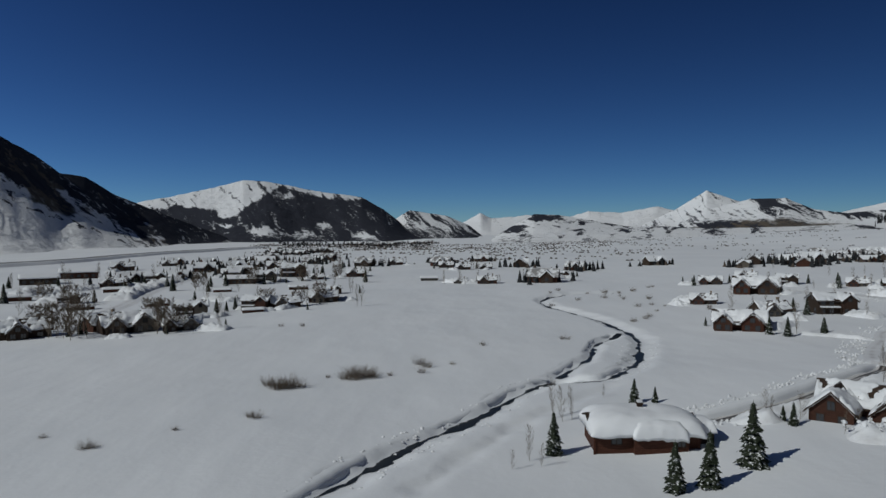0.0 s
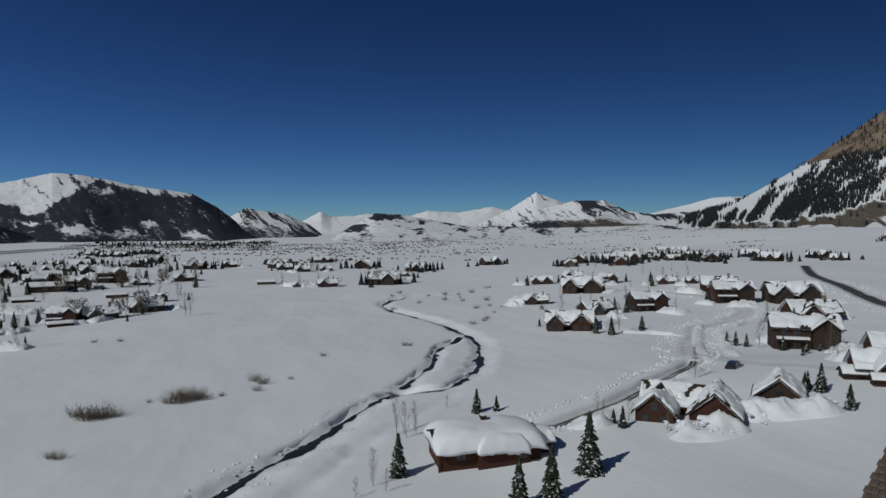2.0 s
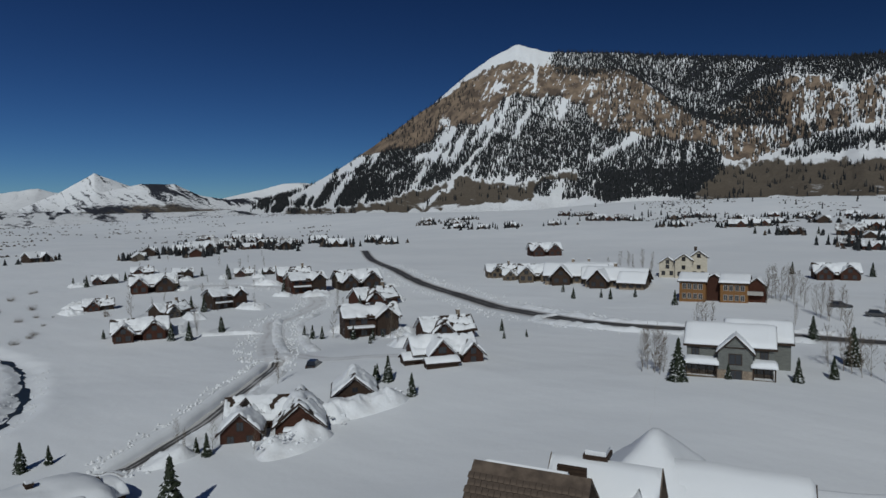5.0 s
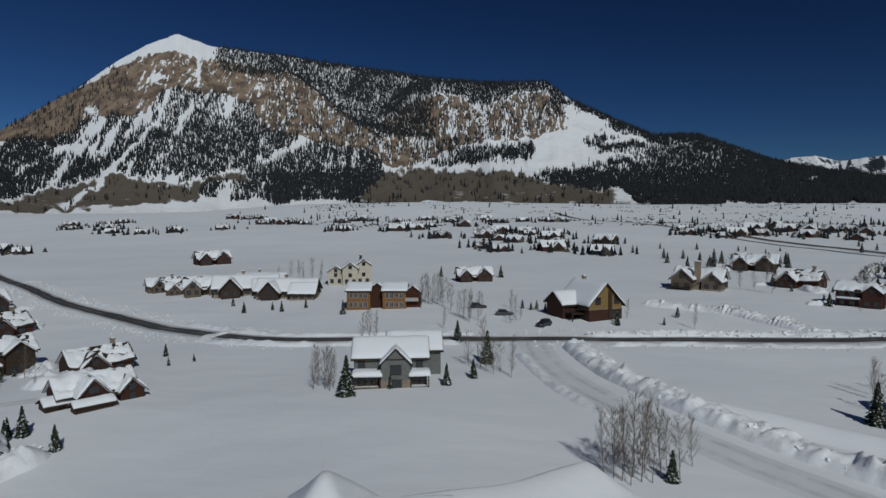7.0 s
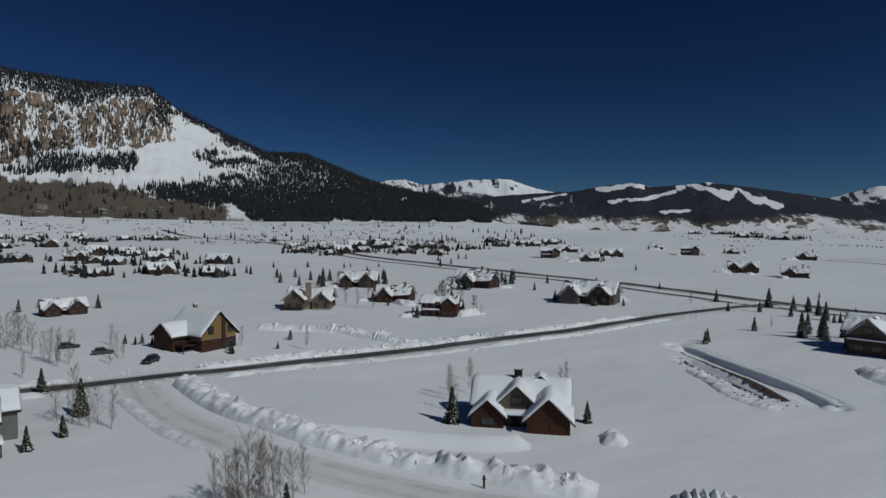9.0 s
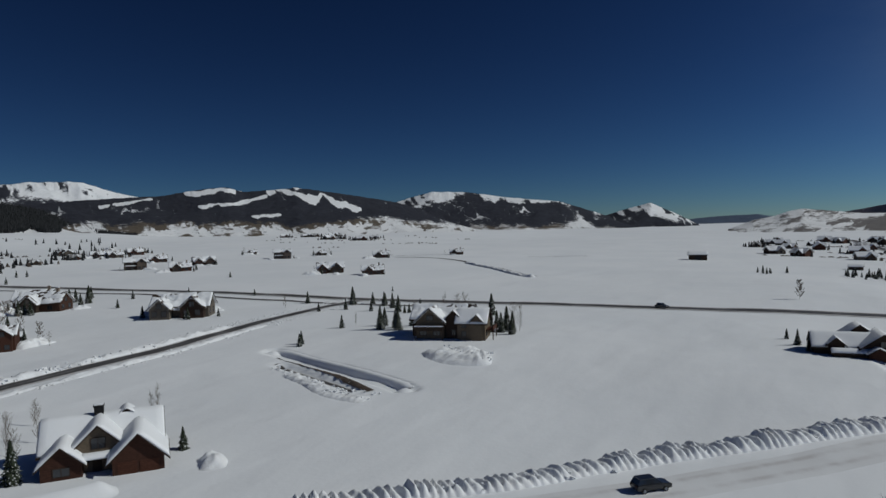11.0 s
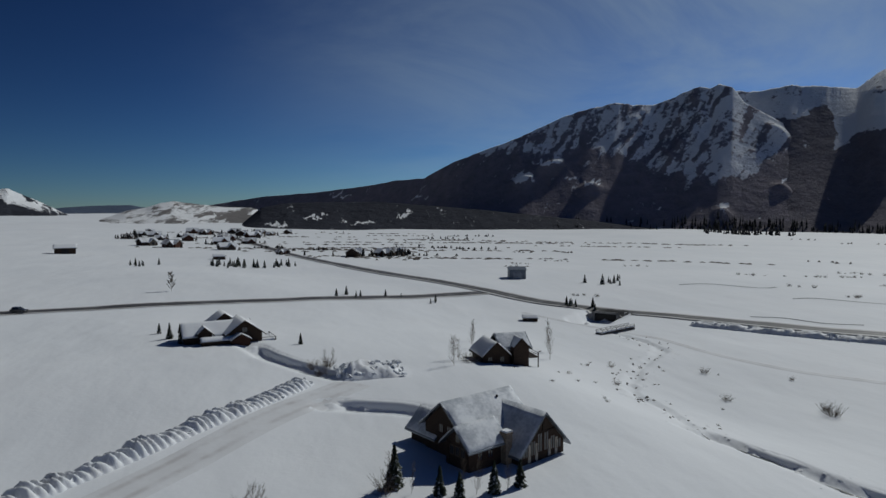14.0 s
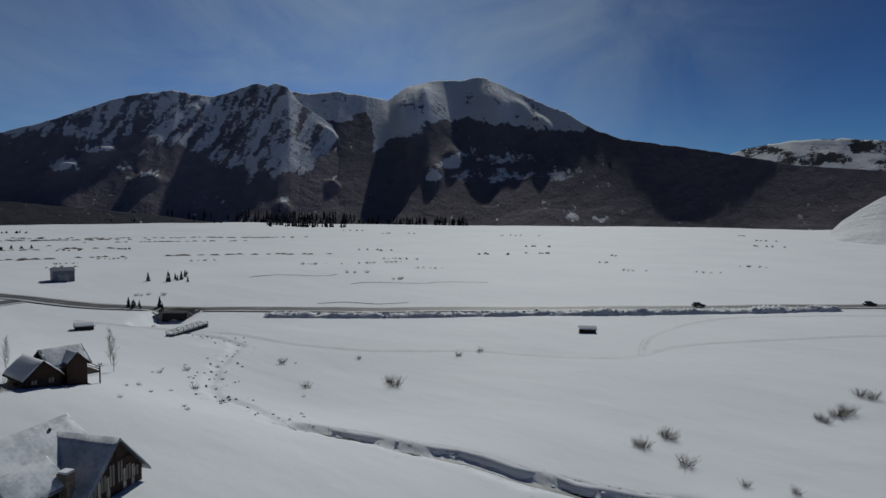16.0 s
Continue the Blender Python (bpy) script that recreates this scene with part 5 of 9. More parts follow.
mountain("mountain_south_summit", "snowy summit behind a dark wooded ridge",
         [(215, 8.0), (217.5, 8.6), (218.9, 9.2), (220.6, 9.08), (223.0, 9.33), (225.4, 9.02), (227.3, 8.76), (228.8, 9.9), (231.2, 10.46), (233.4, 10.42), (234.9, 10.75), (236.6, 10.2), (237.8, 9.66), (239.9, 8.7), (242.3, 7.75), (244.7, 6.3),
          (247.0, 5.5), (251.5, 4.8), (255.3, 4.15), (260, 3.2), (266, 2.6), (272, 2.2)], 1180, [(215, 1580), (226, 1590), (231, 1710), (235, 1740), (240, 1640), (244.7, 1470), (247, 1420), (251, 1390), (255, 1370), (272, 1300)], 40,
         wooded([(215, 6.5), (222, 6.6), (225.4, 7.9), (226.4, 5.2), (228.2, 6.0), (230, 6.8), (231.8, 7.4), (235, 7.1), (239, 6.5), (242.4, 5.9), (244.7, 6.4), (247, 6.2), (250, 6), (272, 6)], 37, 0.4, 0.02, 1.0, 0.30, 0.5,
                [(228.6, 6.3, 1.4, 0.6, -1.1), (226.3, 5.0, 0.7, 0.6, -1.4), (231.3, 2.5, 0.7, 0.5, -1.5), (232.6, 3.7, 0.8, 0.5, -1.4), (233.9, 4.4, 0.6, 0.3, -0.9), (233.5, 2.4, 1.0, 0.5, -0.75), (237.5, 2.4, 2.2, 0.5, -0.8), (237.5, 3.9, 2.2, 0.4, -0.7), (242.3, 2.6, 1.8, 0.6, -0.75),
                 (246, 1.6, 1.6, 0.3, -0.5), (242.9, -0.9, 0.6, 0.4, -1.2), (245.3, -1.1, 0.7, 0.3, -1.1), (229.8, 8.4, 1.6, 0.25, 0.45), (231.8, 8.0, 0.9, 0.25, 0.4), (240.3, 8.0, 1.0, 0.4, 0.15), (255, 2.5, 8, 2, 0.3)], 0.4, 0.35, 0.0),
         step=0.07, rows=140, spurs=0.06, seed=37, bulge=1.1, size=380, material=summit_mat, wander=0.02,
         humps=[(229.4, 0.92, 2.2, 0.30, 58), (228.2, 0.80, 0.5, 0.10, 14), (230.4, 0.86, 0.5, 0.12, 14), (236.4, 0.95, 1.4, 0.22, 34), (238.6, 0.92, 0.8, 0.06, 17), (240.3, 0.87, 0.9, 0.07, 19),
                (231.2, 0.40, 0.7, 0.07, 17), (232.8, 0.52, 0.9, 0.07, 17)])
mountain("hills_southwest", "rounded hills with dark woods and snowy clearings",
         [(250, 2.6), (253.8, 3.43), (256.7, 4.61), (259.8, 5.03), (263.1, 5.11), (265.9, 4.79), (270, 4.6), (276, 5.2), (284, 4.4), (292, 5.5), (300, 5.0), (304, 3.5)], 3100, 3900, 40,
         alpine(0, 1.2, 0.75, 0.2, 39, 0.7, 0), seed=39)
def meadow_cover(A, V, S, ridge, E):
    """Solid woods along the crest, streaked open slopes under them, white meadows with a tree line below."""
    wa, ws = A + 0.8 * (fbm(A, S, 141, 4) - 0.5), S + 0.6 * (fbm(A, S * 1.3, 142, 4) - 0.5)
    thin, wide = fbm((wa + 0.9 * ws) * 2.2, ws * 0.7, 143, 5, 0.62), fbm((wa + 0.9 * ws) * 0.7, ws * 0.5, 144, 4)
    edge = np.interp(wa, [262, 268, 275, 300, 326, 329, 331.2, 333.2, 335.3, 343], [9.0, 9.0, 6.5, 6.5, 5.4, 4.6, 2.8, 1.2, 0.0, -2.0]) + 1.4 * (wide - 0.5)
    foot = np.interp(wa, [262, 268, 275, 300, 326, 328.8, 331, 333.2, 336, 343], [9.0, 9.0, 3.0, 3.0, 2.6, 1.5, 0.8, -0.1, -1.2, -2.0]) + 0.8 * (wide - 0.5)
    high, mid = smooth(ws, edge - 0.35, edge + 0.35), smooth(ws, foot - 0.2, foot + 0.5)
    f = high * (0.8 + 1.0 * (thin - 0.5)) + (1 - high) * mid * (0.40 + 2.2 * (thin - 0.5) + 1.0 * (wide - 0.5)) + 0.3 * ridge * mid
    f = f + (1 - high) * 0.75 * np.exp(-((ws - foot) / 0.13) ** 2) * smooth(thin, 0.42, 0.55)
    b = 0.8 * mid * smooth(wide, 0.4, 0.6) + 0.3 * (1 - mid) * smooth(thin, 0.56, 0.66)
    return {"forest": np.clip(f, 0, 1), "rock": 0 * A, "brush": np.clip(b, 0, 1)}


mountain("mountain_west", "dark slope with snowy lower meadows and scattered trees",
         [(262.3, -1.2), (263, -0.4), (264.25, 0.55), (265.5, 1.37), (268, 2.6), (272, 3.8), (280, 5.5), (292, 7.6), (305, 9.2), (316, 8.8), (326.2, 7.03), (328.3, 5.87), (329.9, 4.57), (331.6, 4.33), (333.5, 3.08), (335.8, 2.10), (338.7, 0.89),
          (343.1, -0.86), (348, -2.6)], [(262, 760), (268, 780), (300, 800), (326, 950), (335, 1400), (343, 1850), (348, 2000)], [(262, 1000), (268, 1150), (300, 1300), (326, 1550), (335, 1850), (343, 2050), (348, 2100)], 30, meadow_cover, step=0.08, rows=110, spurs=0.2, seed=41, bulge=1.7, size=260)


# ---- parts kit ----
def part(name, bm, material, parent, label="", m=None):
    """One mesh object under a thing or a part, from a bmesh or a shared mesh."""
    if isinstance(bm, bmesh.types.BMesh):
        me = bpy.data.meshes.new(name)
        bm.to_mesh(me)
        bm.free()
        me.materials.append(material)
    else:
        me = bm
    ob = new(name, me)
    ob.parent = parent
    if m is not None:
        ob.matrix_basis = m
    return tagged(ob, label) if label else ob


def thing(name, label, category, group=""):
    return tagged(new(name), label, category, group)


def box(bm, x0, x1, y0, y1, z0, z1):
    v = [bm.verts.new((x, y, z)) for z in (z0, z1) for y in (y0, y1) for x in (x0, x1)]
    for f in ((0, 2, 3, 1), (4, 5, 7, 6), (0, 1, 5, 4), (2, 6, 7, 3), (0, 4, 6, 2), (1, 3, 7, 5)):
        bm.faces.new([v[k] for k in f])
    return v


def fresh(*boxes):
    bm = bmesh.new()
    for b in boxes:
        box(bm, *b)
    return bm


def tube(bm, a, b, ra, rb, n=5):
    """A tapered stick between two places."""
    a, b = Vector(a), Vector(b)
    turn = (b - a).to_track_quat("Z", "Y").to_matrix()
    rings = []
    for c, r in ((a, ra), (b, rb)):
        rings.append([bm.verts.new(c + turn @ Vector((r * math.cos(2 * math.pi * k / n), r * math.sin(2 * math.pi * k / n), 0))) for k in range(n)])
    for k in range(n):
        bm.faces.new((rings[0][k], rings[0][(k + 1) % n], rings[1][(k + 1) % n], rings[1][k]))
    bm.faces.new(rings[1])


MESHES = {}


def shared(key, make, material):
    """A mesh made once and used by all pieces that are alike."""
    if key not in MESHES:
        bm = make()
        me = bpy.data.meshes.new(str(key[0]))
        bm.to_mesh(me)
        bm.free()
        me.materials.append(material)
        MESHES[key] = me
    return MESHES[key]


def face_pose(x, y, z, facing):
    """A pose on a wall; facing: 0 to the front, 90 to the right side, 180 to the back, -90 to the left side."""
    return pose(x, y, z, 0, 0, facing)


def window(parent, x, y, z, w, h, facing=0, frame=None):
    """A window on a wall: frame with a bar, and its pane. The frame stands proud of the wall."""
    frame = frame or trim_mat
    t = 0.1

    def make_frame():
        return fresh((-w / 2 - t, w / 2 + t, -0.07, 0.02, -h / 2 - t, -h / 2), (-w / 2 - t, w / 2 + t, -0.07, 0.02, h / 2, h / 2 + t), (-w / 2 - t, -w / 2, -0.07, 0.02, -h / 2, h / 2),
                     (w / 2, w / 2 + t, -0.07, 0.02, -h / 2, h / 2), (-0.04, 0.04, -0.06, 0.02, -h / 2, h / 2))

    f = part("window", shared(("window_frame", w, h, frame.name), make_frame, frame), frame, parent, m=face_pose(x, y, z, facing))
    part("pane", shared(("window_pane", w, h), lambda: fresh((-w / 2, w / 2, -0.03, 0.0, -h / 2, h / 2)), glass_mat), glass_mat, f)
    return f


def door(parent, x, y, z, w=1.0, h=2.05, facing=0, material=None):
    """A panelled door leaf in its frame; its foot is at z."""
    material = material or trim_mat
    d = part("door", shared(("door", w, h, material.name), lambda: fresh((-w / 2, w / 2, -0.05, 0.02, 0, h), (-w / 2 + 0.12, w / 2 - 0.12, -0.08, -0.05, 0.2, h * 0.45), (-w / 2 + 0.12, w / 2 - 0.12, -0.08, -0.05, h * 0.55, h - 0.2)),
                            material), material, parent, m=face_pose(x, y, z, facing))
    part("door_frame", shared(("door_frame", w, h), lambda: fresh((-w / 2 - 0.12, -w / 2, -0.07, 0.02, 0, h + 0.12), (w / 2, w / 2 + 0.12, -0.07, 0.02, 0, h + 0.12), (-w / 2, w / 2, -0.07, 0.02, h, h + 0.12)), trim_mat), trim_mat, d)
    return d


def wall_bm(cx, cy, w, d, base, eave, rise, axis):
    """A gabled body: four walls and two gables, closed."""
    bm = bmesh.new()
    x0, x1, y0, y1 = cx - w / 2, cx + w / 2, cy - d / 2, cy + d / 2
    b = [bm.verts.new(p) for p in ((x0, y0, base), (x1, y0, base), (x1, y1, base), (x0, y1, base))]
    t = [bm.verts.new(p) for p in ((x0, y0, eave), (x1, y0, eave), (x1, y1, eave), (x0, y1, eave))]
    if axis == "y":
        r = [bm.verts.new((cx, y0, eave + rise)), bm.verts.new((cx, y1, eave + rise))]
        bm.faces.new((b[0], b[1], t[1], r[0], t[0]))
        bm.faces.new((b[2], b[3], t[3], r[1], t[2]))
        bm.faces.new((b[1], b[2], t[2], t[1]))
        bm.faces.new((b[3], b[0], t[0], t[3]))
        bm.faces.new((t[0], r[0], r[1], t[3]))
        bm.faces.new((t[1], t[2], r[1], r[0]))
    else:
        r = [bm.verts.new((x0, cy, eave + rise)), bm.verts.new((x1, cy, eave + rise))]
        bm.faces.new((b[3], b[0], t[0], r[0], t[3]))
        bm.faces.new((b[1], b[2], t[2], r[1], t[1]))
        bm.faces.new((b[0], b[1], t[1], t[0]))
        bm.faces.new((b[2], b[3], t[3], t[2]))
        bm.faces.new((t[0], t[1], r[1], r[0]))
        bm.faces.new((t[3], r[0], r[1], t[2]))
    bm.faces.new((b[3], b[2], b[1], b[0]))
    return bm


def roof_bm(cx, cy, w, d, eave, rise, axis, over, thick, lift, seed=0, soft=True, gap=0.0, broken=0.0):
    """A gabled slab that follows the roof: the deck, or with soft the rounded blanket of snow on it."""
    span, run = (w, d) if axis == "y" else (d, w)
    s, half = span / 2, run / 2
    slope = rise / s
    na = (30 if broken else 14) if soft else 2
    nl = max(5, int(run / (0.4 if broken else 1.2))) if soft else 1
    edge = s + over - gap
    if soft:
        aa = np.concatenate([np.linspace(-edge, -edge + 0.45, 3), np.linspace(-edge + 0.9, edge - 0.9, na - 5), np.linspace(edge - 0.45, edge, 3)])
    else:
        aa = np.array([-edge, 0, edge])
    ll = np.linspace(-half - over + gap * 0.6, half + over - gap * 0.6, nl + 1)
    if soft:
        ll = np.concatenate([ll[:1], [ll[0] + 0.3], ll[1:-1], [ll[-1] - 0.3], ll[-1:]])
    A, L = np.meshgrid(aa, ll)
    low = eave + lift - slope * (np.abs(A) - s) - (0.32 if broken else 0.0)
    if soft:
        low_top = eave + lift - slope * (np.sqrt(A ** 2 + 0.25) - s)
        fade = np.sqrt(np.clip(1 - np.clip((np.abs(A) - (edge - 0.5)) / 0.5, 0, 1) ** 2, 0.10, 1)) * np.sqrt(np.clip(1 - np.clip((np.abs(L) - (half + over - gap * 0.6 - 0.35)) / 0.35, 0, 1) ** 2, 0.3, 1))
        t = thick * (0.75 + 0.6 * fbm(A / 2.3 + seed * 3.1, L / 2.3 + seed, seed, 3)) * fade
        if broken:
            crack = ridged(A / 1.7 + seed, L / 2.4, seed + 4, 4) + 0.35 * fbm(A / 5, L / 5, seed + 6, 2)
            t = t * (0.6 + 0.9 * fbm(A / 0.8, L / 0.8, seed + 9, 3)) - broken * smooth(crack, 0.80, 0.92)
        top = low_top + t
        A = A + np.sign(A) * 0.12 * smooth(np.abs(A), edge - 0.8, edge) * (fbm(L, L * 0 + seed, seed + 2, 2) - 0.3)
    else:
        top = low + thick
    bm = bmesh.new()

    def grid(z):
        return [[bm.verts.new((cx + a, cy + l, zz) if axis == "y" else (cx + l, cy + a, zz)) for a, l, zz in zip(*row)] for row in zip(A, L, z)]

    g, k = grid(top), grid(low)
    rows, cols = A.shape
    for i in range(rows - 1):
        for j in range(cols - 1):
            bm.faces.new((g[i][j], g[i][j + 1], g[i + 1][j + 1], g[i + 1][j]))
            bm.faces.new((k[i][j], k[i + 1][j], k[i + 1][j + 1], k[i][j + 1]))
    for i in range(rows - 1):
        bm.faces.new((g[i][0], g[i + 1][0], k[i + 1][0], k[i][0]))
        bm.faces.new((g[i][-1], k[i][-1], k[i + 1][-1], g[i + 1][-1]))
    for j in range(cols - 1):
        bm.faces.new((g[0][j], k[0][j], k[0][j + 1], g[0][j + 1]))
        bm.faces.new((g[-1][j], g[-1][j + 1], k[-1][j + 1], k[-1][j]))
    bmesh.ops.recalc_face_normals(bm, faces=bm.faces)
    if soft:
        for f in bm.faces:
            f.smooth = True
    return bm


def body(parent, vol, wall, base=-1.5, over=0.6, snow=0.5, seed=0, roof=None, cover=None, stone=0.0, broken=0.0):
    """One gabled volume of a house: wall, roof deck and the snow on it. vol: x, y, width, depth, eave, rise, axis."""
    cx, cy, w, d, eave, rise, axis = vol
    part("wall", wall_bm(cx, cy, w, d, base, eave, rise, axis), wall, parent)
    if stone:
        part("stone_base", fresh((cx - w / 2 - 0.06, cx + w / 2 + 0.06, cy - d / 2 - 0.06, cy + d / 2 + 0.06, base, stone)), stone_mat, parent)
    part("roof", roof_bm(cx, cy, w, d, eave, rise, axis, over, 0.22, 0.02, seed, False), roof or trim_mat, parent)
    if snow:
        part("snow_cover", roof_bm(cx, cy, w, d, eave, rise, axis, over, snow, 0.25, seed, True, 0.12 if snow > 0.25 else 0.4, broken), cover or roof_snow_mat, parent, "thick soft blanket of snow")


def chimney(parent, x, y, z0, z1, w=0.9, material=None):
    c = part("chimney", fresh((x - w / 2, x + w / 2, y - w / 2, y + w / 2, z0, z1), (x - w / 2 - 0.1, x + w / 2 + 0.1, y - w / 2 - 0.1, y + w / 2 + 0.1, z1 - 0.25, z1)), material or stone_mat, parent)
    part("snow_cap", fresh((x - w / 2, x + w / 2, y - w / 2, y + w / 2, z1, z1 + 0.25)), roof_snow_mat, c)
    return c


def gable_windows(parent, vol, side="front", low=True, high=True, wide=1.2, frame=None):
    """Windows on the gable wall of a volume."""
    cx, cy, w, d, eave, rise, axis = vol
    if side == "front":
        at, facing = (lambda u, z: (cx + u, cy - d / 2, z)), 0
    elif side == "back":
        at, facing = (lambda u, z: (cx + u, cy + d / 2, z)), 180
    elif side == "right":
        at, facing = (lambda u, z: (cx + w / 2, cy + u, z)), 90
    else:
        at, facing = (lambda u, z: (cx - w / 2, cy + u, z)), -90
    span = w if side in ("front", "back") else d
    if low:
        for u in ((-span * 0.24, span * 0.24) if span > 4.5 else (0,)):
            window(parent, *at(u, min(1.7, eave * 0.6)), wide, 1.3, facing, frame)
    if high:
        window(parent, *at(0, eave + rise * 0.28), wide, 1.2, facing, frame)


def settle(ob, x, y, turn, scale=1.0, sink=0.25):
    m = pose(x, y, float(zat(x, y)) - sink, 0, 0, turn) @ Matrix.Diagonal((scale, scale, scale, 1))
    ob.matrix_basis = m
    return ob


def again(ob, x, y, turn, scale=1.0, sink=0.25):
    m = pose(x, y, float(zat(x, y)) - sink, 0, 0, turn) @ Matrix.Diagonal((scale, scale, scale, 1))
    made = copy_thing(ob, m)
    made.matrix_basis = m
    return made


def snow_blocks(label, line, width, height, count, size, seed):
    """Broken blocks of plowed snow tumbled over a bank, in one mesh."""
    r = np.random.RandomState(seed)
    n = sides(line)
    bm = bmesh.new()
    for _ in range(count):
        k, off = r.randint(1, len(line) - 1), r.uniform(-0.9, 0.9)
        x, y = line[k, 0] + n[k, 0] * off * width / 2, line[k, 1] + n[k, 1] * off * width / 2
        z = float(zat(x, y)) + 0.8 * height * (1 - abs(off) ** 2.2) * r.uniform(0.6, 1.0)
        d = size * r.uniform(0.35, 1.1, 3) / 2
        q = pose(x, y, z, *r.uniform(-35, 35, 2), r.uniform(0, 360))
        for v in box(bm, -d[0], d[0], -d[1], d[1], -d[2] * 0.7, d[2] * 0.7):
            v.co = q @ (v.co + Vector(r.uniform(-0.12, 0.12, 3) * size * 1.6))
    me = bpy.data.meshes.new("snow_blocks")
    bm.to_mesh(me)
    bm.free()
    me.materials.append(bank_mat)
    return tagged(new("snow_blocks", me), label, "snow blocks", kind="stuff")


snow_blocks("broken snow blocks tumbled over a plowed pile", curve([(-10, -122.3), (-14, -122.5), (-18.5, -123.2), (-23, -123)], 0.4), 8, 2.3, 130, 1.0, 1)
snow_blocks("broken snow blocks along the ribbed plow bank", curve([(52, -53), (42, -64), (28, -83.5), (16.5, -95.5), (0, -112.5), (-5, -119)], 0.4), 4.2, 1.0, 70, 0.5, 2)
snow_blocks("broken snow blocks on the tall street bank", curve([(138, 10), (119, 4.0), (107, -2), (95, -9), (85, -17), (66, -37)], 0.5), 5.2, 1.5, 260, 0.9, 3)
snow_blocks("slid roof snow broken into blocks", curve([(44.5, 73.5), (48, 72), (51.5, 72.5), (54.5, 74)], 0.35), 5.5, 2.0, 60, 0.42, 4)
snow_blocks("slid roof snow broken into blocks", curve([(56, 73.6), (59, 75.5), (62, 74.2), (66, 73.2), (69, 74.5)], 0.35), 5.0, 1.7, 60, 0.42, 5)
snow_blocks("shovelled snow blocks below the house", curve([(92, -121), (87, -117), (82, -115.5), (77, -118)], 0.4), 12, 1.2, 90, 0.5, 6)
snow_blocks("rough snow blocks at the dug-out drive", curve([(116, -90), (98, -85.5), (90, -82), (81, -83)], 0.4), 5, 0.7, 70, 0.45, 7)
snow_blocks("rough snow blocks beside the highway", curve([(-137, -193), (-162, -159), (-190, -125), (-226, -80)], 0.7), 5, 1.4, 240, 1.1, 8)
snow_blocks("plowed snow blocks among the village houses", curve([(-130, 262), (-137, 290), (-143, 330), (-150, 372)], 0.9), 12, 2.2, 160, 1.5, 9)
snow_blocks("plowed snow blocks among the village houses", curve([(-184, 281), (-180, 294), (-175, 306), (-168, 318)], 0.7), 14, 2.0, 120, 1.5, 10)
snow_blocks("plowed snow blocks along the road", curve([(151, 8), (153.5, -6), (155.5, -29), (160, -56), (166, -92)], 0.7), 4, 1.0, 160, 0.9, 11)


# ---- the near houses ----
def pillow(cx, cy, a, b, eave, rise, seed, droop=0.5):
    """A deep rounded hood of snow that bulges over the eaves, as one closed mass."""
    n = 30
    u, v = np.meshgrid(np.linspace(-1, 1, n), np.linspace(-1, 1, n))
    swell = 1 + 0.10 * (fbm(u * 3, v * 3, seed, 3) - 0.5)
    X, Y = cx + a * u * swell, cy + b * v * swell
    edge = np.maximum(np.abs(u), np.abs(v))
    hood = (1 - np.abs(v) ** 1.7) * 0.72 + (1 - np.abs(u) ** 3.5) * 0.28
    sag = droop * smooth(edge, 0.72, 1.0) * (0.5 + 1.3 * fbm(u * 4, v * 4, seed + 3, 2))
    Z = eave + 0.75 * np.sqrt(np.clip(1 - edge ** 6, 0, 1)) + rise * hood + 0.5 * (fbm(X / 2.6, Y / 2.6, seed + 5, 3) - 0.5) - sag
    low = eave - 0.15 - sag * 1.1 * smooth(edge, 0.8, 1.0)
    low = np.minimum(low, Z - 0.05)
    bm = bmesh.new()
    g = [[bm.verts.new(q) for q in zip(*row)] for row in zip(X, Y, Z)]
    k = [[bm.verts.new(q) for q in zip(*row)] for row in zip(X, Y, low)]
    for i in range(n - 1):
        for j in range(n - 1):
            bm.faces.new((g[i][j], g[i][j + 1], g[i + 1][j + 1], g[i + 1][j]))
            bm.faces.new((k[i][j], k[i + 1][j], k[i + 1][j + 1], k[i][j + 1]))
        for e in ((g[i][0], k[i][0], k[i + 1][0], g[i + 1][0]), (g[i][-1], g[i + 1][-1], k[i + 1][-1], k[i][-1]), (g[0][i], g[0][i + 1], k[0][i + 1], k[0][i]), (g[-1][i], k[-1][i], k[-1][i + 1], g[-1][i + 1])):
            bm.faces.new(e)
    for f in bm.faces:
        f.smooth = True
    bmesh.ops.recalc_face_normals(bm, faces=bm.faces)
    return bm


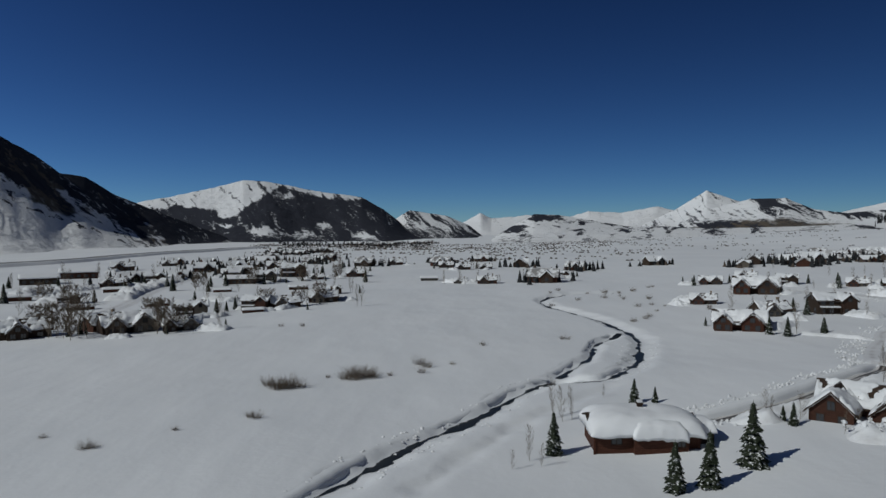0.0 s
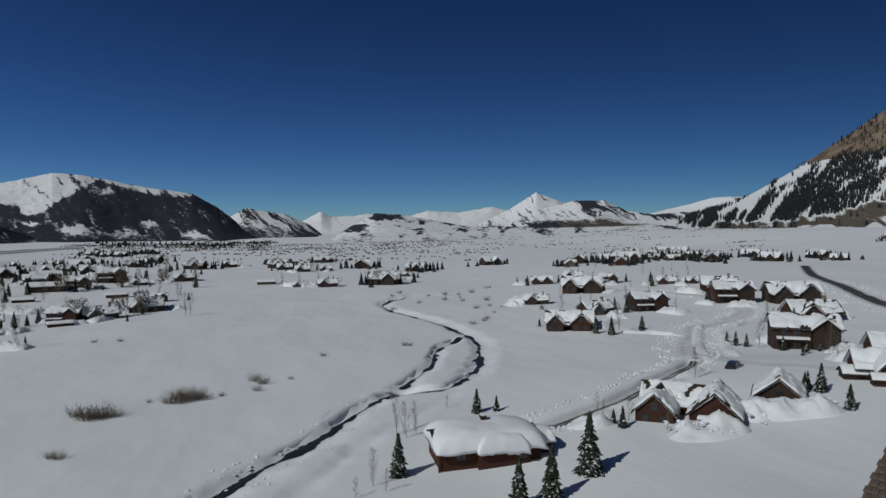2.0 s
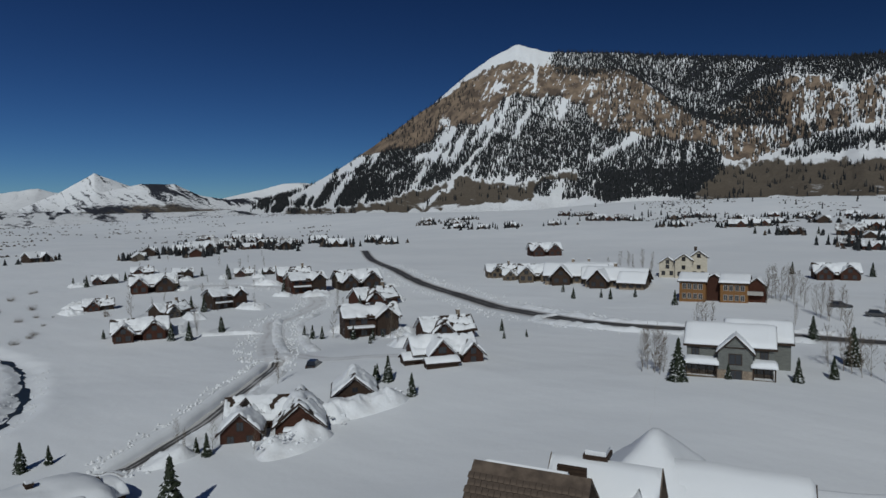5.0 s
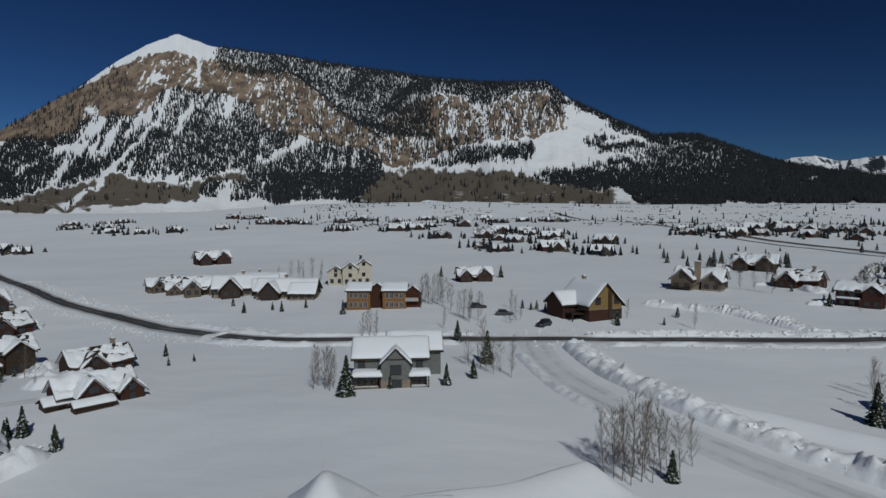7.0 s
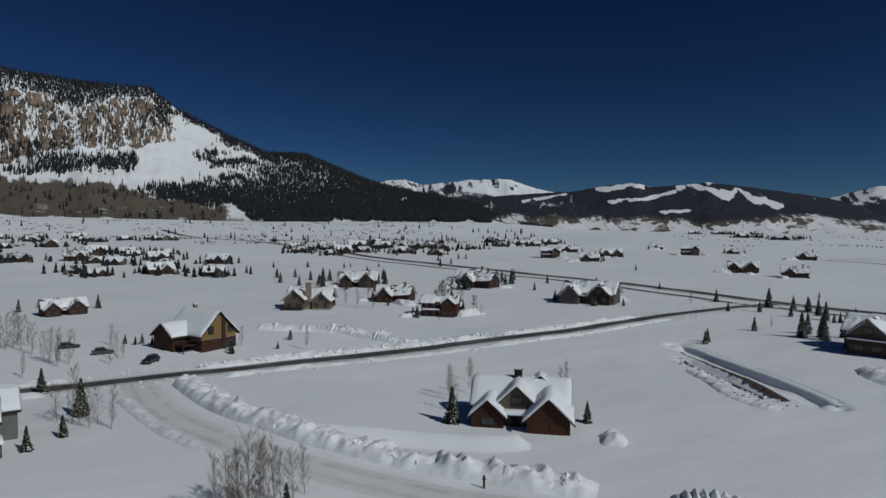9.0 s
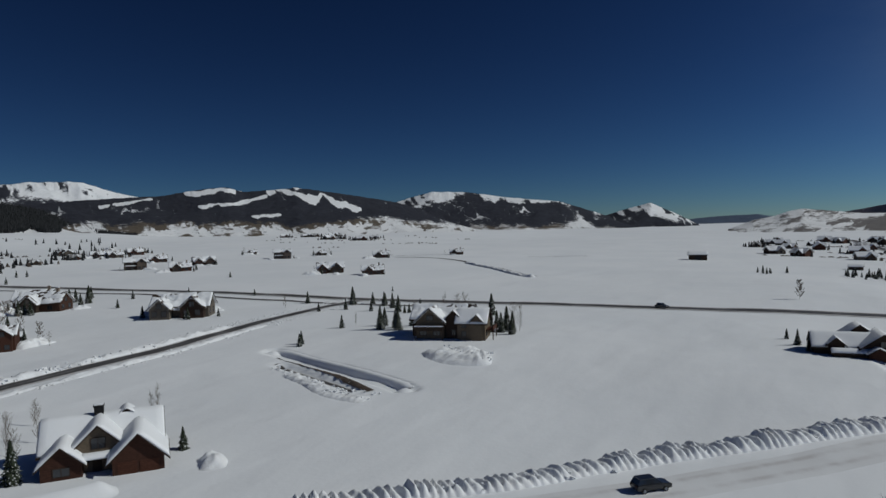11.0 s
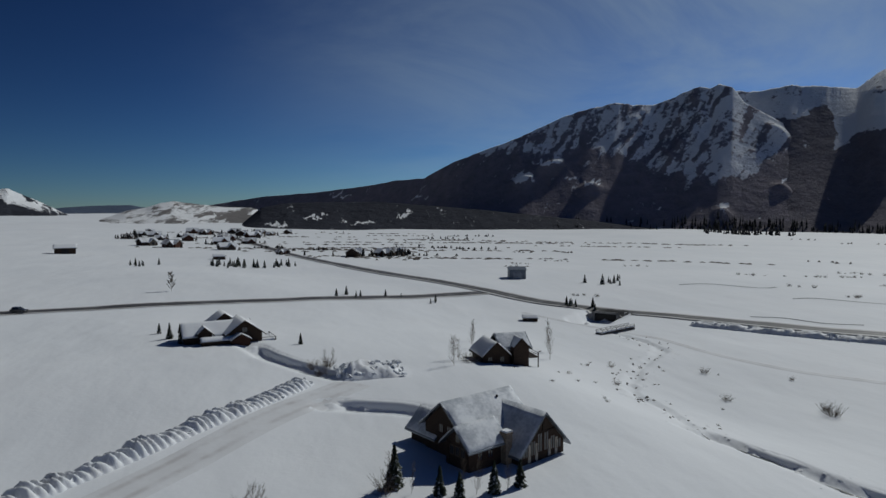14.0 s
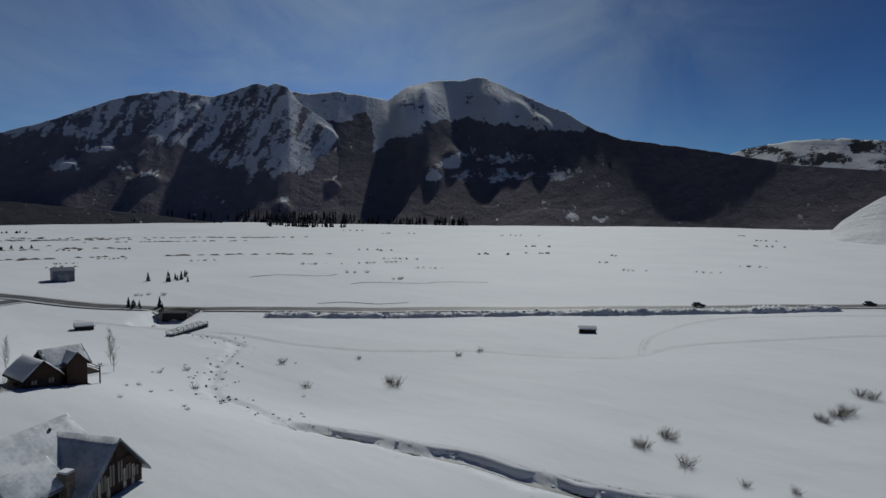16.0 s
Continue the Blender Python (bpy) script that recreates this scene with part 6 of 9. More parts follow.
def log_cabin():
    """Low log cabin under a deep hood of snow, with a small entry at the side."""
    h = thing("cabin", "low dark-red log cabin buried under a deep rounded snow roof", "cabin")
    for v in ((0, 0.6, 12.2, 7.4, -1.5, 2.0, 1.2, "x"), (1.6, -2.6, 6.4, 2.6, -1.5, 1.9, 0.5, "x")):
        part("wall", wall_bm(*v), log_mat, h)
    part("roof", roof_bm(0, 0.6, 12.2, 7.4, 2.0, 1.2, "x", 0.6, 0.2, 0.02, 3, False), trim_mat, h)
    part("snow_cover", pillow(0.1, 0.5, 6.9, 4.7, 2.15, 1.3, 3, 0.30), roof_snow_mat, h, "deep rounded hood of snow")
    part("snow_cover", pillow(1.4, -3.0, 3.2, 1.7, 2.0, 0.7, 9, 0.35), roof_snow_mat, h, "drooping lobe of snow over the entry")
    part("entry", fresh((6.2, 8.6, -1.6, 2.6, -1.0, 1.7), (6.0, 8.8, -1.8, 2.8, 1.7, 1.9)), brown_mat, h)
    part("entry_snow", pillow(7.4, 0.5, 1.5, 2.4, 1.9, 0.25, 12, 0.2), roof_snow_mat, h)
    window(h, -3.6, -3.1, 0.95, 1.2, 0.8)
    window(h, 3.9, -3.9, 0.95, 0.9, 0.8)
    part("log", fresh((-6.35, -6.1, -3.25, -3.0, -1.0, 1.95)), log_mat, h)
    part("log", fresh((6.1, 6.35, -3.25, -3.0, -1.0, 1.95)), log_mat, h)
    chimney(h, 0.2, 1.0, 2.5, 4.6, 0.6, brown_mat)
    return settle(h, 22.5, 75.2, 352 + 6, 0.92, -0.4)


log_cabin()


def twin_gable_house():
    """Brown house with two front gables and patchy shed roof snow."""
    h = thing("house", "brown log house with two gables and patchy sliding roof snow", "house")
    a, b = (-4.2, -1.2, 5.6, 8, 3.0, 2.6, "y"), (4.2, 0.3, 7.0, 10, 3.2, 3.2, "y")
    body(h, a, red_mat, snow=0.5, seed=7, broken=0.6)
    body(h, b, red_mat, snow=0.55, seed=8, broken=0.6)
    body(h, (-0.8, 3.4, 12.0, 6.4, 3.0, 2.6, "x"), red_mat, snow=0.55, seed=9, broken=0.7)
    gable_windows(h, a, "front", True, True, 0.9)
    for x in (3.4, 4.2, 5.0):
        window(h, x, -4.7, 1.6, 0.6, 0.9, 0, white_trim_mat)
    window(h, 6.6, -4.7, 1.6, 0.6, 0.7, 0, white_trim_mat)
    window(h, 1.6, -4.7, 1.3, 0.7, 1.6, 0, white_trim_mat)
    part("porch_roof", fresh((2.0, 6.8, -6.0, -4.7, 2.55, 2.75)), trim_mat, h)
    part("porch_snow", roof_bm(4.4, -5.35, 4.8, 1.3, 2.75, 0.06, "x", 0.1, 0.45, 0.02, 4), roof_snow_mat, h)
    window(h, -7.0, 0, 1.6, 0.9, 1.0, -90)
    return settle(h, 51.5, 79.0, 351 - 30, 0.84, 1.3)


twin_gable_house()


def gabled_garage():
    h = thing("garage", "small brown gabled garage half buried in snow", "garage")
    v = (0, 3.0, 6.4, 7.5, 1.9, 2.6, "y")
    body(h, v, brown_mat, snow=0.5, seed=11, broken=0.35)
    part("garage_door", fresh((-2.0, 2.0, -0.82, -0.74, -0.6, 1.7)), red_mat, h)
    window(h, 0, -0.75, 2.6, 0.8, 0.7)
    return settle(h, 64.4, 77.5, 353 - 34, 0.92, 0.7)


gabled_garage()


def wide_lodge():
    """House with a deep front porch gable and wings."""
    h = thing("house", "red-brown house with several gables under thick snow", "house")
    main, mid, wing = (0, 2, 13.5, 7, 3.2, 2.6, "x"), (-1.6, -1.6, 5.2, 5, 3.4, 2.8, "y"), (5.2, -1.2, 4.4, 5, 2.9, 2.2, "y")
    for k, v in enumerate((main, mid, wing)):
        body(h, v, red_mat, snow=0.6, seed=13 + k, broken=0.35)
    body(h, (-2.2, -5.2, 6.6, 2.4, 2.1, 0.7, "x"), brown_mat, over=0.4, snow=0.5, seed=17)
    body(h, (-6.6, 0.5, 4.5, 4, 1.9, 0.9, "x"), brown_mat, over=0.4, snow=0.6, seed=18)
    gable_windows(h, mid, "front", False, True, 1.6)
    gable_windows(h, wing, "front", True, True, 1.1)
    gable_windows(h, main, "right", True, False)
    return settle(h, 87.5, 80.5, 320 + 8, 0.82, 0.9)


wide_lodge()


def grey_house():
    """Two-storey sage grey house with a central gable and porch roofs."""
    h = thing("house", "two-storey sage-grey house with a central gable and tan stone base", "house")
    main, gable, rear = (0, 1.5, 12.4, 7.5, 5.2, 2.6, "x"), (0.9, -2.6, 4.9, 3.4, 4.6, 2.5, "y"), (4.2, 8.0, 9.5, 6.5, 5.0, 2.6, "x")
    body(h, main, grey_mat, over=0.5, snow=0.55, seed=21, stone=1.2)
    body(h, gable, grey_mat, over=0.4, snow=0.4, seed=22, stone=1.9)
    body(h, rear, grey_mat, over=0.5, snow=0.6, seed=23)
    part("gable_board", fresh((0.9 - 1.5, 0.9 + 1.5, -4.42, -4.3, 5.3, 5.45)), trim_mat, h)
    gw = window(h, 0.9, -4.3, 3.6, 1.7, 1.5, 0, brown_mat)
    window(h, 0.9, -4.37, 1.2, 1.8, 1.4, 0, brown_mat)
    for x in (-4.9, 4.9):
        window(h, x, -2.25, 4.0, 1.0, 1.2)
    for x, w in ((-3.9, 4.6), (4.9, 3.2)):
        p = part("porch", fresh((x - w / 2, x + w / 2, -4.4, -2.2, 2.35, 2.6), (x - w / 2, x - w / 2 + 0.2, -4.4, -4.2, -1, 2.35), (x + w / 2 - 0.2, x + w / 2, -4.4, -4.2, -1, 2.35)), trim_mat, h)
        part("snow_cover", roof_bm(x, -3.2, w, 2.6, 2.6, 0.25, "x", 0.25, 0.75, 0.0, 24), roof_snow_mat, p)
    for x in (-5.0, -3.8, -2.6, 4.4, 5.4):
        window(h, x, -2.25, 1.2, 0.8, 1.3, 0, brown_mat)
    gable_windows(h, rear, "right", True, True)
    for x0, x1 in ((-6.2, -1.6), (3.5, 6.4)):
        part("porch_wall", fresh((x0, x1, -4.3, -4.1, -1, 0.7)), tan_mat, h)
    return settle(h, 101.5, 37.8, 284 + 2, 0.92, 0.45)


grey_house()


def three_gable_house():
    """Red-brown house with two front gables, a higher centre gable and a chimney."""
    h = thing("house", "red-brown house with three gables, thick roof snow and dark chimney", "house")
    left, right, mid, main = (-5.0, -2.2, 5.2, 6, 2.3, 2.4, "y"), (4.9, -3.0, 6.8, 8, 2.5, 3.3, "y"), (-0.4, -0.6, 6.6, 6, 3.6, 3.2, "y"), (0, 3.2, 15.6, 7.6, 3.1, 3.6, "x")
    body(h, main, brown_mat, over=0.8, snow=0.7, seed=31)
    body(h, left, red_mat, over=0.7, snow=0.6, seed=32)
    body(h, right, red_mat, over=0.8, snow=0.7, seed=33)
    body(h, mid, tan_mat, over=0.7, snow=0.6, seed=34)
    window(h, -5.0, -5.2, 1.3, 2.0, 1.1)
    window(h, -0.4, -3.6, 4.3, 1.8, 1.5)
    part("porch_roof", fresh((-2.4, 1.6, -5.0, -3.6, 2.3, 2.5)), trim_mat, h)
    part("porch_snow", roof_bm(-0.4, -4.3, 4.2, 1.6, 2.5, 0.15, "x", 0.2, 0.6, 0.0, 35), roof_snow_mat, h)
    door(h, -0.6, -3.62, -0.2)
    for x in (3.4, 6.3):
        g = part("garage_door", fresh((x - 1.25, x + 1.25, -7.08, -6.98, -0.3, 2.0), (x - 1.15, x + 1.15, -7.11, -7.08, 0.2, 0.5), (x - 1.15, x + 1.15, -7.11, -7.08, 0.9, 1.2)), log_mat, h)
    chimney(h, -0.6, 3.0, 5.5, 8.4, 1.3, black_mat)
    part("dormer", wall_bm(3.2, 4.0, 2.0, 3.0, 5.6, 6.6, 0.9, "y"), brown_mat, h)
    part("dormer_snow", roof_bm(3.2, 4.0, 2.0, 3.0, 6.6, 0.9, "y", 0.3, 0.4, 0.1, 36), roof_snow_mat, h)
    return settle(h, 96.0, -41.4, 235 + 4, 0.95)


three_gable_house()


def dark_timber_house():
    """Big dark timber house with a thin-snow metal roof and glazed gables."""
    h = thing("house", "dark timber house with glazed gables and thinly snowed metal roof", "house")
    main, right, left, back = (-0.5, 1.5, 13, 9, 5.2, 3.8, "x"), (3.4, -4.4, 9.4, 8.4, 2.9, 5.0, "y"), (-5.4, -3.4, 6.4, 5.0, 4.6, 2.3, "x"), (-4.2, 7.0, 5, 6, 3.4, 2.4, "y")
    for k, v in enumerate((main, right, left, back)):
        body(h, v, brown_mat, over=0.8, snow=0.3, seed=41 + k, roof=metal_roof_mat, cover=thin_snow_mat if v[6] == "x" else thin_snow_side_mat)
    for x, z, tall in ((-0.2, 2.6, 1.3), (1.4, 3.0, 2.0), (2.8, 3.6, 2.8), (4.2, 3.6, 2.8), (5.6, 3.0, 2.0), (7.0, 2.6, 1.3)):
        window(h, x, -8.6, z, 0.95, tall, 0, red_mat)
    # cream boxes stand in for snow and sky reflected in the glazing
    for x in (0.6, 2.1, 4.9, 6.4):
        part("gable_panel", fresh((x - 0.28, x + 0.28, -8.66, -8.58, 1.0, 3.6)), beige_mat, h, "pale panel between dark timbers")
    for x in (1.4, 3.0, 4.6):
        window(h, x, -8.6, 0.6, 0.9, 1.0, 0, red_mat)
    part("tie_beam", fresh((0.9, 5.9, -8.74, -8.58, 4.9, 5.15)), trim_mat, h)
    part("king_post", fresh((3.3, 3.5, -8.74, -8.58, 5.15, 7.4)), trim_mat, h)
    for y in (-4.6, -3.4, -2.2):
        window(h, -8.6, y, 3.4, 0.7, 1.2, -90, tan_mat)
    window(h, -8.6, -3.4, 5.2, 0.7, 0.9, -90, tan_mat)
    for y in (-5.2, -1.6):
        part("timber_post", fresh((-8.76, -8.6, y - 0.12, y + 0.12, -1.5, 4.6)), trim_mat, h)
    for x in (-6.6, -4.6):
        window(h, x, -5.9, 3.0, 0.9, 1.2, 0, red_mat)
    for y in (0.4, 2.2):
        window(h, -7.0, y, 5.0, 0.8, 1.2, -90, red_mat)
    chimney(h, -1.9, -6.4, -1.5, 5.6, 1.2)
    part("entry_roof", roof_bm(-2.6, -3.8, 2.4, 2.6, 2.4, 0.9, "y", 0.3, 0.18, 0, 45, False), metal_roof_mat, h)
    for x, y in ((2.6, 0.2),):
        bm = bmesh.new()
        tube(bm, (x, y, 6.6), (x, y, 8.5), 0.12, 0.12, 8)
        tube(bm, (x, y, 8.5), (x, y, 8.7), 0.2, 0.17, 8)
        part("vent_pipe", bm, black_mat, h)
    return settle(h, -26.0, -84.0, 204, 0.88, 0.9)


dark_timber_house()


def small_gable_house():
    h = thing("house", "brown timber house with crossed gables in half shade", "house")
    a, b = (-2.4, -0.5, 5.6, 7.5, 2.6, 2.6, "y"), (2.6, 1.0, 6.2, 7, 3.6, 2.4, "x")
    body(h, a, brown_mat, over=0.6, snow=0.4, seed=51)
    body(h, b, brown_mat, over=0.6, snow=0.12, seed=52, roof=metal_roof_mat, cover=thin_snow_mat)
    body(h, (3.4, -1.8, 3.4, 4, 3.8, 1.8, "y"), brown_mat, over=0.5, snow=0.2, seed=53)
    gable_windows(h, a, "front", True, False, 0.9)
    gable_windows(h, b, "right", True, True, 1.1)
    part("deck", fresh((5.7, 7.8, -3.0, 3.0, 1.2, 1.4), (7.6, 7.8, -3.0, -2.8, -1.5, 2.3), (7.6, 7.8, 2.8, 3.0, -1.5, 2.3), (7.6, 7.7, -3.0, 3.0, 2.2, 2.3), (7.6, 7.7, -3.0, 3.0, 1.75, 1.82)), brown_mat, h)
    return settle(h, -46.5, -133.5, 174 + 6)


small_gable_house()


def wide_brown_lodge():
    """Broad low lodge with a big rear gable, front porch gable and deck."""
    h = thing("house", "broad brown lodge with a porch gable, dormer and side deck", "house")
    main, gable, rear = (-2, 2, 15, 8.5, 3.0, 2.6, "x"), (3.6, -0.5, 8.2, 9, 3.4, 3.0, "y"), (0.5, 7.5, 8, 6, 4.0, 3.0, "y")
    body(h, main, brown_mat, over=0.7, snow=0.35, seed=61)
    body(h, gable, brown_mat, over=0.8, snow=0.25, seed=62)
    body(h, rear, brown_mat, over=0.6, snow=0.3, seed=63)
    body(h, (-5.2, -1.6, 3.2, 3.5, 3.6, 1.5, "y"), brown_mat, over=0.5, snow=0.25, seed=64)
    body(h, (-1.2, -4.8, 10, 2.6, 2.2, 0.6, "x"), brown_mat, over=0.4, snow=0.4, seed=65)
    body(h, (2.4, -5.6, 4.2, 3.0, 2.3, 1.3, "y"), red_mat, over=0.5, snow=0.3, seed=66)
    gable_windows(h, gable, "front", False, True, 1.2)
    gable_windows(h, main, "left", True, False)
    part("deck", fresh((7.7, 11.2, -4.5, 3.0, 0.9, 1.1), (11.0, 11.2, -4.5, -4.3, -1.5, 2.0), (11.0, 11.2, 2.8, 3.0, -1.5, 2.0), (11.0, 11.1, -4.5, 3.0, 1.9, 2.0), (7.7, 11.2, -4.5, -4.4, 1.9, 2.0)), brown_mat, h)
    part("deck_snow", fresh((7.8, 10.9, -4.3, 2.9, 1.1, 1.5)), roof_snow_mat, h)
    return settle(h, 10.8, -155.0, 188 + 4, 0.92, 1.1)


wide_brown_lodge()


def golden_house():
    h = thing("house", "large house of golden-brown boards with two front gables", "house")
    main, left, right, link = (-1.5, 2.5, 15, 8, 4.6, 3.0, "x"), (-3.6, -2.0, 7.0, 6, 4.4, 3.1, "y"), (6.8, -2.0, 6.8, 7.4, 4.3, 2.9, "x"), (2.2, -1.4, 4.0, 6, 4.8, 2.2, "y")
    body(h, main, brown_mat, over=0.7, snow=0.4, seed=71, broken=0.3)
    body(h, left, tan_mat, over=0.7, snow=0.4, seed=72, broken=0.3)
    body(h, right, tan_mat, over=0.7, snow=0.4, seed=73)
    body(h, link, brown_mat, over=0.5, snow=0.35, seed=74)
    body(h, (8.2, -4.6, 2.6, 3.0, 4.7, 1.4, "y"), tan_mat, over=0.4, snow=0.3, seed=75)
    gable_windows(h, left, "front", True, True, 1.6)
    gable_windows(h, right, "right", True, True, 1.1)
    gable_windows(h, link, "front", True, False, 0.9)
    window(h, 5.0, -5.72, 1.6, 1.1, 1.2)
    window(h, 5.0, -5.72, 3.6, 1.1, 1.1)
    part("balcony", fresh((-7.1, 0.0, -6.6, -5.0, 2.3, 2.5), (-7.1, 0.0, -6.6, -6.5, 2.5, 3.3), (-7.1, -6.9, -6.6, -6.4, -1.5, 2.3), (-0.2, 0.0, -6.6, -6.4, -1.5, 2.3)), brown_mat, h)
    part("balcony_snow", fresh((-7.15, 0.05, -6.65, -6.45, 3.3, 3.55)), roof_snow_mat, h)
    part("balcony", fresh((10.2, 12.0, -4.6, 0.8, 2.3, 2.5), (11.9, 12.0, -4.6, 0.8, 2.5, 3.3), (11.8, 12.0, -4.6, -4.4, -1.5, 2.3), (11.8, 12.0, 0.6, 0.8, -1.5, 2.3)), log_mat, h)
    return settle(h, 100.5, -134.0, 202, 1.04, 0.3)


golden_house()


def yellow_house():
    h = thing("house", "tall yellow and red-brown gabled house beside the road", "house")
    main, wing = (1.0, 0, 8.4, 12, 3.6, 4.4, "y"), (-4.4, 2.2, 5, 7, 3.2, 2.4, "x")
    body(h, main, gold_mat, over=0.7, snow=0.5, seed=81, stone=2.6)
    body(h, wing, red_mat, over=0.6, snow=0.5, seed=82)
    part("band", fresh((-3.26, 5.26, -6.1, 6.1, -1.5, 2.4)), red_mat, h)
    part("post", fresh((1.7, 2.5, -6.3, -6.0, -1, 6.6)), brown_mat, h)
    for x, z in ((-1.0, 4.3), (3.9, 4.3)):
        window(h, x, -6.02, z, 1.2, 1.5)
    window(h, 3.6, -6.12, 1.2, 1.8, 1.3)
    chimney(h, 1.4, 3.0, 6.5, 9.0, 0.7)
    part("deck", fresh((-6.5, -3.2, -4.5, -1.5, 1.4, 1.6), (-6.5, -6.3, -4.5, -4.3, -1, 2.5), (-6.5, -3.2, -4.5, -4.4, 2.4, 2.5)), brown_mat, h)
    return settle(h, 172.5, 7.5, 304, 1.12)


yellow_house()


def ochre_condo():
    h = thing("apartment_house", "two-storey orange-brown apartment house with rows of windows", "apartment house")
    for k, x in enumerate((-6.5, 3.5)):
        v = (x, 0, 6.5, 9, 5.2, 1.6, "x")
        body(h, v, ochre_mat, over=0.5, snow=0.5, seed=91 + k)
        for z in (1.5, 4.0):
            for u in (-2.0, -0.7, 0.7, 2.0):
                window(h, x + u, -4.5, z, 0.8, 1.3, 0, white_trim_mat)
    body(h, (-1.5, 1.5, 4, 7, 5.6, 1.4, "y"), red_mat, over=0.4, snow=0.4, seed=93)
    body(h, (8.6, 1.0, 4.2, 8, 4.6, 1.8, "y"), log_mat, over=0.4, snow=0.4, seed=94)
    part("balcony", fresh((6.6, 10.2, -4.6, -3.0, 2.4, 2.6), (6.6, 10.2, -4.6, -4.5, 2.6, 3.4)), white_trim_mat, h)
    return settle(h, 180.5, 64.0, 282)


ochre_condo()


def cream_condo():
    h = thing("apartment_house", "cream stucco apartment house with many dark-edged gables", "apartment house")
    for k, (x, y, e) in enumerate(((-5.2, 1, 5.0), (0, -1, 6.2), (4.8, 1.5, 7.2))):
        v = (x, y, 5.4, 8, e, 2.0, "y")
        body(h, v, beige_mat, over=0.5, snow=0.45, seed=95 + k)
        gable_windows(h, v, "front", True, True, 1.0)
        window(h, x, y - 4.0, 3.9, 1.0, 1.2)
    chimney(h, 3.8, 2.5, 7.5, 10.6, 0.9, brown_mat)
    return settle(h, 228.0, 91.5, 290)


cream_condo()


def hip_snow(cx, cy, w, d, eave, rise, seed):
    """A drifted snow roof with a hipped front, as one soft closed mass."""
    n = 22
    a, l = np.meshgrid(np.linspace(-w / 2, w / 2, n), np.linspace(-d / 2, d / 2, n))
    s1, s2 = rise * (1 - np.abs(a) / (w / 2)), rise * 1.25 * (l + d / 2) / (d * 0.55)
    s3 = rise * 1.25 * (d / 2 - l) / (d * 0.55)
    top = -np.log(np.exp(-s1 * 4) + np.exp(-s2 * 4) + np.exp(-s3 * 4)) / 4
    top = eave + top + 0.5 * (fbm(a / 2.5, l / 2.5, seed, 3) - 0.4) * smooth(s1, 0, 1.0)
    bm = bmesh.new()
    g = [[bm.verts.new((cx + x, cy + y, z)) for x, y, z in zip(*row)] for row in zip(a, l, top)]
    k = [[bm.verts.new((cx + x, cy + y, eave - 0.7)) for x, y in zip(*row)] for row in zip(a, l)]
    for i in range(n - 1):
        for j in range(n - 1):
            bm.faces.new((g[i][j], g[i][j + 1], g[i + 1][j + 1], g[i + 1][j])).smooth = True
        for p, q, r, t in ((g[i][0], g[i + 1][0], k[i + 1][0], k[i][0]), (g[i][-1], g[i + 1][-1], k[i + 1][-1], k[i][-1]), (g[0][i], g[0][i + 1], k[0][i + 1], k[0][i]), (g[-1][i], g[-1][i + 1], k[-1][i + 1], k[-1][i])):
            bm.faces.new((p, q, r, t))
    bmesh.ops.recalc_face_normals(bm, faces=bm.faces)
    return bm


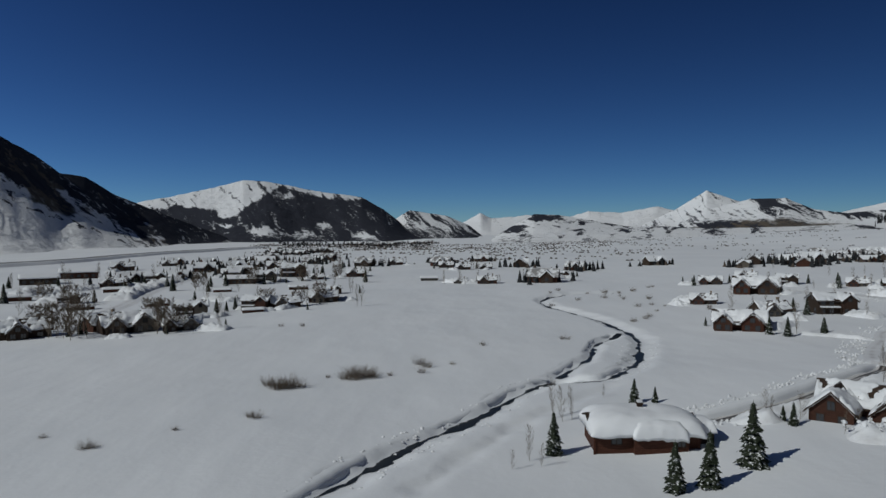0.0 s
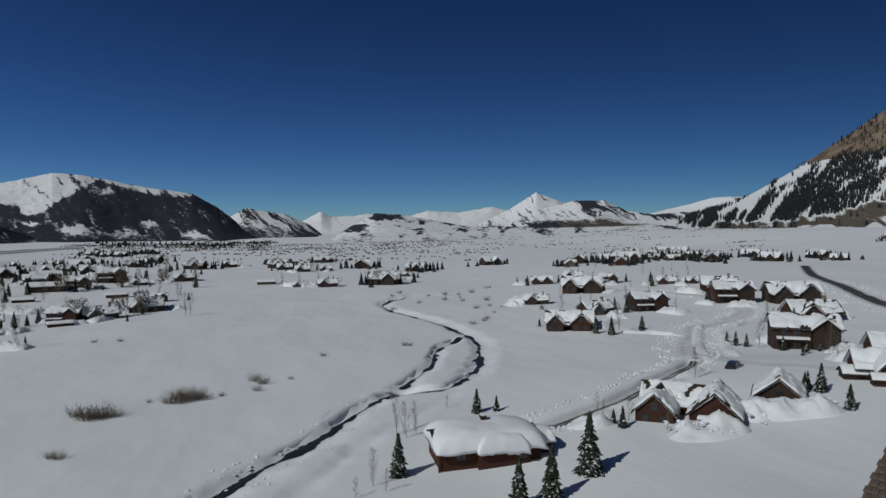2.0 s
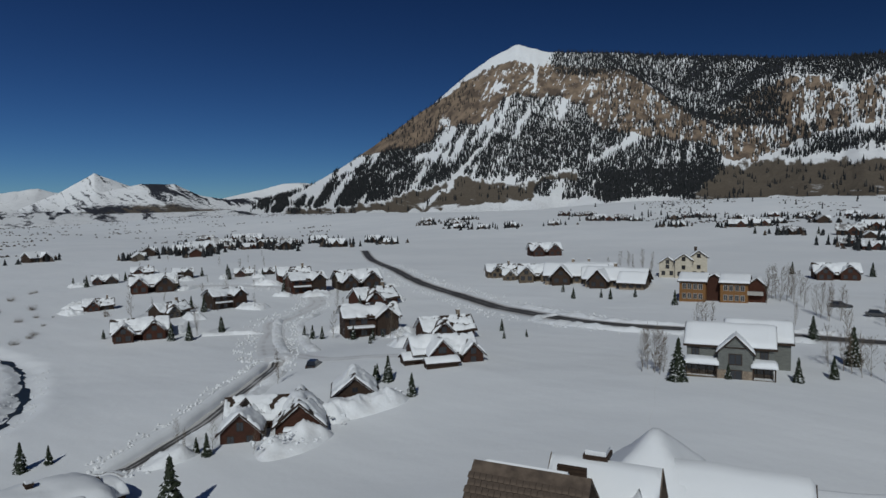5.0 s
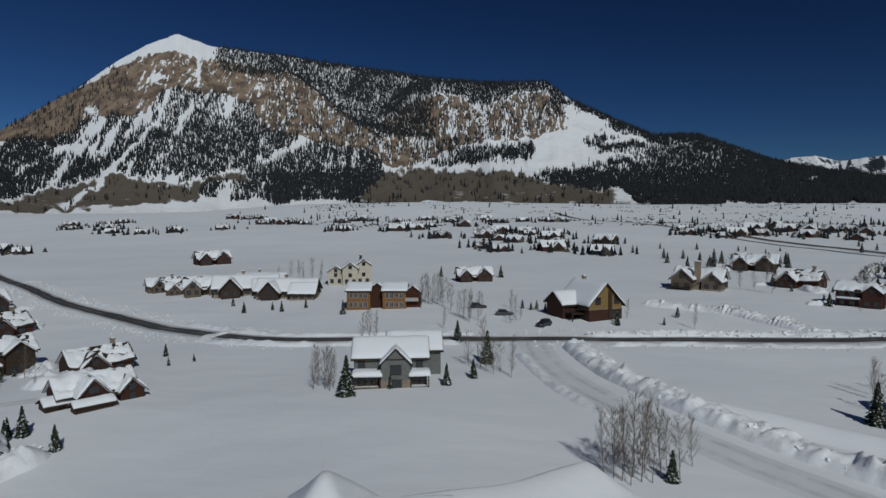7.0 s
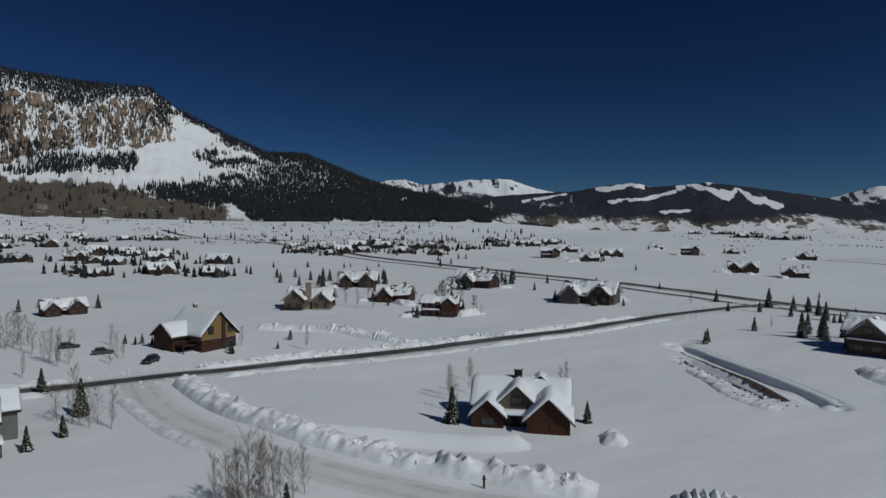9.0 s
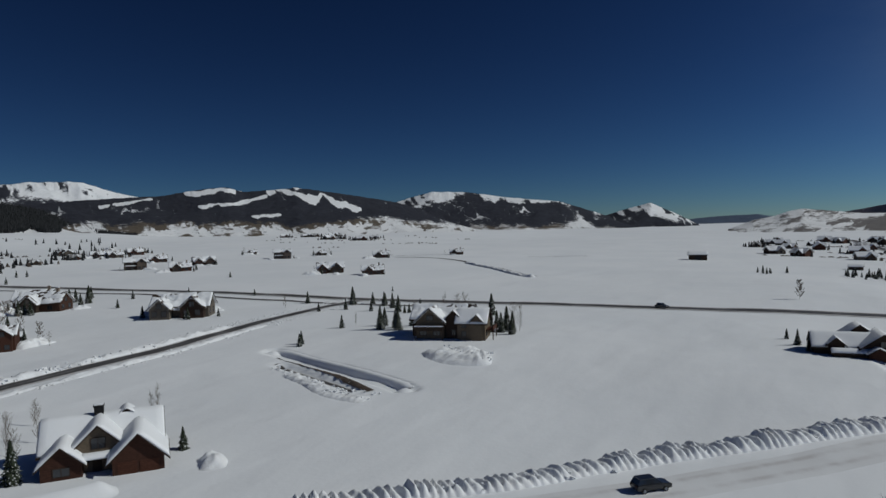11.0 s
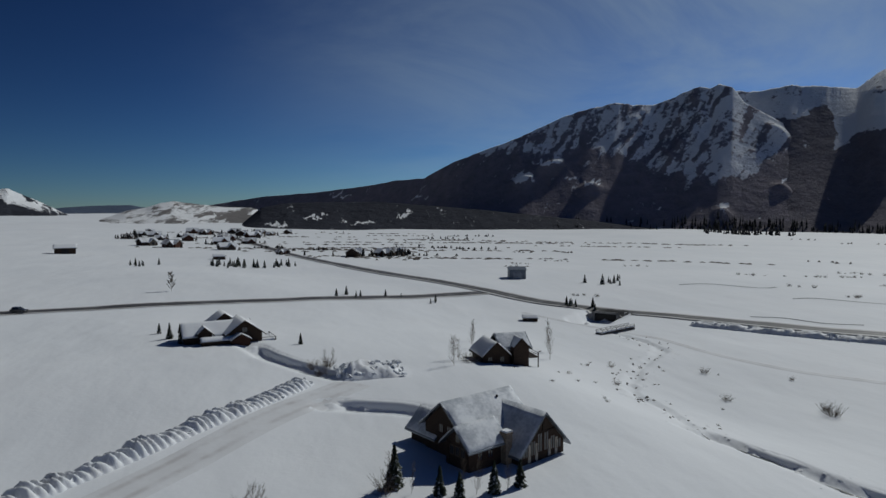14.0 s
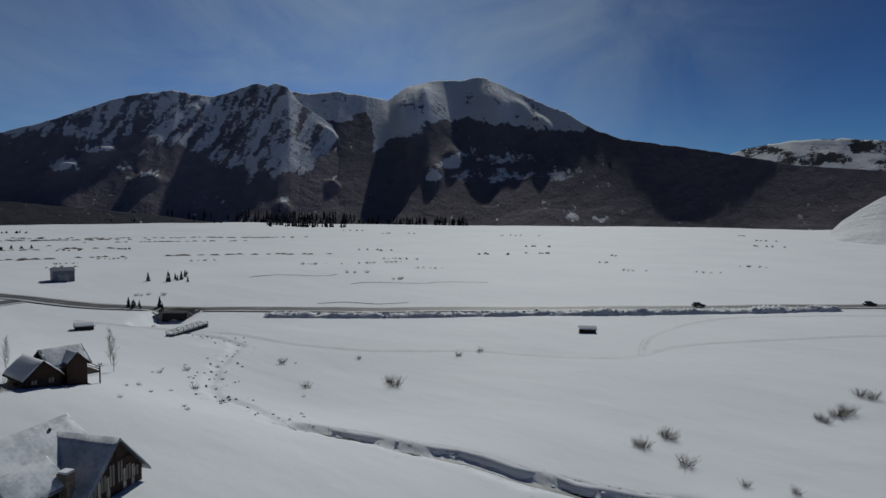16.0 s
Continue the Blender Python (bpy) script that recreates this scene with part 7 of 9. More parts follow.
def shingled_roof_house():
    """The near house seen from above: bare wood shingles on the near slope, drifted snow roofs behind, a dark chimney."""
    h = thing("house", "house roof with bare wood shingles, drifted ridge and dark chimney", "house")
    low, tall, wing = (-1.86, 0, 4.4, 9, -4.7, 4.2, "x"), (0.7, 4.6, 4.4, 5.0, -4.0, 2.7, "x"), (2.2, 11.9, 8, 10, -6.6, 5.0, "y")
    for v, k in ((low, 101), (tall, 102)):
        part("wall", wall_bm(v[0], v[1], v[2], v[3], -14.5, v[4], v[5], v[6]), brown_mat, h)
        part("roof", roof_bm(*v[:4], *v[4:7], 0.7, 0.22, 0.02, k, False), shingle_mat, h)
    part("wall", fresh((wing[0] - 3.8, wing[0] + 3.8, wing[1] - 4.6, wing[1] + 4.6, -14.5, wing[4])), brown_mat, h)
    part("snow_cover", roof_bm(*tall[:4], *tall[4:7], 0.7, 0.5, 0.25, 104, True, 0.1), roof_snow_mat, h, "smooth snow blanket")
    part("snow_cover", hip_snow(wing[0], wing[1], 9.4, 11.5, wing[4] + 0.3, wing[5], 105), roof_snow_mat, h, "deep drifted snow ridge")
    body(h, (6.6, 10.6, 7, 7, -6.4, 3.2, "x"), brown_mat, base=-14.5, over=0.7, snow=0.8, seed=106)
    part("ridge_snow", roof_bm(low[0] - 0.4, low[1] + 0.35, low[2] - 1.2, 1.0, low[4] + low[5] - 0.42, 0.42, "x", 0.5, 0.3, 0.22, 107), roof_snow_mat, h)
    body(h, (2.6, -0.6, 3.6, 7.0, -5.4, 3.4, "y"), brown_mat, base=-14.5, over=0.5, snow=0.7, seed=108, roof=shingle_mat)
    for x, y, z, w in ((-0.7, 3.2, -1.55, 1.5), (4.6, 9.4, -4.35, 1.8)):
        part("vent", fresh((x - w / 2, x + w / 2, y - 0.12, y + 0.12, z - 0.3, z + 0.42)), brown_mat, h, "dark board vent melting out of the snow")
    chimney(h, 0.2, 5.1, -6.0, -0.9, 1.1, brown_mat)
    shingle = shared(("shingle",), lambda: fresh((-0.145, 0.145, -0.17, 0.17, 0, 0.03)), shingle_mat)
    slope = math.atan2(low[5], low[3] / 2)
    rng = random.Random(5)
    for r in range(15):
        for c in range(19):
            y = low[1] - 0.62 - r * 0.26
            x = low[0] - 2.80 + (c + 0.5 * (r % 2)) * 0.31
            z = low[4] + low[5] - (low[1] - y) * math.tan(slope) + 0.27 + rng.uniform(0, 0.02)
            part("shingle", shingle, shingle_mat, h, m=pose(x, y, z, math.degrees(slope) - 4, 0, rng.uniform(-1.5, 1.5)))
    bm = bmesh.new()
    for r in range(15, 24):
        for c in range(19):
            y = low[1] - 0.62 - r * 0.26
            x = low[0] - 2.80 + (c + 0.5 * (r % 2)) * 0.31
            z = low[4] + low[5] - (low[1] - y) * math.tan(slope) + 0.27
            q = pose(x, y, z, math.degrees(slope) - 4, 0, rng.uniform(-1.5, 1.5))
            for v in box(bm, -0.145, 0.145, -0.17, 0.17, 0, 0.03):
                v.co = q @ v.co
    tagged(part("lower_shingles", bm, shingle_mat, h), kind="stuff")
    h.matrix_basis = pose(28.65, 22.8, 21.0, 0, 0, 285)
    return h


shingled_roof_house()


# ---- houses of the village, built once a kind and set down again ----
def cottage(wall=None, label="brown timber house with a snow-laden gable roof"):
    wall = wall or cabin_mat
    h = thing("house", label, "house", "village houses")
    v, p = (0, 1.0, 12.5, 7.5, 3.0, 2.8, "x"), (-2.2, -2.6, 5.2, 4, 2.9, 2.5, "y")
    body(h, v, wall, over=0.6, snow=0.5, seed=111, broken=0.45)
    body(h, p, wall, over=0.6, snow=0.45, seed=112, broken=0.45)
    gable_windows(h, p, "front", True, True)
    gable_windows(h, v, "right", True, True)
    window(h, 3.4, -2.75, 1.6, 1.4, 1.2)
    chimney(h, 3.6, 1.6, 4.5, 7.2, 0.8)
    return h


def tall_house(wall=None, label="two-storey dark timber house with low snowy roof"):
    wall = wall or cabin_mat
    h = thing("house", label, "house", "village houses")
    v, w = (0, 0.5, 12, 8, 5.0, 2.0, "x"), (3.2, -3.2, 4.6, 3.5, 4.8, 1.9, "y")
    body(h, v, wall, over=0.7, snow=0.5, seed=113, broken=0.55)
    body(h, w, wall, over=0.5, snow=0.4, seed=114)
    for x in (-4.4, -1.8):
        window(h, x, -3.5, 4.0, 1.3, 1.2)
        window(h, x, -3.5, 1.5, 1.3, 1.2)
    gable_windows(h, w, "front", True, True)
    gable_windows(h, v, "left", True, True)
    part("porch", fresh((-5.6, 0.4, -5.2, -3.5, 2.5, 2.75), (-5.6, -5.4, -5.2, -5.0, -1, 2.5), (0.2, 0.4, -5.2, -5.0, -1, 2.5)), trim_mat, h)
    part("porch_snow", fresh((-5.5, 0.3, -5.1, -3.5, 2.75, 3.15)), roof_snow_mat, h)
    return h


def gabled_lodge(wall=None, label="long brown house with two front gables under thick snow"):
    wall = wall or cabin_mat
    h = thing("house", label, "house", "village houses")
    v, a, b = (0, 2.0, 14, 7.5, 3.2, 2.7, "x"), (-4.2, -2.2, 4.8, 5, 3.0, 2.3, "y"), (3.4, -1.6, 5.6, 4, 3.1, 2.6, "y")
    for k, q in enumerate((v, a, b)):
        body(h, q, wall, over=0.6, snow=0.5, seed=115 + k, broken=0.45)
    gable_windows(h, a, "front", True, True)
    gable_windows(h, b, "front", True, True)
    gable_windows(h, v, "right", True, True)
    part("porch", fresh((-1.6, 0.4, -3.6, -1.7, 2.2, 2.4)), trim_mat, h)
    part("porch_snow", fresh((-1.5, 0.3, -3.5, -1.8, 2.4, 2.8)), roof_snow_mat, h)
    return h


def long_house():
    h = thing("house", "long low building with a wide snow-covered roof", "building", "village houses")
    v = (0, 0, 16, 8, 3.2, 1.6, "x")
    body(h, v, cabin_mat, over=0.6, snow=0.5, seed=118)
    for x in (-6, -3, 0, 3, 6):
        window(h, x, -4.0, 1.7, 1.4, 1.2)
    return h


def barn():
    h = thing("barn", "dark open-fronted barn alone on the snowfield", "barn", "far barns")
    body(h, (0, 0, 12, 9, 4.0, 2.0, "x"), brown_mat, over=0.7, snow=0.4, seed=119)
    part("barn_door", fresh((-2, 2, -4.6, -4.48, -0.5, 3.4)), black_mat, h)
    return h


def set_down(make, width, rows):
    first = None
    for x, y, turn, wide in rows:
        s = min(1.4, max(0.34, 0.88 * wide / width))
        first = settle(make(), x, y, turn, s, 0.5) if first is None else (again(first, x, y, turn, s, 0.5), first)[1]
    return first


COTTAGES = [
    (107.7, 97.0, 330, 12.9), (142.9, 155.7, 345, 15.4), (95.7, 191.5, 10, 11.6), (87.9, 222.2, 338, 9.9), (164.7, 225.4, 333, 15), (162.3, 257.3, 327, 9.4), (172.4, 251.8, 335, 8),
    (140.3, 304.8, 335, 10.9), (244.1, -62.8, 234, 16.2), (276.4, -111.5, 217, 18.9), (295.9, -117.2, 227, 18), (266.6, -292.2, 222, 15.3),
    (558.8, -434.1, 232, 12.8), (410.2, -257.0, 237, 16.2), (534.9, -316.0, 239, 17), (614.8, -321.5, 242, 16.0), (643.0, -357.1, 250, 17.2), (625.2, -310.9, 243, 15.9)]
COTTAGES_WEST = [
    (475.2, -451.6, 226, 13.3), (384.4, -436.9, 221, 17.0), (350.4, -505.1, 214, 14.8), (-44.0, 240.9, 10, 12.4), (-106.8, 167.6, 38, 13.0), (-221.9, 456.2, 26, 17), (-162.9, 324.4, 27, 13.9),
    (-54.1, 224.8, 24, 11.6), (8.7, 329.7, 358, 8), (21.9, 327.8, 356, 11.2), (55.3, 356.6, 351, 13.8), (29.6, 455.0, 356, 10.1), (-70.6, 366.3, 11, 9.4), (-51.5, 388.8, 8, 13.3), (-126.3, 392.9, 18, 13.5),
    (-116.8, 462.0, 14, 15.8), (-37.2, 514.1, 4, 13.2), (2.3, 472.5, 0, 12.2), (13.8, 450.7, 358, 11.6), (-215.2, 517.5, 23, 13.3), (-92.5, 180, 60, 12)]
TALL = [
    (109.1, 122.2, 328, 15.0), (115.1, 194.5, 355, 12.8), (149.9, 198.6, 340, 14.8), (143.6, 274.4, 332, 9.6), (204.0, -67.2, 240, 13.7), (467.6, -396.4, 229, 18),
    (467.7, -257.3, 241, 18), (-79.4, 207.4, 21, 11.0), (-62.9, 221.9, 356, 10.5), (-143.2, 251.3, 30, 9.1), (-153.5, 350.7, 24, 12.0), (67.9, 373.2, 350, 8), (-93.6, 346.3, 15, 13.4), (-88.8, 391.2, 13, 16.8),
    (-46.1, 275.6, 9, 8)]
LODGES = [
    (74.5, 165.2, 335, 13.9), (118.1, 248.2, 334, 17.9), (167.3, 189.9, 338, 18.5), (117.5, 288.9, 338, 11), 
    (300.1, -61.9, 247, 19.0), (208.7, -127, 222, 21.5), (299.8, -289.8, 225, 18.5), (460.5, -310.4, 245, 18.9), (-83.4, 174.0, 40, 15), (-70, 176, 20, 11)]
set_down(cottage, 13.0, COTTAGES)
set_down(cottage, 13.0, COTTAGES_WEST)
set_down(tall_house, 12.5, TALL)
set_down(gabled_lodge, 14.0, LODGES)
def broad_lodge():
    """A long lodge under broad unbroken snow roofs, with a gabled entry and dark eaves."""
    h = thing("house", "long tan lodge under broad unbroken snow roofs", "house", "village houses")
    main, wing, entry = (0, 1, 20, 10, 3.2, 3.4, "x"), (7.0, -4.4, 8, 7, 3.0, 2.8, "x"), (-4.5, -4.2, 6.0, 6, 3.2, 3.2, "y")
    for k, (v, wall) in enumerate(((main, tan_mat), (wing, tan_mat), (entry, brown_mat))):
        body(h, v, wall, over=0.9, snow=0.6, seed=151 + k, stone=1.0 if wall is tan_mat else 0.0)
    gable_windows(h, entry, "front", True, True, 1.4)
    for x in (4.6, 7.0, 9.4):
        window(h, x, -7.9, 1.8, 1.3, 1.4)
    for x in (-9.0, 0.5):
        window(h, x, -4.0, 1.8, 1.2, 1.3)
    chimney(h, -1.0, 2.0, 5.5, 8.2, 1.0)
    return h


def chimney_house():
    """A tan timber house with crossed gables round a tall stone chimney."""
    h = thing("house", "tan timber house with snowy gables and tall stone chimney", "house")
    main, front, side = (0, 2, 14, 8, 3.6, 3.0, "x"), (-3.6, -2.4, 6.4, 6, 3.8, 2.8, "y"), (4.6, -1.6, 5.6, 5, 3.4, 2.4, "y")
    for k, v in enumerate((main, front, side)):
        body(h, v, tan_mat if k else brown_mat, over=0.7, snow=0.55, seed=161 + k, broken=0.3, stone=1.0)
    chimney(h, 0.3, -2.6, -1.5, 9.0, 1.6)
    gable_windows(h, front, "front", True, True, 1.3)
    gable_windows(h, side, "front", True, True, 1.1)
    part("deck", fresh((-7.4, -0.6, -7.2, -5.4, 1.0, 1.2), (-7.4, -7.2, -7.2, -7.0, -1.5, 2.1), (-0.8, -0.6, -7.2, -7.0, -1.5, 2.1), (-7.4, -0.6, -7.2, -7.1, 2.0, 2.1)), brown_mat, h)
    return settle(h, 236.0, -29.5, 246, 1.1, 0.5)


chimney_house()
TAN = "tan and stone lodge house with broad white roofs"
set_down(lambda: cottage(tan_mat, TAN), 13.0, [(212.0, 157.0, 315, 13.2), (206, 146, 300, 11), ])
set_down(lambda: gabled_lodge(tan_mat, TAN), 14.0, [(218.6, 149.8, 303, 12.5), (204.3, 134.6, 300, 16.7)])
set_down(broad_lodge, 21.0, [(203.5, 119.5, 296, 24), (197.5, 101.5, 280, 22), (217, 121, 292, 20)])
set_down(lambda: gabled_lodge(red_mat, "red-brown house with several snowy gables on a rise"), 14.0, [(321.6, 204.2, 317, 20), (245.8, 48.6, 290, 14.8)])
set_down(long_house, 16.5, [(-212.6, 384.0, 29, 23), (-103.6, 335.6, 17, 17.8), (-211.3, 344.2, 32, 21), (-7.4, 352.4, 1, 10.9), (214.9, -74.6, 249, 11)])
set_down(barn, 12.5, [(137.3, -524.6, 194, 15.8), (-87.4, -213.0, 157, 6.0), (30, -470, 180, 9), (-178.1, -92.3, 120, 5.5)])


def make_far_roof(name):
    """Snow on far roofs, blown thin on some."""
    m = Nodes(name)
    worn = m.math("MULTIPLY", m.step(m.random(), 0.35, 0.95), m.step(m.noise(0.5, 5, None, False), 0.35, 0.6))
    return m.done(m.mix(worn, SNOW, (0.20, 0.19, 0.185)), 0.8, 0, 0.2)


far_roof_mat = make_far_roof("far_roof_snow")


def far_house():
    h = thing("house", "small far-off house with a snow-covered roof", "house", "far houses")
    v, p = (0, 0, 12, 8, 3.4, 2.6, "x"), (2, -2.6, 5, 5, 3.2, 2.3, "y")
    part("wall", wall_bm(*v[:4], -3, *v[4:]), cabin_mat, h)
    part("wing", wall_bm(*p[:4], -3, *p[4:]), cabin_mat, h)
    part("roof", roof_bm(*v[:4], *v[4:], 0.7, 0.5, 0.02, 1, False), far_roof_mat, h)
    part("wing_roof", roof_bm(*p[:4], *p[4:], 0.6, 0.5, 0.02, 1, False), far_roof_mat, h)
    window(h, -3, -4, 1.8, 1.6, 1.3)
    window(h, 2, -5.1, 2.0, 1.4, 1.4)
    return h


def polar(az, r):
    return math.sin(radians(az)) * r, math.cos(radians(az)) * r


# bearing from, to, distance from, to, how many
FAR_HOUSES = [(28, 41, 430, 640, 26), (48, 57, 640, 860, 9), (60, 72, 760, 1100, 22), (73, 90, 560, 1000, 26), (84, 104, 400, 640, 26), (100, 112, 380, 700, 16), (104, 111, 600, 660, 9), (116, 136, 600, 900, 8),
              (345, 354, 430, 900, 26), (345, 359, 1050, 1600, 22), (132, 155, 760, 1200, 14), (326, 345, 330, 600, 16), (26, 34, 420, 780, 12), (0, 16, 380, 560, 5), (172, 186, 520, 900, 44)]
rng = random.Random(11)
first = None
taken = []
for a0, a1, r0, r1, count in FAR_HOUSES:
    groups = [polar(rng.uniform(a0, a1), math.sqrt(rng.uniform(r0 ** 2, r1 ** 2))) for _ in range(max(2, count // 6))]
    for made in range(count):
        gx, gy = groups[made % len(groups)]
        x, y = gx + rng.gauss(0, 30), gy + rng.gauss(0, 30)
        az = math.degrees(math.atan2(x, y))
        if any((x - p) ** 2 + (y - q) ** 2 < 18 ** 2 for p, q in taken):
            continue
        taken.append((x, y))
        s, turn = rng.uniform(0.75, 1.25), -az + rng.choice((0, 0, 25, -30, 90)) + rng.uniform(-10, 10)
        if first is None:
            first = settle(far_house(), x, y, turn, s, 0.6)
        else:
            again(first, x, y, turn, s, 0.6)


def yard_heap(seed):
    """A rough heap of shovelled snow, 6 m long."""
    n = 22
    u, v = np.meshgrid(np.linspace(-1, 1, n), np.linspace(-1, 1, n))
    lump = fbm(u * 3 + seed, v * 2, seed, 5, 0.62)
    Z = np.clip(1 - u ** 2, 0, 1) ** 0.6 * np.clip(1 - v ** 2, 0, 1) ** 0.6 * (0.5 + 2.4 * lump ** 1.3) - 0.25
    return tagged(sheet("snow_mound", u * 4.2, v * 2.4, Z, bank_mat), "rough mound of shovelled snow beside a house", "snow mound", "yard snow mounds")


rng = random.Random(29)
HEAPS = [yard_heap(k) for k in (3, 8, 14)]
free = list(HEAPS)
for x, y, turn, wide in COTTAGES + TALL + LODGES + COTTAGES_WEST:
    for _ in range(2):
        a = radians(rng.uniform(0, 360))
        d = 0.62 * wide + rng.uniform(0, 3)
        spin, size = rng.uniform(0, 360), rng.uniform(0.7, 1.5)
        if free:
            settle(free.pop(), x + math.cos(a) * d, y + math.sin(a) * d, spin, size, 0.0)
        else:
            again(rng.choice(HEAPS), x + math.cos(a) * d, y + math.sin(a) * d, spin, size, 0.0)


def sheet_metal_shed():
    h = thing("shed", "blue-grey sheet metal shed with bare roof", "shed")
    part("wall", wall_bm(0, 0, 8.5, 9, -1.5, 5.2, 1.2, "x"), steel_mat, h)
    part("roof", roof_bm(0, 0, 8.5, 9, 5.2, 1.2, "x", 0.3, 0.18, 0.02, 1, False), steel_mat, h)
    part("shed_door", fresh((-2.2, 2.2, -4.6, -4.5, -0.6, 3.6)), metal_roof_mat, h)
    return settle(h, -126, -322, 165, 1.0, 0.5)


sheet_metal_shed()


def carport_row():
    """Low dark sheds and a wagon-like hut at the near edge of the village."""
    h = thing("shed", "low brown shed half buried at the village edge", "shed", "village sheds")
    part("wall", wall_bm(0, 0, 9, 4, -1.5, 1.9, 0.5, "x"), log_mat, h)
    part("snow_cover", roof_bm(0, 0, 9, 4, 1.9, 0.5, "x", 0.4, 0.5, 0.05, 131), roof_snow_mat, h)
    door(h, 2.0, -2.0, -0.4)
    return h


set_down(carport_row, 9.5, [(-112.5, 163.5, 38, 11), (-118, 171, 40, 9), (-62, 214, 20, 8), (-128, 232, 30, 10), (-150, 300, 25, 11), (-104, 240, 15, 9), (-170, 262, 30, 12), (-66, 300, 10, 10), (-98, 292, 12, 9)])


# ---- trees and shrubs ----
def spruce(seed):
    """A young spruce, 5 m tall: tapered trunk, drooping boughs in whorls."""
    rng = random.Random(seed)
    t = thing("spruce", "dark spruce dusted with snow standing in deep snow", "tree", "spruces")
    bm = bmesh.new()
    tube(bm, (0, 0, -0.6), (0, 0, 4.7), 0.11, 0.02, 6)
    part("trunk", bm, bark_mat, t)
    bm = bmesh.new()
    z, k = 0.25, 0
    while z < 4.9:
        f = 1 - z / 5.0
        reach = 1.26 * f ** 0.85 * (0.9 + 0.25 * rng.random()) + 0.06
        count = max(6, int(14 * f + 5))
        for b in range(count):
            a = 2 * math.pi * (b + rng.random() * 0.7) / count + k
            r = reach * rng.uniform(0.5, 1.18)
            d, s = Vector((math.cos(a), math.sin(a), 0)), Vector((-math.sin(a), math.cos(a), 0))
            wide = 0.17 + 0.26 * r
            root = Vector((0, 0, z + 0.12))
            mid = d * r * 0.55 + Vector((0, 0, z + 0.10 - 0.05 * r))
            tip = d * r + Vector((0, 0, z - 0.24 * r + rng.uniform(-0.05, 0.08)))
            v = [bm.verts.new(p) for p in (root, mid + s * wide - Vector((0, 0, 0.13)), tip, mid - s * wide - Vector((0, 0, 0.13)), mid + Vector((0, 0, 0.05)), mid - Vector((0, 0, 0.22)))]
            for f3 in ((0, 4, 1), (1, 4, 2), (2, 4, 3), (3, 4, 0), (0, 1, 5), (1, 2, 5), (2, 3, 5), (3, 0, 5)):
                bm.faces.new([v[q] for q in f3])
        z += 0.17 + 0.09 * f
        k += 1.3
    tube(bm, (0, 0, 4.5), (0, 0, 5.1), 0.09, 0.01, 4)
    part("crown", bm, needle_mat, t)
    return t


def bare_tree(seed, spreading=0.5, label="bare leafless aspen with pale trunk and fine twigs", twigs=5, thick=0.009, group="bare trees"):
    """A leafless tree, 7 m tall: trunk, limbs, twigs."""
    rng = random.Random(seed)
    t = thing("bare_tree", label, "tree", group)
    trunk, crown = bmesh.new(), bmesh.new()
    p, r, heads = Vector((0, 0, -0.5)), 0.066, []
    for k in range(7):
        q = p + Vector((rng.uniform(-0.13, 0.13), rng.uniform(-0.13, 0.13), 1.05))
        tube(trunk, p, q, r, r * 0.82, 6)
        p, r = q, r * 0.82
        if k >= 1:
            for _ in range(5):
                a = rng.uniform(0, 2 * math.pi)
                heads.append((p - Vector((0, 0, rng.uniform(0, 0.9))), Vector((math.cos(a) * spreading, math.sin(a) * spreading, 1)).normalized(), rng.uniform(1.2, 2.5) * (1.15 - k * 0.1), r * 0.5))
    for base, way, length, rad in heads:
        a, w = base, way
        for k in range(3):
            b = a + w * length / 3
            tube(crown, a, b, 0.7 * rad * (1 - k * 0.28), rad * (0.75 - k * 0.28), 3)
            for _ in range(twigs):
                side = Vector((rng.uniform(-1, 1), rng.uniform(-1, 1), rng.uniform(0.3, 1.3))).normalized()
                c = b + (w * 0.5 + side * 0.6) * rng.uniform(0.35, 0.8)
                tube(crown, b, c, thick, thick * 0.5, 3)
            a, w = b, (w + Vector((rng.uniform(-0.25, 0.25), rng.uniform(-0.25, 0.25), 0.2))).normalized()
    part("trunk", trunk, aspen_mat, t)
    part("crown", crown, twig_mat, t, "tangle of fine brown twigs")
    return t


def willow(seed):
    """A leafless willow shrub, 2.5 m: stems fanning from the snow."""
    rng = random.Random(seed)
    t = thing("shrub", "leafless brown willow shrub sticking out of the snow", "shrub", "willow shrubs")
    for name, lean, count in (("inner_clump", 0.5, 26), ("outer_clump", 1.2, 34)):
        bm = bmesh.new()
        for _ in range(count):
            a, o = rng.uniform(0, 2 * math.pi), rng.uniform(0, 0.7)
            p = Vector((math.cos(a) * o, math.sin(a) * o, -0.3))
            w = Vector((math.cos(a) * lean * rng.random(), math.sin(a) * lean * rng.random(), 1)).normalized()
            h = rng.uniform(1.2, 2.6)
            for k in range(3):
                q = p + w * h / 3
                tube(bm, p, q, 0.022 - 0.005 * k, 0.017 - 0.005 * k, 3)
                if k:
                    tube(bm, p, p + (w + Vector((rng.uniform(-0.7, 0.7), rng.uniform(-0.7, 0.7), 0.2))).normalized() * 0.7, 0.012, 0.005, 3)
                p, w = q, (w + Vector((math.cos(a) * 0.16, math.sin(a) * 0.16, 0))).normalized()
        part(name, bm, twig_mat, t)
    return t


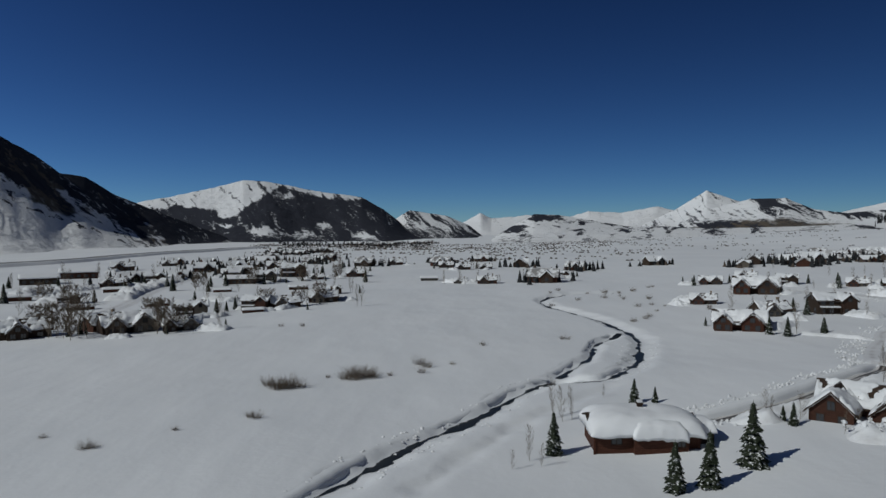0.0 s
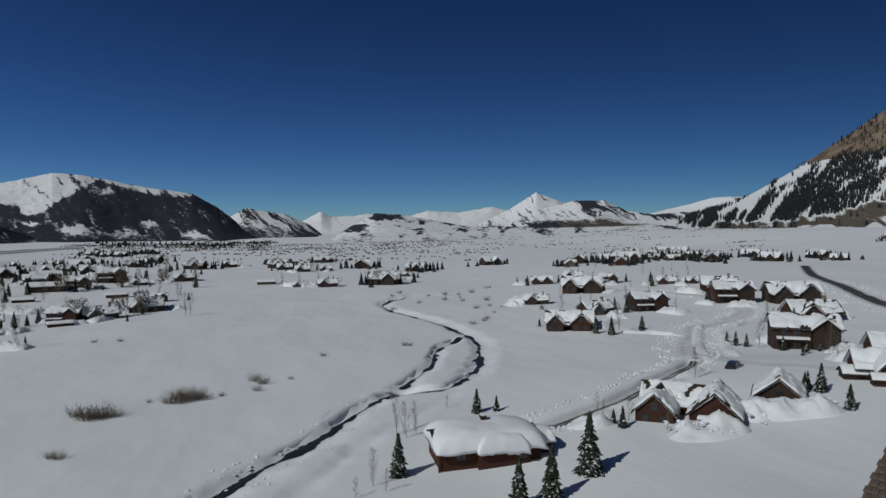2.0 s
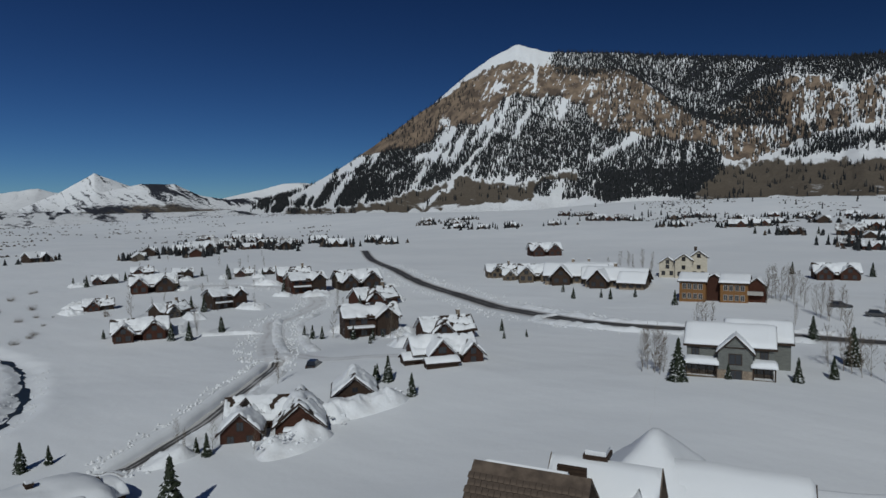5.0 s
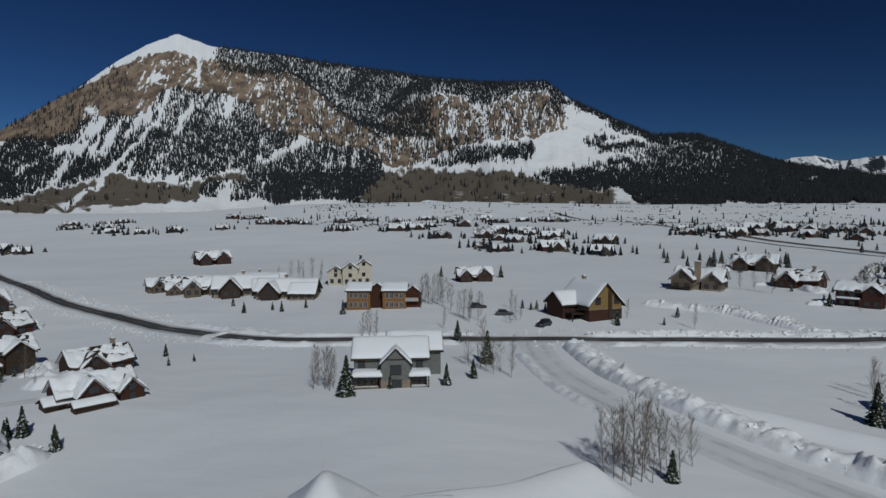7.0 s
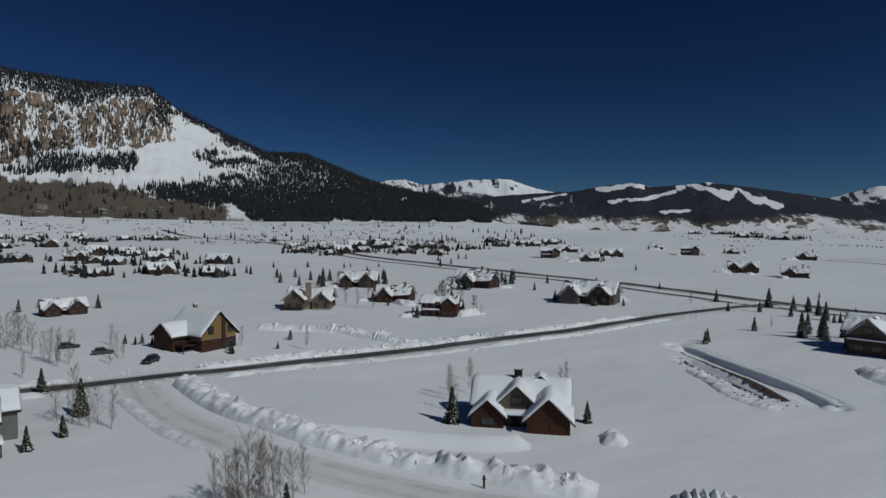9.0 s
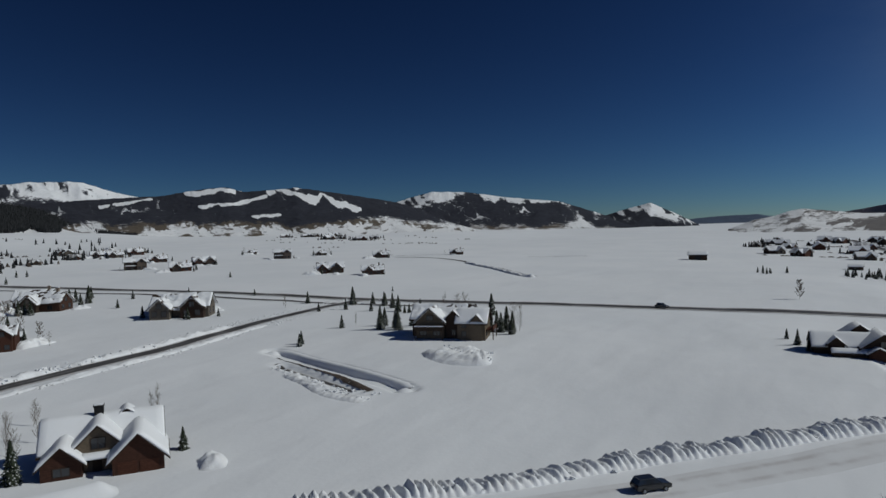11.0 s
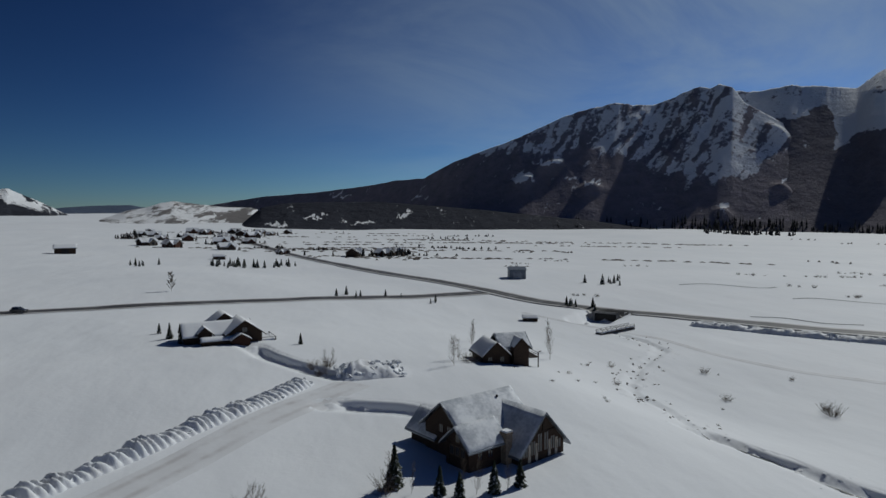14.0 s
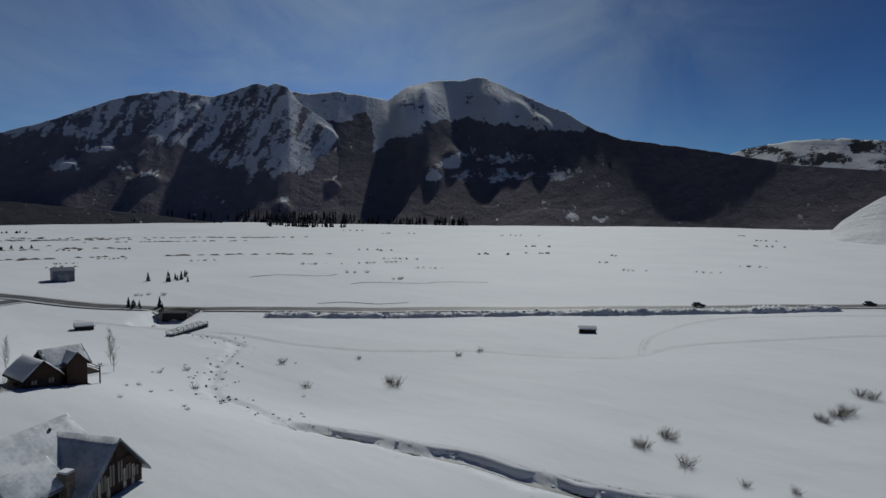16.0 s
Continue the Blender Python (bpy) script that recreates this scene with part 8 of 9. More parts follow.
def plant(kinds, tall, rows, sink=0.1, seed=3):
    """Sets trees of several kinds down at x, y with their heights."""
    rng = random.Random(seed)
    for n, (x, y, h) in enumerate(rows):
        k = n % len(kinds)
        s = max(0.12, h / tall)
        turn = rng.uniform(0, 360)
        if callable(kinds[k]):
            kinds[k] = settle(kinds[k](), x, y, turn, s, sink)
        else:
            again(kinds[k], x, y, turn, s, sink)


SPRUCES = [lambda: spruce(1), lambda: spruce(2), lambda: spruce(3), lambda: spruce(4)]
ASPENS = [lambda: bare_tree(11, 0.6), lambda: bare_tree(12, 0.8), lambda: bare_tree(13, 0.5), lambda: bare_tree(14, 1.0)]
BUSHY = [lambda: bare_tree(31, 1.2, "broad bare cottonwood with a dense brown crown of twigs", 12, 0.017, "village cottonwoods"), lambda: bare_tree(32, 1.5, "broad bare cottonwood with a dense brown crown of twigs", 12, 0.017, "village cottonwoods")]
WILLOWS = [lambda: willow(21), lambda: willow(22), lambda: willow(23)]

plant(SPRUCES, 5.0, [(12.2, 72.8, 4.9), (26.8, 92.2, 3.6), (29.6, 91.8, 2.4), (21.5, 60.8, 4.9), (25.0, 61.4, 5.4), (31.1, 65.8, 6.6), (41.4, 77.5, 2.9), (41.1, 79.3, 2.1), (91.8, 158.5, 3.8), (73.0, 79.5, 4.2),
                     (72.6, 81.5, 2.7), (70.0, 71.7, 3.5), (99.1, 134.0, 2.9), (98.5, 130.2, 3.4), (99.4, 127.8, 3.1), (89.4, 154.0, 4.4), (121.7, 92.6, 2.8), (112.9, 85.8, 1.8), (116.7, 82.8, 1.7), (97.3, 109.4, 2.1), (106.4, 114.9, 2.0)])
plant(SPRUCES, 5.0, [(71.1, 80.4, 3.0), (93.0, 42.1, 6.2), (101.1, 28.6, 3.6), (106.5, 25.3, 3.4), (118.3, 24.8, 6.2), (137.0, 33.9, 4.8), (71.5, -1.4, 3.5), (97.5, 36.7, 2.3), (98.4, -30.5, 6.1), (90.8, -50.6, 3.6), (162.3, 0.1, 3.3),
                     (173.5, -14.7, 2.7), (179.1, 22.0, 2.3), (179.3, 20.5, 2.8), (181.6, 24.5, 2.5), (177.9, 18.1, 2.4), (165.5, 0.1, 3.0), (164.1, -10.6, 1.9), (176.0, -15.2, 2.3), (130.6, -110.5, 3.7)])
plant(SPRUCES, 5.0, [(128.8, -108.2, 3.5), (137.4, -132.4, 4.0), (195.8, -173.6, 4.9), (175.4, -177.6, 7.3), (170.6, -183.5, 4.8), (161.7, -179.8, 5.5), (154.3, -175.7, 5.7), (146.0, -168.8, 5.9), (93.3, -143.0, 6.0), (90.8, -144.3, 5.4),
                     (284.3, -132.5, 7.1), (281.4, -127.9, 5.1), (109.4, -170.2, 7.1), (20.0, -153.6, 3.9), (23.2, -160.7, 3.8), (26.5, -168.8, 2.7), (-5.2, -147.7, 2.6), (-11.7, -75.1, 5.2), (-16.2, -71.6, 3.6),
                     (-18.2, -70.4, 3.2), (-22.4, -70.6, 3.9), (-26.0, -71.6, 3.4)])
plant(ASPENS, 7.6, [(-18.9, -71.6, 4.0), (-20.3, -70.6, 4.4), (-13.2, -72.6, 3.6), (-11.2, -74.4, 4.6), (-24.2, -70.9, 3.8)])
plant(ASPENS, 7.6, [(14.4, 86.8, 5.1), (15.4, 85.3, 4.6), (16.8, 86.0, 4.3), (7.0, 68.2, 2.2), (9.2, 70.7, 4.1), (10.2, 68.9, 2.5), (23.4, 96.1, 2.0), (42.9, 87.4, 3.1), (-29.3, 223.4, 7.3), (-27.8, 223.1, 6.9), (-98.2, 166.4, 8.4),
                    (-107.3, 175.6, 7.6), (-91.3, 160.5, 9.2), (-95.0, 164.0, 8.5), (-82.4, 163.5, 7.1), (-73.8, 169.7, 8.8), (-69.6, 164.9, 7.4), (-81.6, 182.2, 7.6), (63.7, 95.0, 5.3), (42.8, 78.7, 3.6), (47.1, 74.3, 2.7),
                    (45.0, 73.4, 2.9), (40.6, 81.3, 2.7)])
plant(ASPENS, 7.6, [(72.4, 5.5, 7.0), (71.1, 4.5, 7.5), (70.5, 3.7, 8.0), (71.6, 2.5, 9.3), (70.7, 1.7, 8.6), (70.7, 0.6, 6.7), (72.3, -0.4, 7.4), (72.1, -2.3, 6.8), (76.2, -4.0, 5.8), (74.4, 3.2, 6.4), (98.0, 48.6, 6.4), (96.1, 46.8, 7.2),
                    (96.8, 45.7, 5.4), (107.3, 53.0, 5.0), (108.9, 19.4, 6.6), (112.4, 21.7, 5.9), (113.6, 25.3, 9.0), (183.5, 50.4, 8.7), (178.5, 52.4, 8.8), (189.0, 49.1, 8.3), (163.4, 37.6, 7.7), (147.0, 57.3, 5.3), (160.8, -17.0, 5.6)])
plant(ASPENS, 7.6, [(110.7, -34.9, 6.2), (113.5, -40.1, 6.3), (106.7, -56.0, 6.0), (103.8, -33.0, 5.8), (123.2, -43.6, 4.5), (113.1, -35.8, 5.8), (107.0, -55.5, 5.0), (8.7, -66.5, 4.4), (4.1, -65.7, 6.3), (13.8, -65.3, 3.1), (5.6, -66.2, 4.7),
                    (-35.8, -132.1, 5.3), (-36.6, -131.4, 4.6), (-48.8, -160.3, 5.5), (-66.5, -152.2, 7.7), (-10.0, -128.2, 3.4), (-8.7, -129.1, 3.0), (-8.6, -125.4, 3.5), (-45.1, -148.4, 5.9), (-34.3, -127.0, 5.9), (-62.9, -143.5, 7.3),
                    (193.2, -159.8, 5.1), (137.2, -138.2, 3.7), ])
plant([lambda: bare_tree(33, 1.1, "broad bare tree standing alone in the snow", 14, 0.034)], 7.6, [(34.7, -258.7, 7.0)])
plant(WILLOWS, 2.5, [(-26.3, 106.7, 2.8), (-24.9, 106.6, 2.4), (-28.0, 107.9, 2.1), (-14.9, 115.0, 3.0), (-13.1, 116.3, 2.5), (-15.7, 113.2, 2.8), (-4.7, 125.9, 2.4), (-3.2, 123.3, 2.2), (-25.6, 88.8, 1.7), (-26.7, 89.4, 1.4), (-42.7, 77.6, 1.7),
                     (-41.9, 77.9, 1.3), (8.7, 145.3, 1.5), (27.9, 154.2, 1.6), (29.2, 154.1, 1.3), (-20.4, 115.0, 1.0), (-9.6, 116.2, 1.2), (1.6, 125.6, 1.1), (-50.6, 82.3, 1.0), (-34.6, 84.0, 1.0), (-43.8, 177.3, 1.5),
                     (-38.0, 176.7, 1.5), (-4.1, 118.4, 1.7), (-25.5, 107.8, 3.2), (-27.2, 106.0, 2.9), (-29.2, 108.8, 2.5), (-23.6, 107.4, 2.2), (-14.2, 114.0, 3.3), (-16.4, 115.4, 3.0), (-12.6, 114.9, 2.6), (-17.2, 113.6, 2.3)])
plant(WILLOWS, 2.5, [(-99.4, -45.0, 2.4), (-99.1, -46.0, 1.9), (-106.3, -43.3, 2.7), (-106.9, -44.5, 2.2), (-96.7, -37.5, 2.6), (-103.3, -101.6, 3.4), (-104.6, -104.5, 2.5), (-99.2, -134.7, 2.2), (-90.2, -115.6, 2.0), (-139.3, -104.2, 1.8),
                     (-115.2, -124.8, 1.4), (-78.0, -141.6, 1.5), (-94.9, -28.8, 1.5), (-96.8, -22.8, 1.6), (-131.9, -24.2, 2.1), (-137.1, -22.2, 2.4), (-139.4, -21.6, 3.0), (-136.4, -23.1, 2.4), (-152.5, -21.1, 2.6), (-152.0, -18.7, 2.8),
                     (-69.9, -125.1, 1.6), (-132.9, -25.3, 1.9), (-132.2, -106.0, 1.8)])

# bare shrubs by the dark timber house and the street
plant(WILLOWS, 2.5, [(13.6, -65.0, 2.6), (-10.5, -74.0, 3.0), (-38.5, -131.0, 3.0), (-40.2, -130.2, 2.6), (-9.2, -127.6, 2.8), (-6.6, -128.6, 2.4), (-7.6, -126.2, 2.2)])
plant(ASPENS, 7.6, [(8.2, -66.0, 4.4), (4.9, -65.2, 5.6), (3.4, -66.9, 5.0), (97.2, 47.4, 6.2), (95.2, 45.6, 6.6), (95.9, 48.6, 5.8), (110.5, 22.5, 6.0), (115.2, 27.5, 6.4), (112.0, 24.0, 5.6), (182, 47, 8), (186, 52, 8), (185.4, 49.5, 9), (188.6, 53.8, 8.5),
                    (187, 46.5, 7.5), (162, 36, 7.6), (166, 39, 7.0), (159.5, 35.3, 7.2), (139.7, 56.1, 5.5), (139.5, 52.8, 5.8), (140.5, 54.5, 6.2), (169.5, -2.4, 5.0), (69.6, 2.8, 7.2), (73.0, 1.2, 7.8), (73.4, 4.4, 6.6), (74.6, -1.2, 6.2)])
# among the houses across the road
plant(SPRUCES, 5.0, [(285 + a, -62 + b, h) for a, b, h in ((15, -9, 6.5), (17, -13, 7.5), (-38, 6, 6.5), (-41, 4, 5.5), (-84, 4, 4.0), (-15, -38, 6.0), (-18, -41, 5.5), (6, -66, 6.5), (9, -70, 6.0), (14, -78, 6.5), (20, -82, 5.5), (-50, -21, 5.0), (52, 10, 7.5), (55, 6, 6.5), (30, -2, 6.0))]
      + [(171.8, 102.7, 3.4), (173.7, 92.0, 3.2), (176, 96, 2.6), (168.0, 71.4, 4.0), (182, 112, 3.0), (179, 87, 2.8), (259.6, 40.5, 5.0), (256.8, 64.0, 4.5), (200.8, -58.2, 3.5)])
plant(BUSHY, 7.6, [(235, -80, 8.5), (231, -77, 7.5), (222, -72, 6.5), (262, -92, 7.0), (250, -84, 6.0), (226, -83, 6.5), (268, -96, 6.5), (205.5, -80, 6.0)])

# round the golden-brown house
plant(SPRUCES, 5.0, [(88.6, -146.5, 5.6), (91.5, -148.5, 6.6), (95.5, -150.0, 5.0), (86.6, -142.5, 4.6), (118.5, -135.0, 6.4), (121.5, -137.5, 5.2), (124.0, -134.0, 6.8), (127.5, -140.0, 5.6), (119.0, -142.0, 4.4)])
plant(ASPENS, 7.6, [(104.0, -147.0, 9.5), (107.5, -148.0, 9.0), (111.0, -146.5, 8.6), (90.0, -150.0, 7.6), (87.6, -148.6, 7.0), (116.0, -140.0, 7.4)])

# trees close by the village houses
rng = random.Random(19)
HOMES = [(p[0], p[1]) for p in COTTAGES + COTTAGES_WEST + TALL + LODGES]


def garden(count, tall, reach=6):
    rows = []
    for _ in range(count):
        x, y = rng.choice(HOMES)
        a = rng.uniform(0, 2 * math.pi)
        d = rng.uniform(7.5, 7.5 + reach)
        rows.append((x + math.cos(a) * d, y + math.sin(a) * d, tall * rng.uniform(0.5, 1.3)))
    return rows


plant(SPRUCES, 5.0, garden(150, 4.0))
plant(ASPENS, 7.6, garden(110, 6.0))
plant(BUSHY, 7.6, [(x + a, y + b, h) for x, y, h in ((-109, 176, 8), (-99, 167, 9), (-92, 164, 8.5), (-84, 189, 8), (-73, 170, 9), (-70, 175, 7), (-60, 222, 7), (-45, 238, 7.5), (-50, 229, 7), (-140, 245, 8), (-112, 300, 9), (-96, 330, 9), (-76, 352, 9), (-60, 372, 8), (-120, 216, 7), (-160, 262, 8)) for a, b in ((0.8, 0), (-1.5, 1.2), (1.6, 2.4), (-0.6, -1.4))])
# trees and shrubs strewn farther off: bearing from, to, distance from, to, count, height
rng = random.Random(17)


def strewn(zones, steep=1.0):
    rows = []
    for a0, a1, r0, r1, count, tall in zones:
        for _ in range(count):
            x, y = polar(rng.uniform(a0, a1), math.sqrt(rng.uniform(r0 ** 2, r1 ** 2)))
            rows.append((x, y, tall * rng.uniform(0.6, 1.3)))
    return rows


plant(SPRUCES, 5.0, strewn([(73, 92, 480, 560, 10, 5), (90, 104, 330, 460, 16, 5), (344, 354, 330, 480, 14, 6), (326, 345, 250, 420, 14, 6), (175.6, 182.5, 392, 420, 34, 4.2),
                            (169.5, 172, 400, 420, 9, 3.6), (104, 112, 420, 600, 8, 5), (116, 140, 260, 420, 6, 4), (132, 142, 215, 250, 8, 3.5),  (205.5, 208, 262, 272, 9, 3.4), (207, 211, 330, 365, 10, 3.5), (185, 196, 250, 262, 10, 3), (96, 100, 270, 330, 5, 5),
                            ]))
plant(ASPENS, 7.6, strewn([(344, 354, 330, 600, 18, 9), (326, 345, 230, 420, 18, 9), (96, 104, 230, 330, 14, 8), (62, 66, 240, 300, 10, 6), (24, 34, 240, 420, 12, 5), (75, 83, 155, 200, 8, 6)]))
plant(WILLOWS, 2.5, strewn([(203, 218, 105, 170, 14, 0.8), (8, 18, 220, 300, 16, 2.0), (16, 24, 190, 260, 8, 1.6), (196, 212, 130, 165, 9, 1.0)]))


def rows_of(zones):
    """Shrubs in short ragged rows across the flat: bearing from, to, distance from, to, rows, height."""
    out = []
    for a0, a1, r0, r1, count, tall in zones:
        for _ in range(count):
            az, r = rng.uniform(a0, a1), math.sqrt(rng.uniform(r0 ** 2, r1 ** 2))
            for k in range(rng.randint(2, 7)):
                x, y = polar(az + math.degrees(k * rng.uniform(1.5, 4.5) / r), r + rng.uniform(-2.5, 2.5))
                out.append((x, y, tall * rng.uniform(0.5, 1.3)))
    return out


plant(WILLOWS, 2.5, rows_of([(218, 240, 280, 460, 8, 1.7), (200, 214, 290, 480, 5, 1.7), (236, 256, 300, 520, 5, 1.8)]))


def by_houses(count, seed):
    """Places in small clumps round the far houses."""
    r = np.random.RandomState(seed)
    home = np.array(taken)[r.randint(0, len(taken), count)]
    town = (np.degrees(np.arctan2(home[:, 0], home[:, 1])) % 360 > 171) & (np.degrees(np.arctan2(home[:, 0], home[:, 1])) % 360 < 188)
    home = home[~town | (r.uniform(0, 1, count) < 0.15)]
    clump = home + r.normal(0, 7, home.shape) + r.normal(0, 2, home.shape)
    return clump[:, 0], clump[:, 1], r


def thicket(name, label, zones, seed, tall, wide, material, row=1):
    """Far woods or brush: many small pointed clumps in one mesh."""
    r = np.random.RandomState(seed)
    az, rad = [], []
    for a0, a1, r0, r1, count in zones:
        # in ragged rows that run across the valley
        rad.append(np.repeat(np.sqrt(r.uniform(r0 ** 2, r1 ** 2, count)), row) + r.normal(0, 6 if row == 1 else 2.5, count * row))
        az.append(np.repeat(r.uniform(a0, a1, count), row) + np.degrees(r.normal(0, (2.2 if row < 8 else 1.4) * row, count * row) / rad[-1]))
    az, rad = np.radians(np.concatenate(az)), np.concatenate(rad)
    x, y = np.sin(az) * rad, np.cos(az) * rad
    grow(name, label, x, y, zat(x, y), tall, wide, r, material)


def grow(name, label, x, y, z, tall, wide, r, material, category="wood"):
    """Small pointed trees in one mesh: two ragged tiers of five sides each."""
    n = len(x)
    h = tall * r.uniform(0.6, 1.3, n)
    w = wide * r.uniform(0.7, 1.2, n)
    spin = r.uniform(0, 6.28, n)
    co, faces = [], []
    sides_n = 5
    for tier, (z0, z1, k) in enumerate(((-0.05, 0.72, 1.0), (0.42, 1.0, 0.62))):
        start = sum(len(c) for c in co)
        for s in range(sides_n):
            a = spin + s * 2 * math.pi / sides_n
            rr = w * k * r.uniform(0.75, 1.2, n)
            co.append(np.stack([x + np.cos(a) * rr, y + np.sin(a) * rr, z + h * (z0 + r.uniform(-0.05, 0.05, n))], 1))
        co.append(np.stack([x, y, z + h * z1], 1))
        k0 = np.arange(n)
        for s in range(sides_n):
            faces.append(np.stack([start + s * n + k0, start + ((s + 1) % sides_n) * n + k0, start + sides_n * n + k0], 1))
    co, tri = np.concatenate(co), np.concatenate(faces)
    me = bpy.data.meshes.new(name)
    me.vertices.add(len(co))
    me.vertices.foreach_set("co", co.ravel())
    me.loops.add(tri.size)
    me.loops.foreach_set("vertex_index", tri.ravel())
    me.polygons.add(len(tri))
    me.polygons.foreach_set("loop_start", np.arange(0, tri.size, 3))
    me.update(calc_edges=True)
    me.materials.append(material)
    return tagged(new(name, me), label, category, kind="stuff")


def make_far_needles(name, a, b):
    m = Nodes(name)
    return m.done(m.mix(m.island(), a, b), 0.85, 0, 0.1)


far_needle_mat = make_far_needles("far_needles", (0.014, 0.0155, 0.017), (0.036, 0.038, 0.040))
far_brush_mat = make_far_needles("far_brush", (0.06, 0.048, 0.04), (0.13, 0.105, 0.085))
thicket("far_brush", "dark low brush scattered over the far snowy flats",
        [(344, 378, 520, 1100, 130), (350, 375, 900, 1400, 170), (344, 359, 1000, 1600, 260), (375, 400, 700, 1500, 90), (215, 262, 420, 900, 10), (172, 205, 420, 950, 9), (66, 112, 700, 1300, 200), (130, 146, 800, 1200, 14)],
        31, 1.3, 1.8, far_brush_mat, 5)
thicket("far_trees", "small dark conifers scattered among the far houses",
        [(73, 104, 700, 1250, 50), (60, 73, 800, 1250, 30), (104, 118, 700, 1150, 40), (346, 359, 1100, 1700, 200),
         (196, 214, 1090, 1180, 26), (217, 223.5, 980, 1080, 70), (199, 207, 1080, 1170, 14)], 33, 8, 2.0, far_needle_mat)

_x, _y, _r = by_houses(3000, 51)
grow("house_trees", "small dark conifers standing round the far houses", _x, _y, zat(_x, _y), 5.6, 1.7, _r, far_needle_mat)
_x, _y, _r = by_houses(1200, 52)
grow("house_shrubs", "brown bare shrubs standing round the far houses", _x, _y, zat(_x, _y), 3.2, 1.8, _r, far_brush_mat)


def forest(name, label, grid, cover_key, ob, density, seed, tall, wide, keep=None):
    """Trees on a mountainside, where its woods are."""
    A, U, X, Y, Z = grid
    f = np.zeros(X.size, np.float32)
    ob.data.attributes[cover_key].data.foreach_get("value", f)
    f = f.reshape(X.shape)[:-1, :-1]
    area = np.abs((X[:-1, 1:] - X[:-1, :-1]) * (Y[1:, :-1] - Y[:-1, :-1]) - (Y[:-1, 1:] - Y[:-1, :-1]) * (X[1:, :-1] - X[:-1, :-1]))
    r = np.random.RandomState(seed)
    want = area * density * smooth(f, 0.15, 0.6) * (U[:-1, :-1] < 1.0)
    if keep is not None:
        want = want * keep(A[:-1, :-1], U[:-1, :-1])
    j, i = np.nonzero(r.uniform(0, 1, want.shape) < want)
    u, v = r.uniform(0, 1, len(i)), r.uniform(0, 1, len(i))

    def at(Q):
        return (Q[j, i] * (1 - u) + Q[j, i + 1] * u) * (1 - v) + (Q[j + 1, i] * (1 - u) + Q[j + 1, i + 1] * u) * v

    return grow(name, label, at(X), at(Y), at(Z) - 1, tall, wide, r, far_needle_mat)


forest("mountain_forest", "dark spruces standing in streaks on the mountainside", big_grid, "wood", big, 0.036, 41, 14, 2.3)

forest("foot_woods", "tall dark trees along the foot of the shaded mountain", south_grid, "forest", south, 0.02, 43, 15, 2.6, lambda A, U: (U < 0.10) * ((A > 214) * 0.6 + 0.12) * (A > 204))
thicket("town_trees", "rows of dark trees and hedges at the far edge of town", [(172, 200, 460, 900, 10)], 35, 2.6, 1.7, far_needle_mat, 10)
thicket("town_brush", "rows of brown brush at the far edge of town", [(174, 200, 500, 900, 22), (196, 216, 480, 800, 9)], 36, 0.7, 3.2, far_brush_mat, 26)
_r = np.random.RandomState(61)
_k = _r.randint(0, len(CREEK_RIFFLE), 60)
_x, _y = CREEK_RIFFLE[_k, 0] + _r.normal(0, 2.6, 60), CREEK_RIFFLE[_k, 1] + _r.normal(0, 2.6, 60)
grow("creek_stones", "dark stones and clods along the shallow creek", _x, _y, zat(_x, _y), 0.25, 0.38, _r, bark_mat, "stones")


def clods(name, label, line, near, far, count, seed, tall, wide):
    """Small lumps of snow thrown beside a road, in one mesh."""
    r = np.random.RandomState(seed)
    k = r.randint(0, len(line), count)
    off = r.uniform(near, far, count) * r.choice((-1, 1), count) * r.uniform(0.8, 1.15, count)
    n = sides(line)
    x, y = line[k, 0] + n[k, 0] * off + r.normal(0, 0.6, count), line[k, 1] + n[k, 1] * off + r.normal(0, 0.6, count)
    return grow(name, label, x, y, zat(x, y) - 0.05, tall, wide, r, bank_mat, "snow lumps")


clods("snow_clods", "small snow lumps thrown beside the plowed road", ROAD[(ROAD[:, 1] < 240)], 5.0, 8.5, 1500, 71, 0.45, 0.6)
clods("snow_clods", "small snow lumps thrown beside the curving lane", LOOP, 3.5, 6.5, 700, 73, 0.45, 0.5)
clods("snow_clods", "small snow lumps along the driveway", DRIVE, 2.2, 4.0, 400, 76, 0.4, 0.4)
clods("creek_lumps", "small snow lumps along the broken creek banks", CREEK[:150], 1.6, 3.4, 260, 77, 0.22, 0.4)
clods("creek_lumps", "small snow lumps along the broken creek banks", np.concatenate([CREEK_SOUTH, CREEK_RIFFLE]), 0.8, 4.5, 150, 78, 0.16, 0.45)


